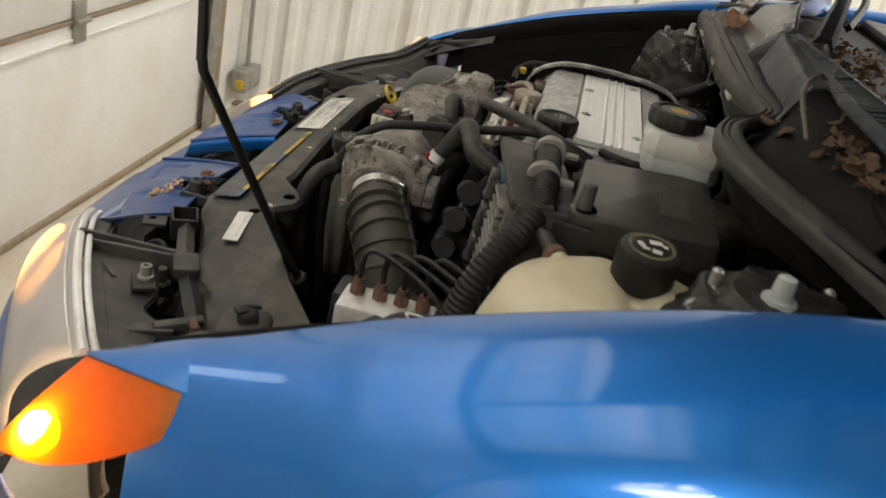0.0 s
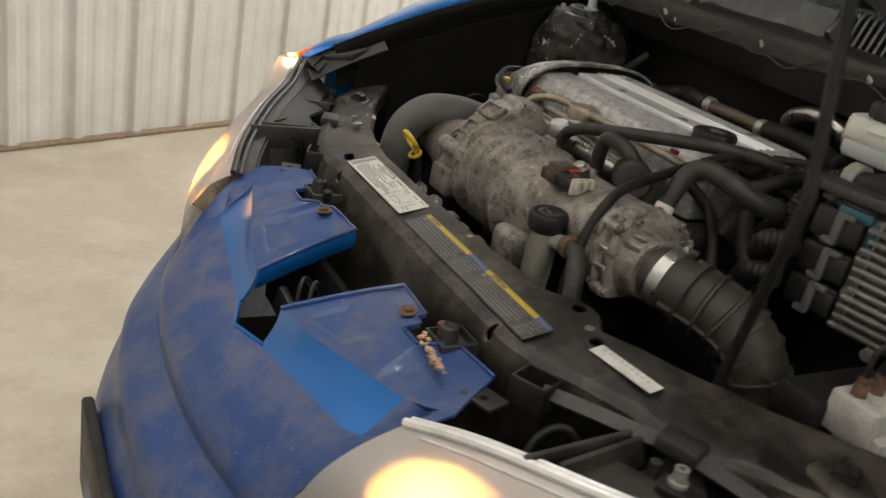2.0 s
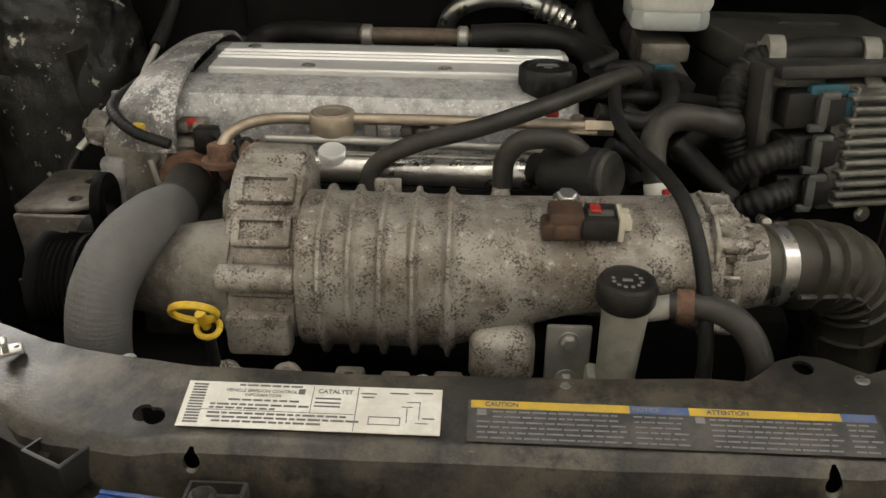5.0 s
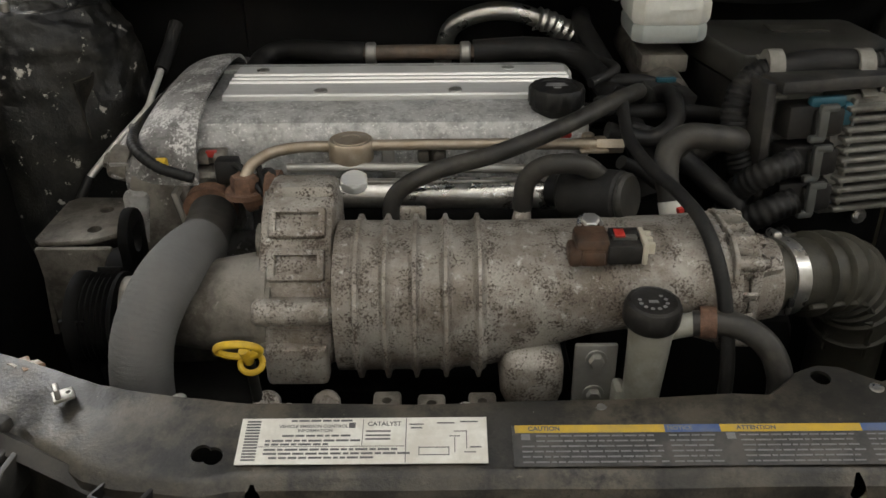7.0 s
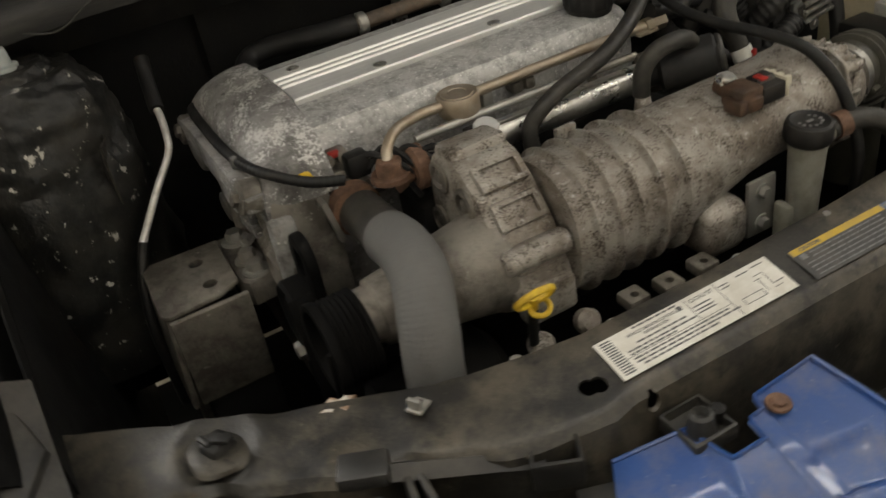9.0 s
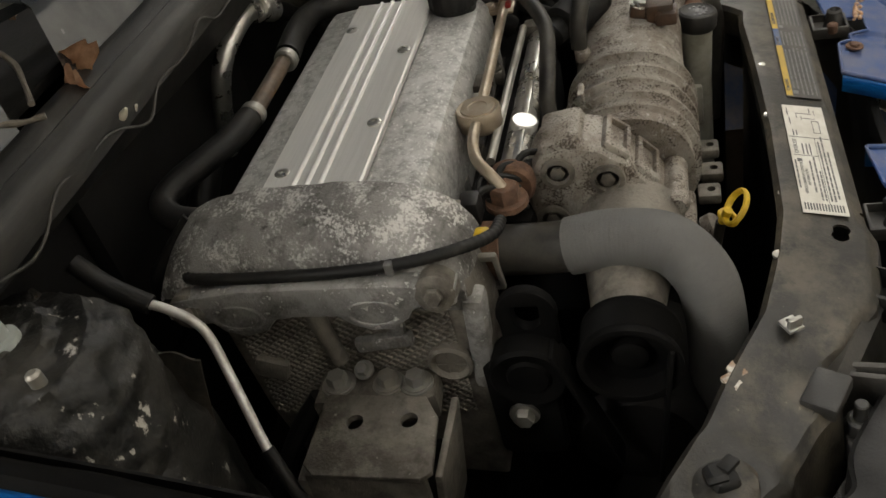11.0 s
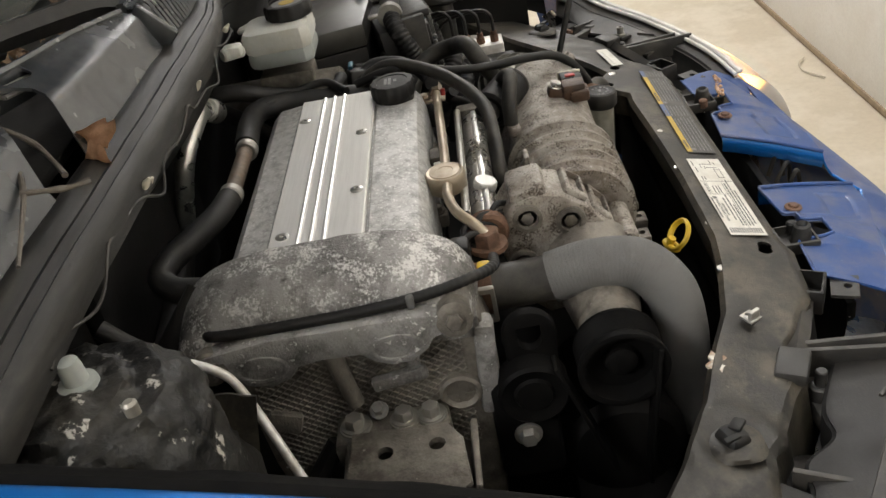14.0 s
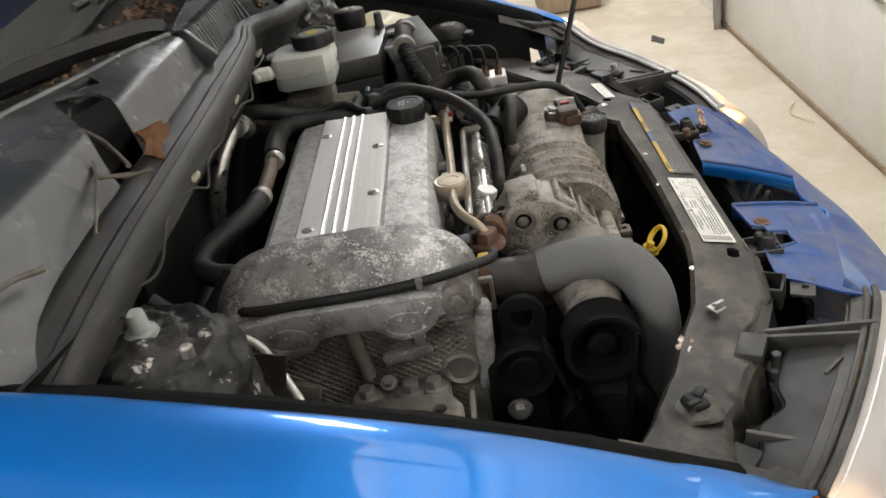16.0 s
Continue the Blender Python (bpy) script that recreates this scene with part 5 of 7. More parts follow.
pul = part("drive_pulley", lathe((-0.312, 0.1885, 0.761), (-1, 0, 0), [(0, 0.034), (0.002, 0.039), (0.005, 0.039), *[q for k in range(6) for q in ((0.007 + k * 0.0045, 0.0362), (0.009 + k * 0.0045, 0.0388))], (0.035, 0.04), (0.04, 0.04), (0.041, 0.0375), (0.04, 0.034),
                                                               (0.024, 0.031), (0.022, 0.016), (0.026, 0.014), (0.027, 0.005)], 48), PULLEY, sc, "black grooved drive pulley")
part("hub", lathe((-0.327, 0.1885, 0.761), (-1, 0, 0), [(0, 0.014), (0.014, 0.014), (0.016, 0.011), (0.016, 0.003)], 24), PULLEY, pul)
for x, y in ((-0.095, 0.128), (-0.06, 0.124), (-0.02, 0.126)):
    part("foot_lug", carve(box((x, y - 0.008, 0.722), (0.022, 0.022, 0.012), 0.003), cyl((x, y - 0.01, 0.7), (x, y - 0.01, 0.74), 0.004, seg=10)), CAST_DARK, sc)
part("rear_nub", cyl((0.016, 0.235, 0.82), (0.018, 0.239, 0.842), 0.009, 0.006, seg=16, bev=0.002), CAST, sc)
part("tab", box((-0.075, 0.232, 0.832), (0.022, 0.006, 0.018), 0.002), CAST, sc)

sen = thing("pressure_sensor", (0.07, 0.175, 0.838), "brown pressure sensor with a grey connector on the supercharger", "sensor")
part("sensor_body", join(box((0.062, 0.158, 0.8430), (0.025, 0.027, 0.022), 0.003), box((0.049, 0.152, 0.8400), (0.01, 0.022, 0.014), 0.003), box((0.064, 0.178, 0.8450), (0.019, 0.02, 0.014), 0.003, (18, 0, 0)), box((0.062, 0.1435, 0.8400), (0.018, 0.006, 0.012), 0.002)), BROWN_PLASTIC, sen)
part("sensor_bolt", bolt((0.064, 0.179, 0.8510), (0, -0.35, 1), 0.0072, 0.006), CHROME, sen)
cn = part("connector", join(box((0.086, 0.156, 0.8420), (0.026, 0.026, 0.016), 0.002), box((0.087, 0.163, 0.8500), (0.022, 0.012, 0.006), 0.001)), BLACK, sen, "black plug")
part("plug_top", box((0.087, 0.157, 0.8508), (0.018, 0.008, 0.004), 0.001), LATCH, cn, "grey plug top")
part("lock_tab", box((0.083, 0.158, 0.8535), (0.008, 0.012, 0.0025), 0.001), RED, cn)
part("terminal_frame", box((0.101, 0.157, 0.8430), (0.004, 0.028, 0.018), 0.001), IVORY, cn, "ivory terminal frame")
for k in range(3):
    part("terminal_cover", box((0.105, 0.148 + 0.009 * k, 0.8460), (0.007, 0.0046, 0.009), 0.001), IVORY, cn)

tb = part("throttle_body", join(from_rings([ring(x, 0.184, 0.797, a, b, 32, q) for x, a, b, q in ((0.15, 0.05, 0.043, 2.2), (0.164, 0.05, 0.045, 2.8), (0.176, 0.049, 0.044, 2.8), (0.179, 0.042, 0.04, 2.2), (0.2, 0.0345, 0.0345, 2), (0.215, 0.032, 0.032, 2))]),
                     box((0.172, 0.225, 0.806), (0.04, 0.034, 0.046), 0.006), box((0.172, 0.246, 0.80), (0.034, 0.016, 0.034), 0.005), cyl((0.144, 0.232, 0.81), (0.144, 0.236, 0.828), 0.011, seg=18, bev=0.002)), CAST, sc, "grey cast throttle body")
for dx in (0.0, 0.009, 0.018):
    part("fin", box((0.188 + dx * 0.5, 0.172 - dx, 0.832 - dx * 0.7), (0.03, 0.003, 0.01), 0.001, (30, 0, 18)), CAST, tb)
part("flange_plate", prism([(0.148, 0.838), (0.162, 0.846), (0.212, 0.842), (0.226, 0.828), (0.226, 0.77), (0.214, 0.757), (0.15, 0.757), (0.142, 0.77), (0.142, 0.828)], 0.184, 0.193, 0.003, YZ), CAST, tb, "square bolted flange")
for dy, dz in ((0.158, 0.84), (0.172, 0.8435), (0.186, 0.844), (0.2, 0.843), (0.147, 0.826), (0.144, 0.806)):
    part("web", box((0.172, dy, dz - 0.004), (0.03, 0.0032, 0.012), 0.001, (30 if dy < 0.15 else 0, 0, 0)), CAST, tb)
for y, z in ((0.145, 0.834), (0.146, 0.765), (0.222, 0.835), (0.165, 0.842)):
    part("body_bolt", join(cyl((0.168, y, z), (0.191, y - 0.002, z), 0.0058, seg=12, bev=0.0015), bolt((0.19, y, z), (1, 0, 0), 0.0045, 0.006)), CAST, tb)
part("flange_rim", prism([(0.142, 0.842), (0.16, 0.85), (0.214, 0.846), (0.23, 0.83), (0.23, 0.768), (0.216, 0.753), (0.148, 0.753), (0.137, 0.768), (0.137, 0.832)], 0.168, 0.172, 0.0015, YZ), CAST, tb, "thin rear flange")
for y, z, a in ((0.150, 0.842, -25), (0.178, 0.848, 20), (0.2, 0.846, -20), (0.139, 0.81, 0), (0.139, 0.79, 15)):
    part("brace", box((0.178, y, z - 0.002), (0.02, 0.0032, 0.009), 0.001, (30 if y < 0.145 else 0, 0, a)), CAST, tb)

tube_t = thing("intake_duct", (0.31, 0.24, 0.60), "ribbed black rubber intake duct with a bright clamp", "intake duct")
IP = [(0.205, 0.186, 0.797), (0.226, 0.193, 0.794), (0.255, 0.204, 0.789), (0.28, 0.217, 0.782), (0.302, 0.231, 0.766), (0.318, 0.243, 0.738), (0.325, 0.25, 0.69), (0.326, 0.252, 0.62)]
part("duct", tube(IP, (0.029, 0.0295, 0.031, 0.032, 0.033, 0.033, 0.0325, 0.032), 28, 8), DUCT, tube_t)
il = curve(IP, 8)
for k in (15, 20, 25, 30, 35, 40, 45):
    d = (il[k + 1] - il[k - 1]).normalized()
    part("rib", lathe(il[k] - d * 0.003, d, [(0, 0.031), (0.0016, 0.0362), (0.0044, 0.0362), (0.006, 0.031)], 36), DUCT, tube_t)
for a in (0.4, 1.5, 2.6, 4.0):
    pts = []
    for k in range(11, 50, 4):
        x_, y_, d = basis(il[k + 1] - il[k - 1])
        pts.append(il[k] + (x_ * math.cos(a) + y_ * math.sin(a)) * 0.033)
    part("seam", tube(pts, 0.0026, 6, 2), DUCT, tube_t)
d0 = (il[10] - il[7]).normalized()
cl = part("hose_clamp", lathe(il[7] - d0 * 0.006, d0, [(0, 0.029), (0, 0.0322), (0.013, 0.0325), (0.013, 0.029)], 40), CHROME, tube_t, "bright worm-drive clamp")
part("clamp_slot", join(*[box(il[7] + V((0.002, -0.0312 + 0.002 * k, -0.006 - 0.009 * k)), (0.005, 0.004, 0.007), 0.001) for k in range(2)]), BLACK, cl)
part("clamp_screw", cyl(il[7] + V((0.0, 0.012, 0.03)), il[7] + V((0.0, 0.03, 0.025)), 0.004, seg=12, bev=0.001), CHROME, cl)

# ---------- fuel rail ----------
fr = thing("fuel_rail", (-0.07, 0.287, 0.81), "worn silver fuel rail behind the supercharger", "fuel rail")
part("rail", join(cyl((-0.198, 0.285, 0.829), (0.062, 0.283, 0.827), 0.0135, seg=20, bev=0.002), box((-0.07, 0.281, 0.842), (0.25, 0.007, 0.003), 0.001)), CHROME, fr)
part("boss", lathe((-0.128, 0.281, 0.838), (0, -0.3, 1), [(0, 0.0125), (0.007, 0.0125), (0.0085, 0.011)], 28, (6, 0.06)), PLATE, fr, "round bright boss")
part("end_flange", lathe((-0.198, 0.285, 0.829), (-1, 0, 0), [(-0.004, 0.021), (0.006, 0.021), (0.009, 0.018)], 28), RUST, fr, "rusty end flange")
part("fitting", join(bolt((-0.226, 0.286, 0.828), (0, 0, 1), 0.013, 0.018), cyl((-0.226, 0.286, 0.82), (-0.205, 0.285, 0.829), 0.01, seg=14)), RUST, fr, "rusty pipe nut")
part("rail_end", box((0.066, 0.286, 0.828), (0.02, 0.03, 0.035), 0.004), CAST_DARK, fr)
part("thin_pipe", tube([(-0.19, 0.302, 0.846), (-0.08, 0.301, 0.846), (0.06, 0.3, 0.843)], 0.0042, 10), GALV, fr)
fp = thing("fuel_pipe", (-0.1, 0.315, 0.80), "yellowed metal fuel pipe with a round damper", "fuel pipe")
part("pipe", tube([(-0.118, 0.317, 0.861), (-0.05, 0.318, 0.861), (0.03, 0.32, 0.86), (0.115, 0.322, 0.858)], 0.0052, 12), BRASS, fp)
part("bent_pipe", tube([(-0.145, 0.317, 0.860), (-0.175, 0.317, 0.86), (-0.203, 0.31, 0.858), (-0.22, 0.296, 0.852), (-0.226, 0.287, 0.842)], 0.0052, 12), BRASS, fp)
part("damper", lathe((-0.133, 0.318, 0.847), (0, 0, 1), [(0, 0.019), (0.002, 0.0205), (0.018, 0.0205), (0.02, 0.019), (0.0195, 0.016), (0.0205, 0.0155), (0.0208, 0.009), (0.0202, 0.0085), (0.0202, 0.002)], 40), BRASS, fp, "round brass-coloured damper")
part("support", box((-0.1, 0.325, 0.84), (0.012, 0.01, 0.04), 0.002), GALV, fp)
part("pipe_bracket", join(box((0.088, 0.328, 0.855), (0.026, 0.034, 0.004), 0.002), bolt((0.085, 0.337, 0.857), (0, 0, 1), 0.006, 0.006)), BRASS, fp)
part("pipe_union", cyl((0.09, 0.322, 0.858), (0.115, 0.322, 0.858), 0.008, seg=6), BRASS, fp)
part("red_clip", box((0.06, 0.312, 0.872), (0.012, 0.006, 0.006), 0.002), RED, fp)
bk = thing("injector_harness", (-0.2, 0.3, 0.80), "dark tangle of wiring beside the cam cover", "wiring")
random.seed(11)
for k in range(7):
    a = V((-0.255 + 0.008 * k, 0.315 - 0.005 * k, 0.835))
    part("wire", tube([a, a + V((0.02, -0.012 + 0.006 * (k % 3), 0.014 - 0.01 * (k % 2))), a + V((0.035, -0.03, 0.0)), a + V((0.05, -0.04 + 0.01 * (k % 2), -0.03))], 0.0032, 8, 5), RUBBER, bk)
part("connector", box((-0.246, 0.312, 0.84), (0.022, 0.018, 0.024), 0.004), BLACK, bk)
part("red_clip", box((-0.262, 0.322, 0.852), (0.01, 0.006, 0.006), 0.001), RED, bk)
for x in (-0.262, -0.06):
    part("lug", carve(box((x, 0.326, 0.848), (0.026, 0.018, 0.012), 0.003), cyl((x, 0.32, 0.83), (x, 0.32, 0.87), 0.004, seg=10)), CAST_DARK, bk)
part("intake_runner", box((-0.06, 0.30, 0.765), (0.3, 0.06, 0.06), 0.01), DARK, bk, "dark intake runner below the rail")

# ---------- hoses ----------
def hose(name, pts, r, mat, label, cat="hose", rib=None, seg=14, n=8, base=None):
    return solo(name, tube(pts, r, seg, n, rib), mat, label, cat)


rh = thing("radiator_hose", (-0.26, 0.2, 0.63), "thick radiator hose with a grey braided sleeve", "hose")
RP = [(-0.262, 0.318, 0.808), (-0.259, 0.28, 0.804), (-0.258, 0.24, 0.804), (-0.261, 0.197, 0.812), (-0.268, 0.157, 0.81), (-0.279, 0.132, 0.786), (-0.285, 0.124, 0.75), (-0.287, 0.122, 0.70), (-0.288, 0.122, 0.63)]
part("rubber_hose", tube(RP[:4], 0.0215, 24), RUBBER_GREY, rh, "plain dark hose end")
slv = part("braided_sleeve", tube([V(RP[2]) + V((0, -0.006, 0)), *RP[3:]], 0.0238, 36, 12, rib=(0.0036, 0.0002)), BRAID, rh, "grey braided sleeve")
cp = part("spring_clamp", lathe((-0.263, 0.304, 0.808), (0.05, -1, -0.05), [(0, 0.022), (0, 0.0245), (0.014, 0.0245), (0.014, 0.022)], 32), RUST, rh, "rusty spring clamp")
part("clamp_frame", carve(box((-0.287, 0.296, 0.806), (0.006, 0.018, 0.046), 0.002, (0, -12, 0)), box((-0.289, 0.296, 0.806), (0.02, 0.01, 0.034), 0, (0, -12, 0))), GALV, cp)
part("housing", join(cyl((-0.266, 0.316, 0.81), (-0.266, 0.345, 0.815), 0.027, seg=24, bev=0.004), box((-0.27, 0.335, 0.80), (0.06, 0.03, 0.06), 0.008)), CAST_DARK, rh, "cast water outlet")

eye = thing("lifting_eye", (-0.325, 0.264, 0.70), "black steel lifting eye plate", "lifting eye")
el = [(0.264 + 0.024 * math.sin(a), 0.798 + 0.026 * math.cos(a)) for a in np.linspace(-1.9, 1.9, 14)]
part("plate", carve(prism(el + [(0.286, 0.70), (0.242, 0.70)], -0.332, -0.322, 0.002, YZ), join(cyl((-0.34, 0.264, 0.794), (-0.31, 0.264, 0.794), 0.0105, seg=18), box((-0.326, 0.264, 0.802), (0.03, 0.021, 0.014), 0))), PULLEY, eye)
tp = thing("belt_tensioner", (-0.35, 0.27, 0.60), "dark belt tensioner pulley and belt drive", "pulley")
part("pulley", lathe((-0.325, 0.268, 0.748), (-1, 0, 0), [(0, 0.027), (0.003, 0.032), (0.025, 0.032), (0.028, 0.029), (0.024, 0.018), (0.027, 0.016), (0.027, 0.004)], 40), PULLEY, tp)
part("arm", box((-0.335, 0.278, 0.70), (0.02, 0.06, 0.12), 0.01), DARK, tp)
part("arm_bolt", bolt((-0.346, 0.279, 0.70), (-1, 0, 0), 0.009, 0.01), GALV, tp)
part("belt", join(box((-0.345, 0.225, 0.71), (0.022, 0.004, 0.14), 0.001, (-18, 0, 0)), box((-0.345, 0.165, 0.70), (0.022, 0.004, 0.16), 0.001, (6, 0, 0))), PULLEY, tp, "ribbed drive belt")
part("alternator", cyl((-0.33, 0.19, 0.64), (-0.2, 0.19, 0.64), 0.06, seg=28, bev=0.01), DARK, tp, "dark alternator body")

dp = thing("oil_dipstick", (-0.197, 0.116, 0.60), "yellow looped dipstick handle", "dipstick")
rg = [(-0.201 + 0.0165 * math.cos(a), 0.102 - 0.0085 * math.sin(a), 0.788 + 0.0115 * math.sin(a)) for a in np.linspace(0, 2 * math.pi, 17)]
part("handle", join(tube(rg, 0.0022, 8, 3, squash=1.35), tube([(-0.194 + 0.0085 * math.cos(a), 0.108 + 0.0065 * math.sin(a), 0.772 + 0.004 * math.sin(a)) for a in np.linspace(0, 2 * math.pi, 13)], 0.0024, 8, 3), cyl((-0.197, 0.113, 0.77), (-0.199, 0.108, 0.784), 0.004, seg=10)), YELLOW, dp)
part("guide_tube", tube([(-0.197, 0.114, 0.77), (-0.196, 0.122, 0.72), (-0.19, 0.14, 0.6)], 0.0045, 10), BLACK, dp)

cf = thing("coolant_filler", (0.103, 0.123, 0.60), "translucent filler neck with a round black cap", "filler neck")
part("neck", join(lathe((0.101, 0.122, 0.62), (0.03, 0, 1), [(0, 0.0145), (0.11, 0.0145), (0.165, 0.0165), (0.18, 0.0188)], 28), box((0.088, 0.128, 0.71), (0.01, 0.02, 0.05), 0.004)), NECK, cf, "milky grey plastic neck")
cc = part("cap", lathe((0.105, 0.122, 0.797), (0.02, -0.08, 1), [(0, 0.0195), (0.003, 0.0215), (0.016, 0.0215), (0.019, 0.02), (0.02, 0.017), (0.019, 0.0155), (0.019, 0.004)], 48, (36, 0.02)), BLACK, cf, "round black cap with worn print")
part("cap_print", join(*[lathe((0.105 + 0.01 * math.cos(a), 0.1205 + 0.01 * math.sin(a), 0.816), (0.02, -0.08, 1), [(0, 0.0016), (0.0005, 0.0016)], 6) for a in np.linspace(0.3, 6.0, 12)], box((0.105, 0.1205, 0.8162), (0.007, 0.003, 0.0006), 0)), INK_LIGHT, cc)
part("spout", cyl((0.12, 0.124, 0.79), (0.145, 0.127, 0.793), 0.009, seg=14), NECK, cf)
part("bracket", carve(box((0.07, 0.14, 0.735), (0.034, 0.005, 0.06), 0.002), cyl((0.068, 0.12, 0.72), (0.068, 0.16, 0.72), 0.003, seg=8)), GALV, cf)
for z in (0.752, 0.718):
    part("bracket_bolt", bolt((0.07, 0.138, z), (0, -1, 0), 0.006, 0.007), GALV, cf)
bh = thing("overflow_hose", (0.18, 0.11, 0.6), "black overflow hose with an orange-brown clamp", "hose")
part("hose", tube([(0.138, 0.126, 0.793), (0.165, 0.12, 0.796), (0.185, 0.108, 0.79), (0.198, 0.1, 0.77), (0.202, 0.098, 0.735), (0.2, 0.105, 0.62)], 0.0098, 14), RUBBER_GREY, bh)
part("clamp", lathe((0.143, 0.1255, 0.794), (1, -0.2, 0.1), [(0, 0.0105), (0, 0.0122), (0.012, 0.0122), (0.012, 0.0105)], 24), RUST, bh, "rusty clamp")

hose("breather_hose", [(-0.094, 0.255, 0.80), (-0.092, 0.262, 0.835), (-0.06, 0.262, 0.858), (0.0, 0.268, 0.874), (0.06, 0.30, 0.886), (0.11, 0.345, 0.892), (0.138, 0.382, 0.888), (0.135, 0.41, 0.873), (0.115, 0.42, 0.85)], 0.0078, RUBBER_GREY,
     "long black breather hose arching over the fuel rail")
hose("vacuum_hose", [(0.017, 0.239, 0.835), (0.019, 0.238, 0.858), (0.03, 0.234, 0.874), (0.05, 0.231, 0.879), (0.07, 0.236, 0.873), (0.084, 0.242, 0.857), (0.09, 0.246, 0.835)], 0.0085, RUBBER_GREY, "short black vacuum hose looping over the case")
pv = thing("purge_valve", (0.075, 0.245, 0.80), "dark cylindrical purge valve beside the rail", "valve")
part("body", join(cyl((0.055, 0.26, 0.84), (0.1, 0.226, 0.85), 0.0225, seg=28, bev=0.004), cyl((0.045, 0.268, 0.838), (0.058, 0.258, 0.841), 0.014, seg=18)), RUBBER, pv)
part("end_cap", cyl((0.098, 0.2275, 0.8495), (0.104, 0.223, 0.851), 0.021, seg=28, bev=0.003), RUBBER_GREY, pv)
hc = thing("bypass_hose", (0.17, 0.27, 0.80), "fat black hose with a white tag on its end", "hose")
part("hose", tube([(0.144, 0.236, 0.824), (0.141, 0.246, 0.845), (0.139, 0.256, 0.862), (0.143, 0.265, 0.877), (0.158, 0.272, 0.885), (0.184, 0.28, 0.881), (0.206, 0.291, 0.873), (0.215, 0.318, 0.864), (0.206, 0.345, 0.85), (0.18, 0.36, 0.82)], (0.0092, 0.0098, 0.0108, 0.0112, 0.0112, 0.0112, 0.0112, 0.0112, 0.0112, 0.0112), 20), RUBBER_GREY, hc)
part("tag", lathe((0.1436, 0.2375, 0.829), (-0.13, 0.42, 0.9), [(0, 0.009), (0.0, 0.0105), (0.011, 0.0105), (0.011, 0.009)], 24), MILKY, hc, "white tag ring")
part("red_mark", box((0.148, 0.2295, 0.835), (0.006, 0.004, 0.008), 0.0005, (0, 0, 25)), RED, hc)
hose("cable_tube", [(0.128, 0.42, 0.875), (0.124, 0.38, 0.886), (0.116, 0.34, 0.886), (0.114, 0.295, 0.875), (0.123, 0.25, 0.868), (0.138, 0.205, 0.864), (0.149, 0.165, 0.855), (0.158, 0.136, 0.826), (0.164, 0.118, 0.78), (0.168, 0.116, 0.73), (0.172, 0.13, 0.62)], 0.0056, RUBBER,
     "thin black tube draped over the throttle body")
hose("heater_hose", [(-0.262, 0.525, 0.855), (-0.263, 0.55, 0.858), (-0.26, 0.574, 0.862), (-0.246, 0.588, 0.867), (-0.222, 0.582, 0.872), (-0.195, 0.562, 0.877), (-0.165, 0.545, 0.88), (-0.135, 0.538, 0.881)], 0.0125, RUBBER, "black heater hose behind the cam cover")
rp = thing("heater_pipe", (-0.03, 0.54, 0.83), "stained brown heater pipe along the firewall", "pipe")
part("pipe", tube([(-0.15, 0.537, 0.881), (-0.08, 0.537, 0.882), (-0.01, 0.539, 0.881)], 0.0085, 14), PIPE_BROWN, rp)
for x in (-0.135, -0.03):
    part("clip", cyl((x, 0.537, 0.881), (x + 0.012, 0.537, 0.881), 0.0125, seg=16, bev=0.002), GALV, rp)
hose("heater_hose", [(-0.015, 0.539, 0.881), (0.04, 0.543, 0.883), (0.085, 0.54, 0.88), (0.11, 0.515, 0.875), (0.12, 0.47, 0.868), (0.128, 0.42, 0.86), (0.14, 0.37, 0.84), (0.15, 0.33, 0.80)], 0.0135, RUBBER, "black heater hose turning past the cam cover end")
hose("heater_hose", [(-0.27, 0.545, 0.862), (-0.30, 0.575, 0.83), (-0.27, 0.60, 0.80), (-0.18, 0.615, 0.79), (-0.12, 0.61, 0.83)], 0.015, RUBBER, "dark heater hose low behind the engine")
ac = thing("refrigerant_pipe", (0.0, 0.6, 0.80), "shiny aluminium refrigerant pipe bent over behind the engine", "pipe")
part("pipe", tube([(-0.05, 0.632, 0.79), (-0.048, 0.612, 0.86), (-0.036, 0.6, 0.895), (0.0, 0.592, 0.912), (0.035, 0.592, 0.912), (0.065, 0.594, 0.902)], 0.0105, 18), CHROME, ac)
part("crimp", tube([(0.06, 0.594, 0.904), (0.078, 0.595, 0.897), (0.1, 0.596, 0.885)], 0.0125, 18, 8, rib=(0.009, 0.0022)), CHROME, ac, "ringed crimp")
part("rubber_end", tube([(0.098, 0.596, 0.886), (0.12, 0.585, 0.868), (0.13, 0.56, 0.84), (0.13, 0.52, 0.80)], 0.011, 14), RUBBER, ac)
random.seed(3)
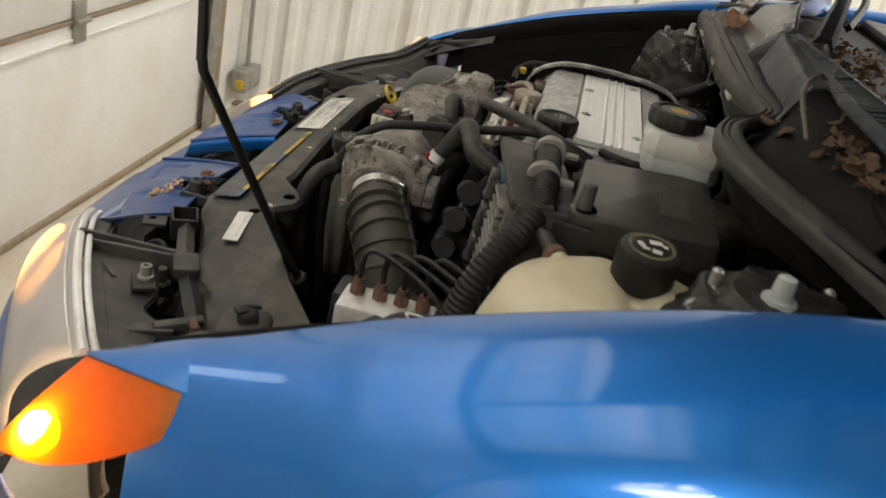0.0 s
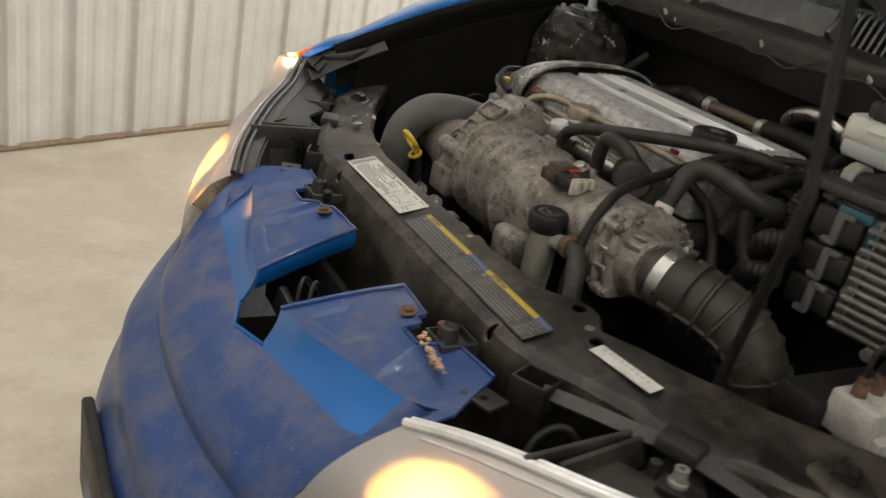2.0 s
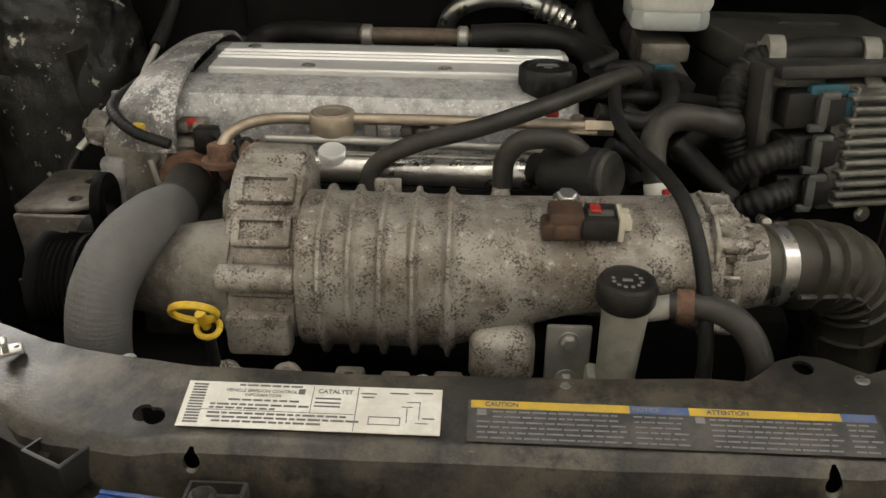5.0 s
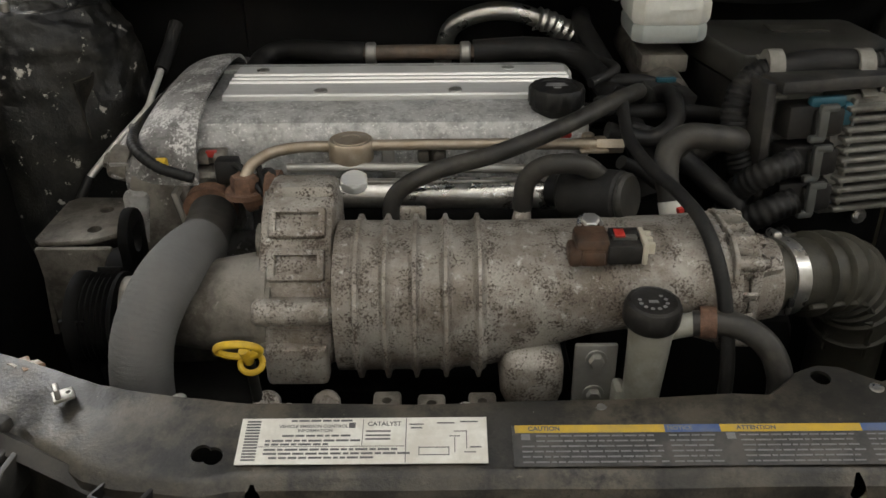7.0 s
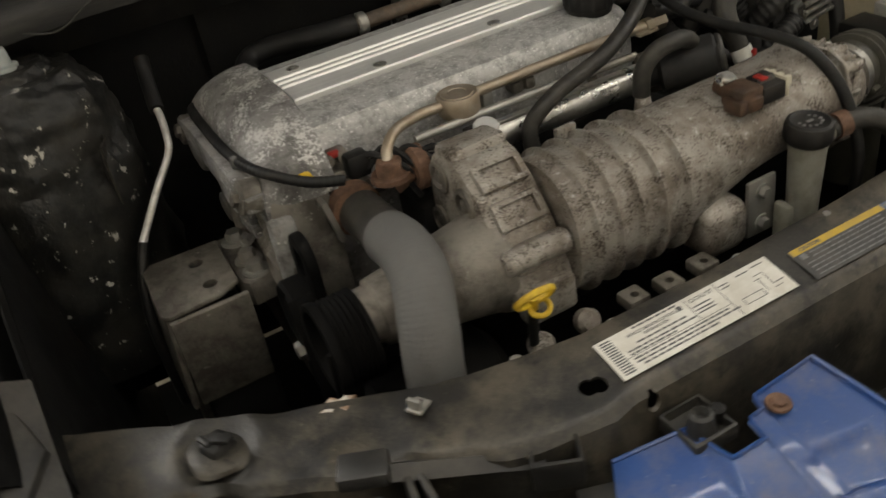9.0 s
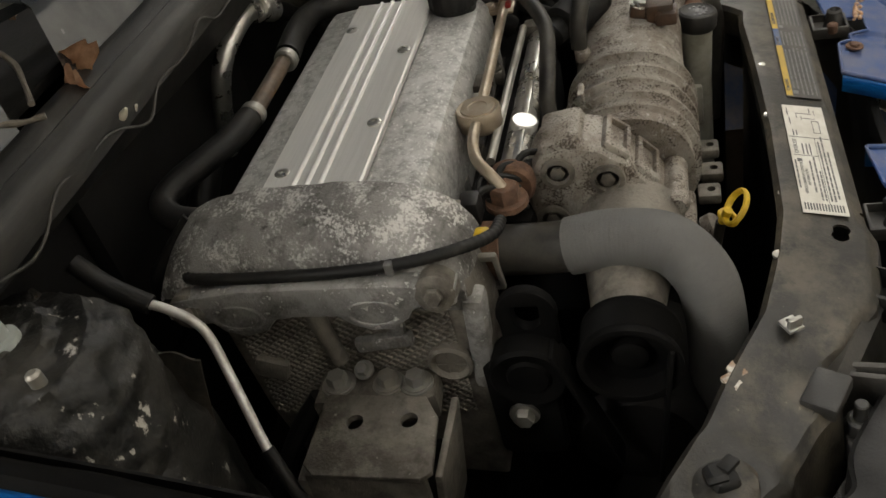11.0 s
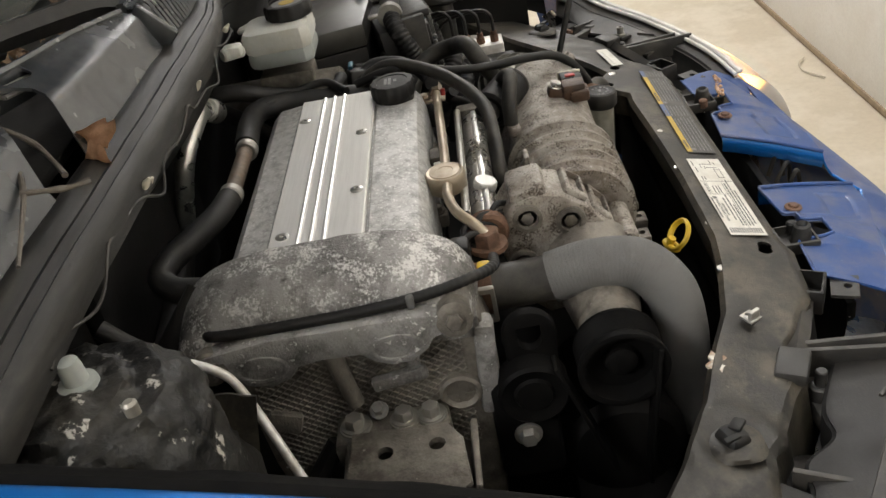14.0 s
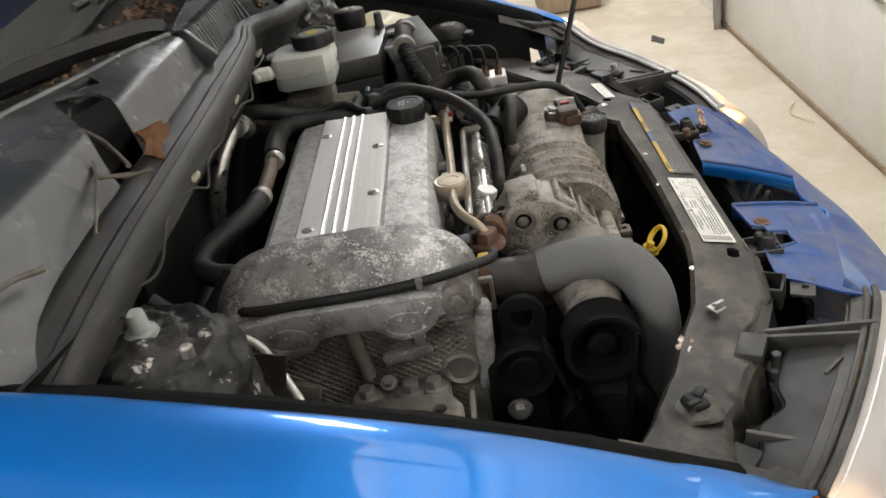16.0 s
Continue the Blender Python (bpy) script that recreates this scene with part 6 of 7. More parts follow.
LOOMS = [([(0.155, 0.42, 0.868), (0.17, 0.40, 0.88), (0.172, 0.37, 0.878), (0.165, 0.345, 0.868), (0.14, 0.33, 0.86), (0.1, 0.325, 0.87)], 0.0085),
         ([(0.09, 0.40, 0.862), (0.14, 0.39, 0.864), (0.19, 0.40, 0.86), (0.24, 0.41, 0.85)], 0.008),
         ([(0.12, 0.45, 0.875), (0.155, 0.44, 0.878), (0.19, 0.46, 0.86), (0.2, 0.5, 0.84)], 0.0075),
         ([(0.175, 0.33, 0.84), (0.2, 0.31, 0.82), (0.22, 0.3, 0.8), (0.21, 0.28, 0.75)], 0.01),
         ([(0.13, 0.36, 0.86), (0.18, 0.35, 0.85), (0.225, 0.375, 0.85), (0.24, 0.39, 0.87)], 0.0055),
         ([(0.1, 0.43, 0.88), (0.13, 0.46, 0.885), (0.12, 0.5, 0.882), (0.09, 0.53, 0.885)], 0.005),
         ([(0.11, 0.30, 0.85), (0.14, 0.31, 0.83), (0.18, 0.29, 0.80), (0.21, 0.27, 0.76)], 0.0065)]
for pts, r in LOOMS:
    hose("wiring_loom", pts, r, RUBBER, "black wiring loom branch at the engine's end", "wiring")
cb = thing("loom_connector", (0.165, 0.42, 0.84), "grey square loom connectors beside the cam cover", "connector")
part("shell", box((0.165, 0.42, 0.866), (0.03, 0.028, 0.03), 0.004, (10, 10, 20)), GREY_PLASTIC, cb)
part("plug", box((0.19, 0.415, 0.868), (0.018, 0.024, 0.02), 0.003, (10, 10, 20)), BLACK, cb)
part("clip", box((0.175, 0.428, 0.884), (0.02, 0.006, 0.005), 0.001), TEAL, cb)
lv = thing("throttle_lever", (0.12, 0.4, 0.84), "grey rounded lever on the loom bracket", "lever")
part("lever", join(box((0.12, 0.385, 0.876), (0.03, 0.02, 0.014), 0.006, (0, -20, 40)), cyl((0.105, 0.375, 0.868), (0.105, 0.375, 0.884), 0.011, seg=18, bev=0.003)), GREY_PLASTIC, lv)

# gearbox space: dark boxes fill in the shade below the hoses
gb = thing("gearbox", (0.25, 0.4, 0.315), "dark fill boxes for the shaded gearbox space below the hoses", "gearbox")
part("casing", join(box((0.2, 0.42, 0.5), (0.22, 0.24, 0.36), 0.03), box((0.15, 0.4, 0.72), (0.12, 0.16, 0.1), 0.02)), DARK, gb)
# ---------- driver's side of the bay ----------
ecm = thing("engine_control_module", (0.32, 0.34, 0.60), "finned engine control module with three black plugs", "control module")
EM = Matrix.Translation((0.326, 0.346, 0.838)) @ Euler((radians(86), 0, radians(11))).to_matrix().to_4x4()


def tilt(bm):
    bm.transform(EM)
    return bm


cse = part("case", tilt(join(box((0.017, 0.0, -0.006), (0.072, 0.118, 0.03), 0.004), box((-0.045, 0.0, -0.02), (0.06, 0.118, 0.016), 0.003))), ECM_METAL, ecm, "grey metal case")
for k in range(11):
    part("fin", tilt(box((0.018, -0.05 + 0.0098 * k, 0.014), (0.058 - 0.008 * (k % 5 == 4), 0.0046, 0.016), 0.0015)), ECM_METAL, cse)
for x in (0.05, -0.002):
    part("side_rail", tilt(box((x, 0, 0.009), (0.004, 0.112, 0.013), 0.0015)), ECM_METAL, cse)
for k, y in enumerate((0.038, 0.0, -0.036)):
    pl = part("plug", tilt(join(box((-0.042, y, 0.004), (0.052, 0.032, 0.026), 0.004), box((-0.03, y, 0.016), (0.03, 0.026, 0.012), 0.004))), BLACK, ecm, "black multi-pin plug")
    part("latch", tilt(join(box((-0.038, y, 0.0225), (0.009, 0.03, 0.006), 0.0015), box((-0.033, y + 0.014, 0.0222), (0.018, 0.007, 0.007), 0.002), box((-0.042, y - 0.014, 0.0222), (0.015, 0.007, 0.007), 0.002))), LATCH, pl, "grey latch")
part("seal_clip", tilt(join(box((-0.03, 0.055, 0.012), (0.036, 0.011, 0.009), 0.003), box((-0.008, 0.042, 0.011), (0.009, 0.022, 0.009), 0.003))), TEAL, ecm, "teal lock clip")
frm = part("bracket", tilt(box((0.0, 0.0, -0.04), (0.17, 0.13, 0.03), 0.003)), GREY_PLASTIC, ecm, "dusty plastic bracket")
for c, s in (((0.005, 0.072, 0.0), (0.17, 0.012, 0.04)), ((0.088, 0.03, -0.01), (0.012, 0.09, 0.05)), ((-0.084, 0.02, -0.01), (0.01, 0.11, 0.04))):
    part("bracket_wall", tilt(box(c, s, 0.003)), GREY_PLASTIC, frm)
for x in (0.035, 0.03):
    part("screw", tilt(bolt((x, 0.06 if x > 0.032 else -0.066, 0.005), (0, 0, 1), 0.0055, 0.005)), CHROME, frm)
part("support_leg", box((0.33, 0.375, 0.70), (0.12, 0.03, 0.28), 0.005), DARK, ecm)

ld = thing("wiring_conduit", (0.33, 0.37, 0.85), "corrugated black conduit held by grey clips on the module", "wiring")
part("conduit", tube([(0.235, 0.335, 0.82), (0.222, 0.345, 0.86), (0.228, 0.36, 0.893), (0.25, 0.368, 0.91), (0.3, 0.37, 0.916), (0.36, 0.375, 0.914), (0.4, 0.375, 0.905)], 0.0115, 16, 10, rib=(0.0055, 0.0015)), RUBBER, ld)
part("tape", tube([(0.262, 0.369, 0.912), (0.3, 0.371, 0.917), (0.335, 0.373, 0.916)], 0.0138, 16), RUBBER, ld)
part("conduit_end", tube([(0.39, 0.377, 0.908), (0.425, 0.365, 0.895), (0.45, 0.345, 0.868), (0.462, 0.33, 0.83), (0.463, 0.32, 0.77), (0.45, 0.32, 0.70)], 0.0118, 18, 12, rib=(0.0055, 0.0015)), RUBBER, ld, "thick corrugated conduit")
for x in (0.257, 0.34):
    part("clip", join(lathe((x - 0.007, 0.37, 0.914), (1, 0, 0), [(0, 0.0142), (0, 0.017), (0.014, 0.017), (0.014, 0.0142)], 20), box((x, 0.35, 0.902), (0.014, 0.028, 0.004), 0.001, (28, 0, 0)), box((x, 0.392, 0.916), (0.012, 0.016, 0.004), 0.001)), CLIP, ld, "grey plastic clip")
for k, (y0, z0) in enumerate(((0.3, 0.85), (0.29, 0.815), (0.285, 0.78))):
    part("branch", tube([(0.268, y0, z0), (0.24, y0 - 0.005, z0 - 0.01), (0.222, y0 + 0.01, z0 - 0.035), (0.215, y0 + 0.03, z0 - 0.09)], 0.0115, 14, 8, rib=(0.006, 0.0012)), RUBBER, ld)

bc = thing("battery_cover", (0.32, 0.47, 0.60), "dusty black plastic fuse box lid with a jump stud", "fuse box")
QC = [(0.243, 0.408), (0.398, 0.4), (0.412, 0.41), (0.396, 0.53), (0.386, 0.54), (0.225, 0.543), (0.213, 0.535)]
lid = part("lid", prism(QC, 0.882, 0.915, 0.005), LID, bc, "dusty flat lid")
part("box_body", prism([(x * 0.98 + 0.006, y * 0.98 + 0.01) for x, y in QC], 0.62, 0.882, 0.004), BLACK, bc)
part("recess", prism([(0.366, 0.391), (0.414, 0.389), (0.416, 0.425), (0.37, 0.43)], 0.87, 0.9075, 0.003), BLACK, lid)
part("jump_stud", join(cyl((0.388, 0.413, 0.907), (0.388, 0.413, 0.94), 0.0075, 0.0065, seg=16, bev=0.002), lathe((0.388, 0.413, 0.91), (0, 0, 1), [(0, 0.014), (0.005, 0.013), (0.005, 0.008)], 20)), LATCH, lid, "pale stud cap")
part("moulding", join(box((0.325, 0.5, 0.9158), (0.06, 0.03, 0.0012), 0), box((0.325, 0.5, 0.9164), (0.052, 0.023, 0.0012), 0)), LID, lid)

br = thing("brake_fluid_reservoir", (0.19, 0.5, 0.82), "milky brake fluid reservoir with a round black cap", "reservoir")
lw = [(0.193 + (x - 0.193) * 0.88, 0.495 + (y - 0.495) * 0.88) for x, y in [(0.147, 0.462), (0.158, 0.45), (0.222, 0.45), (0.235, 0.462), (0.235, 0.532), (0.222, 0.545), (0.158, 0.545), (0.147, 0.532)]]
part("lower_tank", prism(lw, 0.908, 0.93, 0.006), FLUID, br, "tank below the fluid line")
part("upper_tank", prism([(0.19 + (x - 0.19) * 1.04, 0.497 + (y - 0.497) * 1.04) for x, y in lw], 0.926, 0.957, 0.008), MILKY, br)
part("neck", lathe((0.2, 0.48, 0.945), (0, 0, 1), [(0, 0.03), (0.012, 0.026), (0.02, 0.026)], 28), MILKY, br)
cpb = part("cap", lathe((0.2, 0.48, 0.958), (0, 0, 1), [(0, 0.029), (0.002, 0.031), (0.015, 0.031), (0.018, 0.029), (0.0185, 0.023), (0.016, 0.0225), (0.016, 0.004)], 48, (12, 0.06)), BLACK, br, "black ribbed cap")
part("cap_label", lathe((0.2, 0.48, 0.9742), (0, 0, 1), [(0, 0.0195), (0.0006, 0.0195)], 28), INK_LIGHT, cpb, "worn printed disc")
part("cap_mark", lathe((0.2, 0.48, 0.9750), (0, 0, 1), [(0, 0.01), (0.0005, 0.01)], 24), LABEL_YELLOW, cpb, "yellow printed mark")
part("ear", join(box((0.142, 0.55, 0.945), (0.022, 0.024, 0.014), 0.004), cyl((0.152, 0.54, 0.94), (0.132, 0.562, 0.944), 0.008, seg=16, bev=0.002)), MILKY, br)
part("side_tab", box((0.245, 0.55, 0.94), (0.035, 0.02, 0.006), 0.002), MILKY, br)
part("master_cylinder", join(cyl((0.19, 0.43, 0.86), (0.19, 0.66, 0.865), 0.022, seg=24, bev=0.004), box((0.19, 0.5, 0.885), (0.05, 0.07, 0.02), 0.004)), CAST_DARK, br)
br.location += V((-0.006, 0.011, 0))
hose("brake_pipe", [(0.115, 0.62, 0.9), (0.11, 0.57, 0.9), (0.12, 0.53, 0.885), (0.13, 0.49, 0.87), (0.15, 0.45, 0.84)], 0.011, RUBBER, "dark hose beside the brake reservoir")

tk = thing("coolant_tank", (0.5, 0.44, 0.62), "yellowed coolant tank with a large black cap", "coolant tank")


def tank(u, v):
    t = 2 * math.pi * u
    r = lerp((0, 0.2, 0.45, 0.7, 0.85, 1), (0.0, 0.055, 0.085, 0.097, 0.1, 0.095), v)
    z = lerp((0, 0.2, 0.45, 0.7, 0.85, 1), (0.905, 0.902, 0.885, 0.845, 0.80, 0.66), v)
    wv = 1 - 0.11 * math.exp(-(math.sin(t + 0.1) / 0.16) ** 2) - 0.02 * math.cos(3 * t)
    return (0.505 + 1.0 * r * wv * math.cos(t), 0.462 + 1.2 * r * wv * math.sin(t), z - 0.013 * math.exp(-((math.sin(t) * r - 0.004) / 0.014) ** 2) * (1 - v) ** 0.5)


part("tank", sheet(tank, 56, 30, 0.0), CREAM, tk, "yellowed translucent tank", 60)
part("seam", tube([V(tank(u, 0.88)) * 1.0 for u in np.linspace(0, 1, 40)], 0.003, 6, 1), CREAM, tk)
bcap = part("cap", lathe((0.472, 0.469, 0.896), (0.1, 0, 1), [(0, 0.023), (0.005, 0.0262), (0.03, 0.027), (0.034, 0.0258), (0.0362, 0.0215), (0.0362, 0.004)], 56, (28, 0.03)), BLACK, tk, "large black pressure cap")
part("cap_label", lathe((0.4757, 0.469, 0.9319), (0.1, 0, 1), [(0, 0.0165), (0.0006, 0.0168), (0.0008, 0.0192), (0, 0.0196)], 48), LABEL_OLIVE, bcap, "worn yellow printed ring")
part("cap_print", join(*[box((0.476 + dx, 0.469 + dy, 0.9326 - dx * 0.1), (w, h, 0.0006), 0, (0, 5.7, a)) for dx, dy, w, h, a in ((-0.007, 0.003, 0.006, 0.011, 10), (0.0, -0.009, 0.007, 0.005, 30), (0.007, 0.004, 0.006, 0.008, -8), (0.005, -0.005, 0.003, 0.006, 5), (-0.004, 0.011, 0.004, 0.004, 0))]), LABEL, bcap)
th = thing("tank_hose", (0.43, 0.4, 0.8), "thin grey hose with a rusty clamp on the coolant tank", "hose")
part("hose", tube([(0.408, 0.372, 0.87), (0.418, 0.377, 0.89), (0.43, 0.385, 0.895), (0.445, 0.395, 0.89), (0.458, 0.405, 0.885)], 0.0075, 12), RUBBER_GREY, th)
part("spout", cyl((0.448, 0.397, 0.888), (0.475, 0.415, 0.885), 0.0095, seg=14, bev=0.002), CREAM, th)
part("clamp", lathe((0.446, 0.395, 0.889), (0.8, 0.55, -0.1), [(0, 0.0085), (0, 0.0105), (0.008, 0.0105), (0.008, 0.0085)], 20), RUST, th)
part("lower_hose", tube([(0.42, 0.40, 0.86), (0.40, 0.36, 0.82), (0.385, 0.33, 0.76), (0.38, 0.32, 0.68)], 0.009, 12), RUBBER, th)

wc = thing("washer_fluid_cap", (0.565, 0.305, 0.70), "black washer fluid cap with a white windscreen symbol", "washer cap")
part("filler", cyl((0.568, 0.305, 0.66), (0.566, 0.307, 0.835), 0.02, seg=20), GREY_PLASTIC, wc)
wcap = part("cap", join(lathe((0.566, 0.308, 0.826), (0.05, -0.05, 1), [(0, 0.032), (0.004, 0.036), (0.014, 0.0355), (0.022, 0.03), (0.026, 0.018), (0.027, 0.003)], 36), box((0.552, 0.277, 0.833), (0.022, 0.03, 0.01), 0.004, (0, 0, -25))), BLACK, wc, "domed black cap")
ws = bmesh.new()
sym = []
for a0, a1, r0, r1 in ((0.5, 2.64, 0.0165, 0.0145), (0.5, 2.64, 0.0075, 0.006)):
    pts = [(r0 * math.cos(a), r0 * math.sin(a)) for a in np.linspace(a0, a1, 9)] + [(r1 * math.cos(a), r1 * math.sin(a)) for a in np.linspace(a1, a0, 9)]
    sym.append(prism(pts, 0, 0.0012, 0))
for a in (0.5, 2.64):
    sym.append(box((0.0113 * math.cos(a), 0.0113 * math.sin(a), 0.0006), (0.011, 0.0016, 0.0012), 0, (0, 0, math.degrees(a))))
sym.append(box((0.0, 0.009, 0.0006), (0.02, 0.0014, 0.0012), 0, (0, 0, 35)))
for k in range(5):
    sym.append(box((-0.012 + 0.006 * k, -0.004 - 0.003 * (k % 2), 0.0006), (0.0022, 0.004, 0.0012), 0, (0, 0, 15 * (k - 2))))
sb = join(*sym)
sb.transform(Matrix.Translation((0.566, 0.303, 0.8525)) @ Euler((radians(4), radians(3), radians(60))).to_matrix().to_4x4())
part("symbol", sb, LABEL, wcap, "white printed washer symbol")

ab = thing("brake_pressure_unit", (0.43, 0.265, 0.60), "pale aluminium brake pressure unit with rusty pipe nuts", "brake unit")
part("valve_block", join(box((0.437, 0.262, 0.77), (0.046, 0.09, 0.038), 0.003), box((0.448, 0.262, 0.752), (0.044, 0.08, 0.03), 0.003)), ALU_WHITE, ab, "pale machined block")
part("motor", join(cyl((0.463, 0.262, 0.735), (0.52, 0.268, 0.742), 0.036, seg=32, bev=0.006), cyl((0.518, 0.268, 0.742), (0.526, 0.269, 0.743), 0.026, seg=28, bev=0.003)), GALV, ab, "round motor housing")
part("controller", box((0.395, 0.262, 0.74), (0.045, 0.12, 0.07), 0.006), BLACK, ab, "black controller box")
part("mounting", box((0.44, 0.262, 0.65), (0.1, 0.11, 0.12), 0.008), DARK, ab)
for k, y in enumerate((0.23, 0.252, 0.273, 0.294)):
    nt_ = part("pipe_nut", join(bolt((0.43, y, 0.789), (0, 0, 1), 0.0075, 0.01, False), cyl((0.43, y, 0.797), (0.43, y, 0.806), 0.005, seg=12)), RUST, ab, "rusty pipe nut")
    part("brake_pipe", tube([(0.43, y, 0.80), (0.43, y, 0.822 + 0.003 * k), (0.431, y + 0.003, 0.833 + 0.003 * k), (0.436, y + 0.014, 0.839 + 0.003 * k), (0.446, y + 0.04, 0.836 + 0.002 * k), (0.458, y + 0.07, 0.826 + 0.002 * k), (0.463, y + 0.085, 0.812), (0.464, y + 0.09, 0.79)], 0.0028, 8, 6), BLACK, nt_)
hose("washer_tube", [(0.50, 0.32, 0.77), (0.53, 0.325, 0.765), (0.56, 0.32, 0.74), (0.575, 0.31, 0.70)], 0.004, GREY_PLASTIC, "thin grey washer tube", "tube")

sl = thing("steering_bracket", (0.53, 0.43, 0.80), "grimy clamp and cable beside the strut tower", "bracket")
part("clamp", join(tube([(0.53, 0.50, 0.90), (0.55, 0.49, 0.905), (0.57, 0.485, 0.89), (0.58, 0.48, 0.85)], 0.009, 12), box((0.54, 0.505, 0.9), (0.03, 0.03, 0.02), 0.006)), GREY_PLASTIC, sl)
# Added dark block in place of the shade beside the tower.
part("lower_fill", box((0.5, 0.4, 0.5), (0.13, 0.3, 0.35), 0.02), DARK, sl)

# ---------- labels on the radiator support ----------
def on_top(x0, x1, y0, y1, z, lift, tip=-12.5):
    """Local frame of a sticker: x along the car's width, y rearward, sloping down to the front."""
    return Matrix.Translation(((x0 + x1) / 2, (y0 + y1) / 2, z + lift)) @ Euler((radians(-tip), 0, 0)).to_matrix().to_4x4()


def rect(m, x, y, w, h, t=0.0003):
    b = box((x, y, t / 2), (w, h, t), 0)
    b.transform(m)
    return b


random.seed(21)
lab = thing("emission_label", (-0.105, 0.03, 0.762), "white printed emission control sticker on the radiator support", "label")
LM = on_top(-0.189, -0.021, 0.011, 0.048, 0.7646, 0.0)
part("sheet", rect(LM, 0, 0, 0.168, 0.0375, 0.0006), LABEL, lab)
tl = LM @ Matrix.Translation((0, 0, 0.0005))
for text, size, x, y in (("VEHICLE EMISSION CONTROL", 0.0035, -0.058, 0.0118), ("INFORMATION", 0.0035, -0.045, 0.0082), ("CATALYST", 0.0048, 0.0025, 0.0135)):
    part("print", letters(text, size, tl @ Matrix.Translation((x, y, 0))), INK, lab, "printed heading")
bars = []
for k in range(14):
    bars.append(rect(tl, -0.0805 + 0.005, 0.016 - 0.0024 * k, 0.0095, 0.0013))
for y, xs in ((0.0165, (-0.05, -0.012)), (0.004, (-0.055, -0.01)), (0.0, (-0.066, -0.006)), (-0.003, (-0.066, -0.022)), (-0.0072, (-0.066, 0.024)), (-0.0105, (-0.066, 0.026)), (-0.0138, (-0.062, 0.006))):
    x = xs[0]
    while x < xs[1]:
        w = random.uniform(0.003, 0.009)
        bars.append(rect(tl, x + w / 2, y, w, 0.0015))
        x += w + 0.0012
for y in (0.0075, 0.004, 0.001):
    bars.append(rect(tl, 0.010, y, 0.017, 0.0012))
bars += [rect(tl, -0.008, 0.0125, 0.0045, 0.0045), rect(tl, 0.029, 0, 0.0006, 0.036), rect(tl, -0.022, -0.0048, 0.1, 0.0004), rect(tl, -0.0005, 0.006, 0.0005, 0.022)]
tagged(part("small_print", join(*bars), INK, lab, "small print as bars"), kind="stuff")
dg = [rect(tl, x, y, w, h) for x, y, w, h in ((0.048, -0.006, 0.02, 0.0006), (0.048, -0.012, 0.02, 0.0006), (0.058, -0.009, 0.0006, 0.007), (0.038, -0.009, 0.0006, 0.007), (0.062, -0.004, 0.0006, 0.012), (0.07, 0.0, 0.0006, 0.014), (0.066, 0.007, 0.009, 0.0006),
                                              (0.062, 0.003, 0.007, 0.0006), (0.072, -0.01, 0.008, 0.0006), (0.036, 0.013, 0.01, 0.001), (0.036, 0.01, 0.008, 0.001), (0.056, 0.014, 0.012, 0.001), (0.072, 0.015, 0.012, 0.001), (0.076, -0.006, 0.008, 0.001))]
part("diagram", join(*dg), INK, lab, "line drawing of the hose layout")

wl = thing("warning_label", (0.1, 0.03, 0.762), "scuffed dark caution sticker with yellow and blue bands", "label")
WM = on_top(0.002, 0.262, 0.008, 0.041, 0.7632, 0.0)
part("sheet", rect(WM, -0.005, 0, 0.262, 0.033, 0.0005), LABEL_DARK, wl)
wt = WM @ Matrix.Translation((0, 0, 0.0005))
for nm, x0, x1, mt in (("yellow_band", -0.134, -0.032, LABEL_YELLOW), ("blue_band", -0.032, 0.006, LABEL_BLUE), ("yellow_band", 0.006, 0.102, LABEL_YELLOW), ("blue_band", 0.102, 0.124, LABEL_BLUE)):
    part(nm, rect(wt, (x0 + x1) / 2, 0.0135, x1 - x0, 0.0062), mt, wl)
wu = WM @ Matrix.Translation((0, 0, 0.0009))
for text, x in (("CAUTION", -0.125), ("ATTENTION", 0.017)):
    part("print", letters(text, 0.0048, wu @ Matrix.Translation((x, 0.0135, 0))), INK, wl, "printed word")
part("print", letters("NOTICE", 0.0046, wu @ Matrix.Translation((-0.03, 0.0135, 0))), INK_LIGHT, wl, "printed word")
bars = [rect(wt, -0.127, 0.007, 0.006, 0.005), rect(wt, 0.012, 0.007, 0.006, 0.005)]
for x0, x1 in ((-0.12, -0.036), (-0.03, 0.002), (0.018, 0.098), (0.104, 0.122)):
    for k in range(6):
        x = x0 if k < 2 or x0 > -0.1 else x0 - 0.01
        while x < x1 - 0.004:
            w = random.uniform(0.003, 0.011)
            bars.append(rect(wt, x + w / 2, 0.0078 - 0.0042 * k, min(w, x1 - x), 0.0011))
            x += w + 0.0014
tagged(part("small_print", join(*bars), INK_LIGHT, wl, "small print as bars"), kind="stuff")

vin = thing("number_label", (0.33, 0.07, 0.765), "narrow white sticker with faint print", "label")
VM = Matrix.Translation((0.327, 0.069, 0.7672)) @ Euler((radians(6), 0, radians(9))).to_matrix().to_4x4()
part("sheet", rect(VM, 0, 0, 0.072, 0.0165, 0.0006), LABEL, vin)
part("faint_print", join(*[rect(VM @ Matrix.Translation((0, 0, 0.0005)), -0.028 + 0.0065 * k, 0.003, 0.004, 0.0028) for k in range(9)]), INK_FAINT, vin, "faint printed marks as bars")

# ---------- small fittings on the support ----------
def fitting(name, bms, mat, label, cat):
    return solo(name, join(*bms), mat, label, cat)


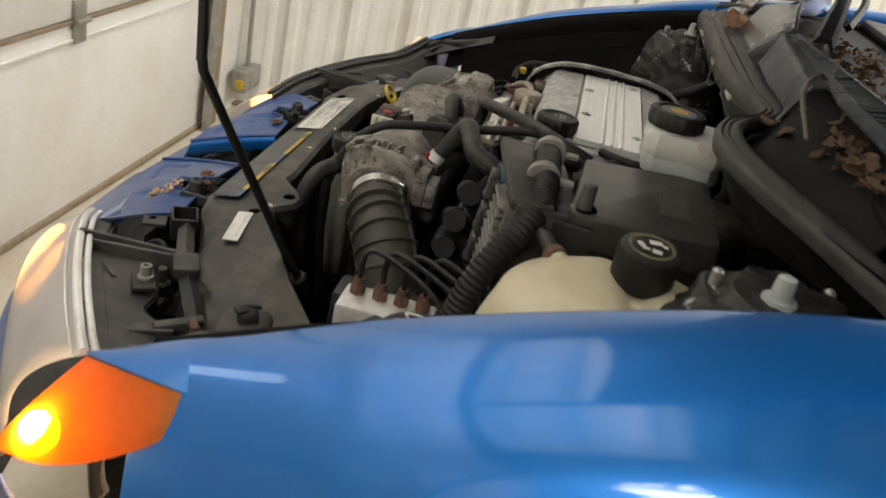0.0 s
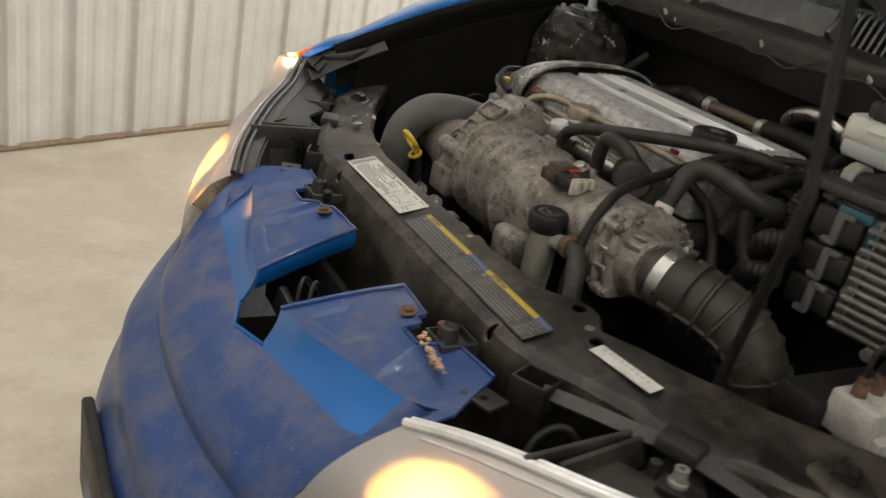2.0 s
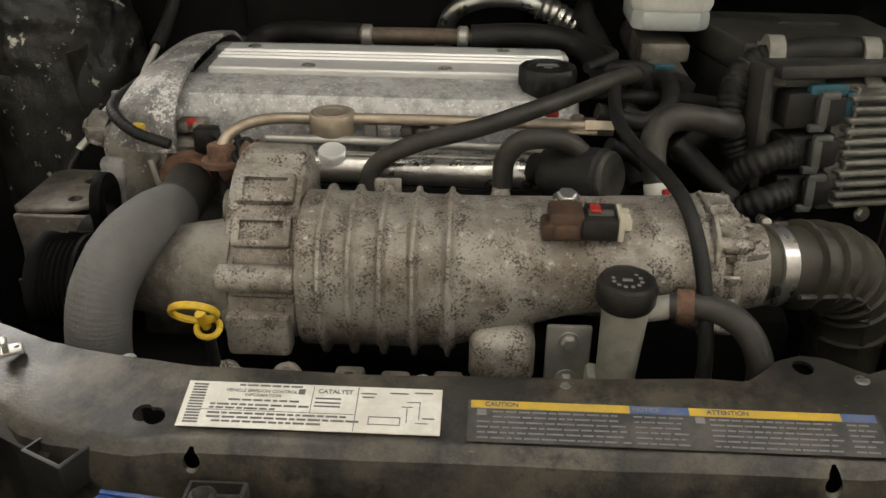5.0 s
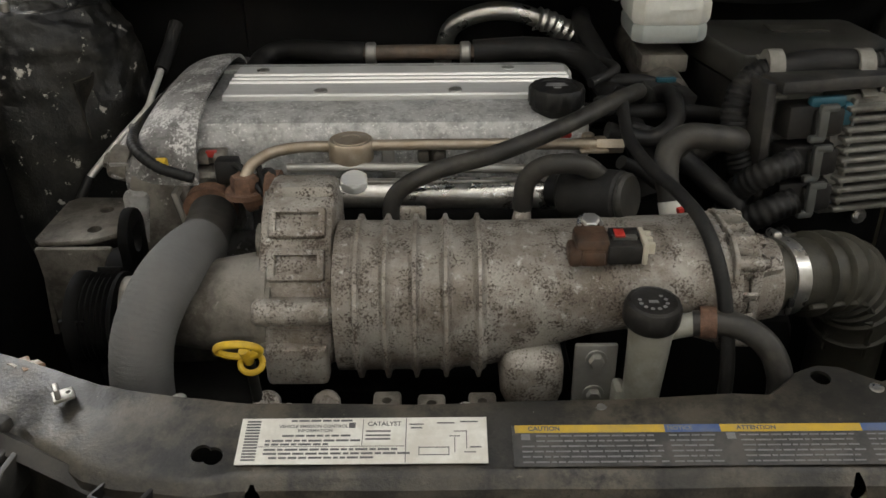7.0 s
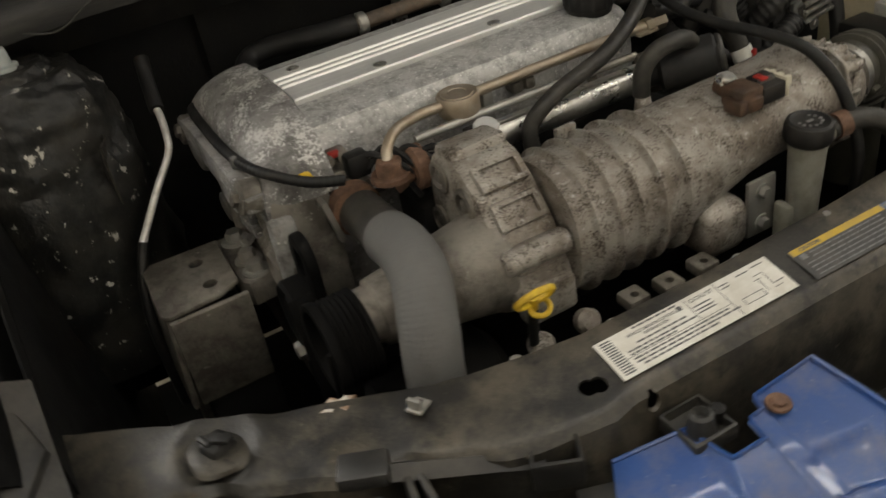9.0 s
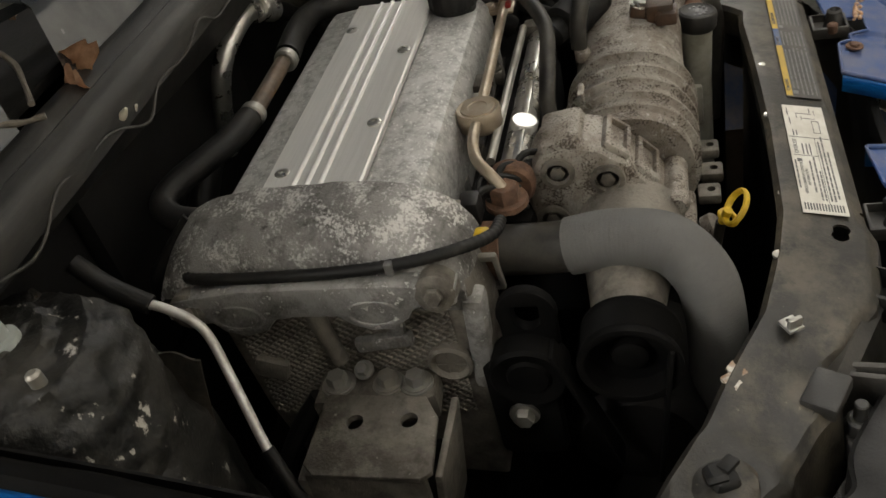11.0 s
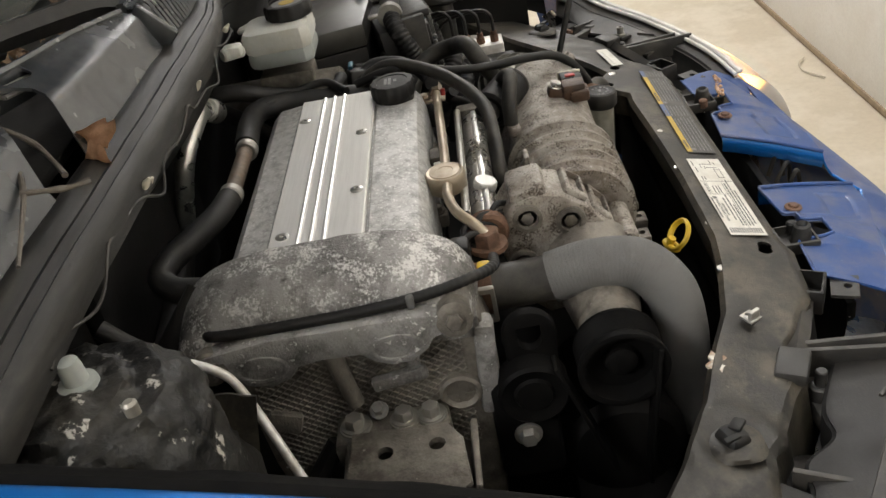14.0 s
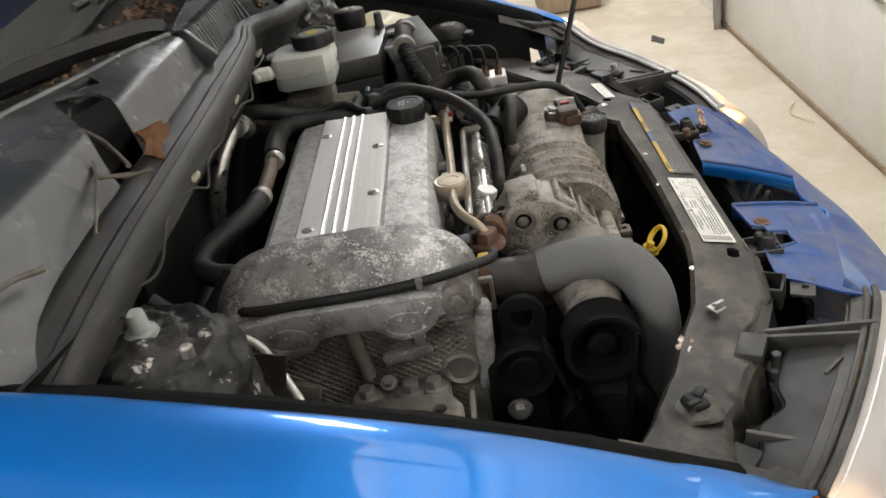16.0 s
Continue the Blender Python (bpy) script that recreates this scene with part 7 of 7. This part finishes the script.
stain = [(0.014 * (0.7 + 0.4 * math.sin(3 * a + 1) * math.cos(5 * a)) * math.cos(a) - 0.367, 0.009 * (0.8 + 0.4 * math.sin(4 * a)) * math.sin(a) + 0.115) for a in np.linspace(0, 6.1, 22)]
tagged(fitting("flaked_patch", [prism(stain, 0.7655, 0.7689, 0.0004)], FLAKE, "small white flaked patch with rust at its rim", "paint flake"))
fitting("push_clip", [carve(box((-0.322, 0.072, 0.7715), (0.015, 0.013, 0.003), 0.001, (0, 0, 30)), cyl((-0.319, 0.074, 0.76), (-0.319, 0.074, 0.78), 0.002, seg=8)), box((-0.325, 0.07, 0.7765), (0.004, 0.011, 0.009), 0.001, (0, 0, 30))], GALV, "bent metal clip on the radiator support", "clip")
for k, (x, y) in enumerate(((-0.455, 0.128), (0.493, 0.148))):
    st = thing("bonnet_stop", (x, y, 0.768), "black rubber bonnet stop on the radiator support", "rubber stop", "bonnet stops")
    part("mound", lathe((x, y, 0.766), (0.1, -0.05, 1), [(-0.002, 0.026), (0.0012, 0.022), (0.0028, 0.0175), (0.004, 0.0125), (0.0042, 0.002)], 32, (4, 0.12)), STEEL_BLACK, st, "low dusty mound in the panel")
    part("stop", join(box((x, y, 0.772), (0.024, 0.021, 0.012), 0.004, (8, -6, 25), 0.8), box((x + 0.005, y - 0.004, 0.7785), (0.01, 0.013, 0.004), 0.0015, (0, 8, 50)), box((x - 0.007, y + 0.003, 0.7775), (0.005, 0.014, 0.004), 0.0015, (0, -8, 20))), RUBBER, st, "worn square rubber block")
for x, y in ((-0.035, 0.06), (0.012, 0.058), (0.06, 0.06), (-0.16, 0.06), (0.262, 0.078), (-0.24, 0.072)):
    fitting("rivet", [lathe((x, y, 0.7675), (0, 0, 1), [(0, 0.0055), (0.0015, 0.005), (0.002, 0.002)], 12)], CHROME if x > -0.1 else GALV, "small metal rivet on the radiator support", "rivet")
for sg in (-1, 1):
    fitting("fender_bolt", [bolt((CX + sg * 0.613, 0.217, 0.8545), (0, -0.3, 1), 0.0055, 0.005)], CHROME, "bright bolt at the fender's front end", "bolt")
# ---------- cowl, seal and windscreen ----------
sealp = [(-0.60, 0.60, 0.955), (-0.52, 0.578, 0.985), (-0.42, 0.572, 0.995), (-0.25, 0.566, 0.999), (-0.05, 0.564, 1.0), (0.1, 0.566, 1.0), (0.16, 0.575, 1.0), (0.195, 0.578, 0.999), (0.225, 0.565, 0.997), (0.255, 0.538, 0.995), (0.3, 0.523, 0.994), (0.35, 0.525, 0.993),
         (0.41, 0.545, 0.99), (0.5, 0.60, 0.98), (0.62, 0.66, 0.97)]
sl_ = thing("cowl_seal", (0.0, 0.57, 0.95), "long dusty grey rubber seal along the cowl edge", "rubber seal")
SEAL_SECTION = ((-0.014, -0.03), (-0.017, -0.012), (-0.013, -0.002), (-0.007, 0.002), (-0.003, -0.001), (0.004, 0.0035), (0.009, 0.001), (0.017, 0.007), (0.024, 0.0095), (0.031, 0.006), (0.033, -0.004), (0.028, -0.014))


def seal_band(scale, lift):
    line = curve(sealp, 10)
    rings = []
    for i, q in enumerate(line):
        d = line[min(i + 1, len(line) - 1)] - line[max(i - 1, 0)]
        w = V((-d.y, d.x, 0)).normalized()
        wob = 0.0012 * noise.noise(q * 18)
        k = scale * lerp((0.0, 0.2), (1.0, 0.52), q.x)
        rings.append([q + w * (a * k) + V((0, 0, b * k + lift + wob)) for a, b in SEAL_SECTION])
    return from_rings(rings)


part("seal", seal_band(1.0, 0.002), SEAL, sl_, "", 50)
for x, y, z in ((-0.367, 0.562, 0.975), (-0.288, 0.543, 0.985), (-0.266, 0.55, 0.975), (-0.08, 0.543, 0.985), (0.099, 0.545, 0.985), (0.30, 0.505, 0.972)):
    part("push_pin", lathe((x, y + 0.008, z - 0.004), (0, -0.7, 0.7), [(0, 0.003), (0.003, 0.0034), (0.006, 0.0029), (0.011, 0.0013)], 12), IVORY, sl_, "small ivory push pin")
wall_in = thing("cowl_bulkhead", (0.0, 0.6, 0.75), "dark panel hanging below the cowl seal", "bulkhead", kind="structure")
part("panel", join(sheet(lambda u, v: (-0.6 + 1.22 * u, lerp([p[0] for p in sealp], [p[1] for p in sealp], -0.6 + 1.22 * u) - 0.004 + 0.03 * v + 0.012 * math.sin(9 * u) * v, 0.985 - 0.055 * v), 50, 10, 0.003)), BLACK, wall_in)
part("tattered_edge", tube([(x, lerp([p[0] for p in sealp], [p[1] for p in sealp], x) - 0.018 + 0.004 * math.sin(50 * x), 0.975 + 0.008 * math.sin(31 * x) + 0.005 * math.sin(77 * x)) for x in np.linspace(-0.5, 0.16, 40)], 0.0013, 6, 2), RUBBER_GREY, wall_in, "frayed edge")

CREST = ((-0.66, -0.3, -0.02, 0.3, 0.6), (0.66, 0.62, 0.607, 0.60, 0.65), (1.045, 1.055, 1.051, 1.038, 1.01))
REAR = ((-0.66, -0.45, -0.29, -0.2, -0.12, -0.02, 0.3, 0.6), (0.80, 0.75, 0.69, 0.655, 0.636, 0.619, 0.66, 0.76), (1.06, 1.075, 1.075, 1.072, 1.068, 1.055, 1.05, 1.03))


def seal_y(x):
    return lerp([p[0] for p in sealp], [p[1] for p in sealp], x)


def cowl_at(x, v):
    """The cowl: a steep front up to a crest, then a flatter top to the rear edge, which folds down."""
    yc, zc = lerp(CREST[0], CREST[1], x), lerp(CREST[0], CREST[2], x)
    yr, zr = lerp(REAR[0], REAR[1], x), lerp(REAR[0], REAR[2], x)
    ys = seal_y(x) + 0.01
    y = lerp((0, 0.4, 0.46, 0.9, 1), (ys, yc - 0.004, yc + 0.003, yr, yr + 0.004), v)
    z = lerp((0, 0.4, 0.46, 0.9, 1), (0.975, zc - 0.004, zc + 0.001, zr, zr - 0.03), v)
    return (x, y, z)


def cowl(u, v):
    return cowl_at(-0.66 + 0.64 * u, v)


pan = carve(sheet(cowl, 60, 40, 0.003), box((-0.285, 0.612, 1.03), (0.125, 0.05, 0.14), 0.018, (0, 0, 40)), box((-0.215, 0.652, 1.06), (0.034, 0.014, 0.06), 0.004, (0, 0, -25)))
cw = part("cowl_panel", pan, COWL, car, "grey moulded plastic cowl panel with a torn opening", 30)
# Near-black sheet stands in for the shade below the torn opening.
part("opening_floor", box((-0.3, 0.64, 0.975), (0.3, 0.11, 0.01), 0.003), DARK, cw, "dark sheet for the shaded space below the opening")
part("panel_rim", tube([V(cowl(u, 0.90)) + V((0, 0, 0.001)) for u in np.linspace(0.0, 1.0, 20)], 0.0035, 6, 2), COWL, cw)
part("slot_frame", tube([(-0.234, 0.655, 1.058), (-0.2, 0.639, 1.057), (-0.195, 0.65, 1.06), (-0.23, 0.666, 1.062), (-0.234, 0.655, 1.058)], 0.0022, 6, 2), GALV, cw, "bright clip in a slot")


def vent_base(u, v):
    p = cowl_at(0.0 + 0.5 * u, v)
    return (p[0], p[1], p[2] - 0.012)


# Dark sheet gives the shade between and below the slats.
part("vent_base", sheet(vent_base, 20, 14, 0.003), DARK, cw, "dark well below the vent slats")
for k in range(44):
    u = 0.01 + 0.98 * k / 43
    if k < 21:
        part("vent_slat", tube([V(vent_base(u, v)) + V((0, 0, 0.012)) for v in (0.05, 0.2, 0.4, 0.46, 0.55)], 0.0024, 4, 3), COWL, cw)
    if k > 17:
        part("vent_slat", tube([V(vent_base(u, v)) + V((0, 0, 0.012)) for v in (0.68, 0.76, 0.85, 0.9)], 0.0023, 4, 3), COWL, cw)
for v0, v1, nm in ((0.0, 0.05, "vent_rim"), (0.55, 0.68, "vent_band"), (0.9, 0.96, "vent_rim")):
    part(nm, sheet(lambda u, v: V(vent_base(u, v0 + (v1 - v0) * v)) + V((0, 0, 0.014)), 16, 3, 0.003), COWL, cw)
part("vent_band", sheet(lambda u, v: V(vent_base(0.38 * u, 0.68 + 0.22 * v)) + V((0, 0, 0.013)), 8, 4, 0.003), COWL, cw)
part("step", box((-0.005, 0.606, 1.022), (0.012, 0.05, 0.05), 0.004, (48, 0, 0)), COWL, cw, "raised step between panel and vent")
# Same near-black for the shaded gutter.
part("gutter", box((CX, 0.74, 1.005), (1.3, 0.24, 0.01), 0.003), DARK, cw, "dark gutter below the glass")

for arm, tip in (((0.03, 0.645, 1.05), (-0.55, 0.80, 1.1)), ((0.62, 0.72, 1.05), (0.1, 0.74, 1.085))):
    a, b = V(arm), V(tip)
    wp = thing("wiper", arm, "black windscreen wiper lying along the cowl", "wiper", "wipers")
    part("arm", tube([a, a.lerp(b, 0.12) + V((0, 0, 0.012)), a.lerp(b, 0.5) + V((0, 0, 0.018)), b], (0.014, 0.013, 0.009, 0.006), 6, 6, squash=1.2), BLACK, wp)
    part("blade", tube([a.lerp(b, 0.25) + V((0, 0.02, 0)), a.lerp(b, 0.6) + V((0, 0.03, 0.0)), b + V((-0.02, 0.02, 0))], 0.006, 4, 6), RUBBER, wp)
    part("pivot", lathe(a - V((0, 0, 0.03)), (0, -0.2, 1), [(0, 0.018), (0.03, 0.016), (0.036, 0.012)], 18), BLACK, wp)

scr = part("windscreen", sheet(lambda u, v: (CX - 0.68 + 1.36 * u, 0.80 + 0.62 * v + 0.12 * (2 * u - 1) ** 2, 1.03 + 0.36 * v), 16, 10, 0.005), GLASS, car, "dusty windscreen glass", 60)
part("dash", box((CX, 1.1, 1.02), (1.3, 0.5, 0.02), 0.01), GREY_PLASTIC, car, "dark dashboard seen through the glass")
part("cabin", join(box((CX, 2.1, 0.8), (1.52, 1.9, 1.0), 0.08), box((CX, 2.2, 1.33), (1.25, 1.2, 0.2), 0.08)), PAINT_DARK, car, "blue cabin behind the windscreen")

# ---------- fallen leaves and twigs ----------
def leaf(c, size, rot, seedv, curl=0.5):
    random.seed(seedv)
    out = []
    for i in range(22):
        a = 2 * math.pi * i / 22
        r = size * (0.72 + 0.2 * abs(math.cos(2.5 * a)) + random.uniform(-0.06, 0.06))
        out.append((r * math.cos(a) * 1.15, r * math.sin(a) * 0.7))
    bm = bmesh.new()
    mid_ = bm.verts.new((0, 0, 0))
    vs = []
    for x, y in out:
        q = (x * x + y * y) / (size * size)
        vs.append(bm.verts.new((x, y, curl * size * (q * math.sin(2 * math.atan2(y, x) + seedv) + 0.9 * (y / size) ** 2))))
    ins = [bm.verts.new(v.co * 0.5 + V((0, 0, -0.12 * size * math.cos(i)))) for i, v in enumerate(vs)]
    n = len(vs)
    for i in range(n):
        j = (i + 1) % n
        bm.faces.new((mid_, ins[i], ins[j]))
        bm.faces.new((ins[i], vs[i], vs[j], ins[j]))
    bmesh.ops.solidify(bm, geom=bm.faces[:], thickness=0.0006)
    bm.transform(Matrix.Translation(c) @ Euler([radians(a) for a in rot]).to_matrix().to_4x4())
    return bm


for c, s, rot, sd in (((-0.258, 0.588, 1.018), 0.022, (68, 30, 75), 1), ((-0.278, 0.582, 1.008), 0.017, (40, 55, 30), 2), ((0.25, 0.60, 1.02), 0.013, (10, 15, 0), 3), ((0.30, 0.58, 1.006), 0.014, (15, -10, 50), 4), ((0.36, 0.60, 1.01), 0.013, (0, 10, 120), 5),
                      ((0.33, 0.62, 1.02), 0.012, (15, 0, 200), 6), ((0.42, 0.63, 1.015), 0.012, (10, 15, 20), 7), ((0.27, 0.565, 1.006), 0.01, (20, 0, 70), 8)):
    solo("dry_leaf", leaf(c, s, rot, sd), LEAF if sd < 3 else LITTER, "curled dry brown leaf lying on the cowl", "leaf", "leaves on the cowl", smooth=80)
for pts in ([(-0.165, 0.69, 1.062), (-0.215, 0.672, 1.052), (-0.275, 0.652, 1.045), (-0.31, 0.628, 1.04), (-0.355, 0.606, 1.03), (-0.40, 0.592, 1.024), (-0.447, 0.58, 1.016)],
            [(-0.268, 0.655, 1.046), (-0.27, 0.642, 1.04), (-0.277, 0.626, 1.03), (-0.3, 0.606, 1.024), (-0.32, 0.591, 1.018)], [(-0.366, 0.604, 1.03), (-0.362, 0.59, 1.027), (-0.357, 0.58, 1.024), (-0.352, 0.572, 1.022), (-0.345, 0.562, 1.021)],
            [(0.2, 0.62, 1.045), (0.24, 0.6, 1.055), (0.29, 0.58, 1.045), (0.36, 0.58, 1.02)], [(-0.57, 0.63, 1.01), (-0.54, 0.61, 1.03), (-0.5, 0.6, 1.02)]):
    solo("twig", tube(pts, [(0.0027, 0.0019, 0.0029, 0.0018, 0.0026, 0.0018, 0.0014)[k % 7] for k in range(len(pts))], 8, 8), TWIG, "knotty dry twig on the cowl", "twig", "twigs on the cowl")
random.seed(9)
deb = bmesh.new()
for k in range(420):
    far = k % 3
    x = random.uniform(-0.3, 0.5)
    y = random.uniform(0.70, 0.80) if far else random.uniform(0.60, 0.66)
    if not far:
        x = random.uniform(0.22, 0.46)
    c = V((x, y, 1.013 if far else 1.012 + random.uniform(0, 0.008)))
    b = leaf(c + V((0, 0, random.uniform(0, 0.012))), random.uniform(0.004, 0.011), (random.uniform(-40, 40), random.uniform(-40, 40), random.uniform(0, 360)), k + 50)
    me = bpy.data.meshes.new("t")
    b.to_mesh(me)
    b.free()
    deb.from_mesh(me)
    bpy.data.meshes.remove(me)
solo("leaf_litter", deb, LITTER, "scattered dry leaf litter along the windscreen base", "leaf litter", kind="stuff", smooth=80)
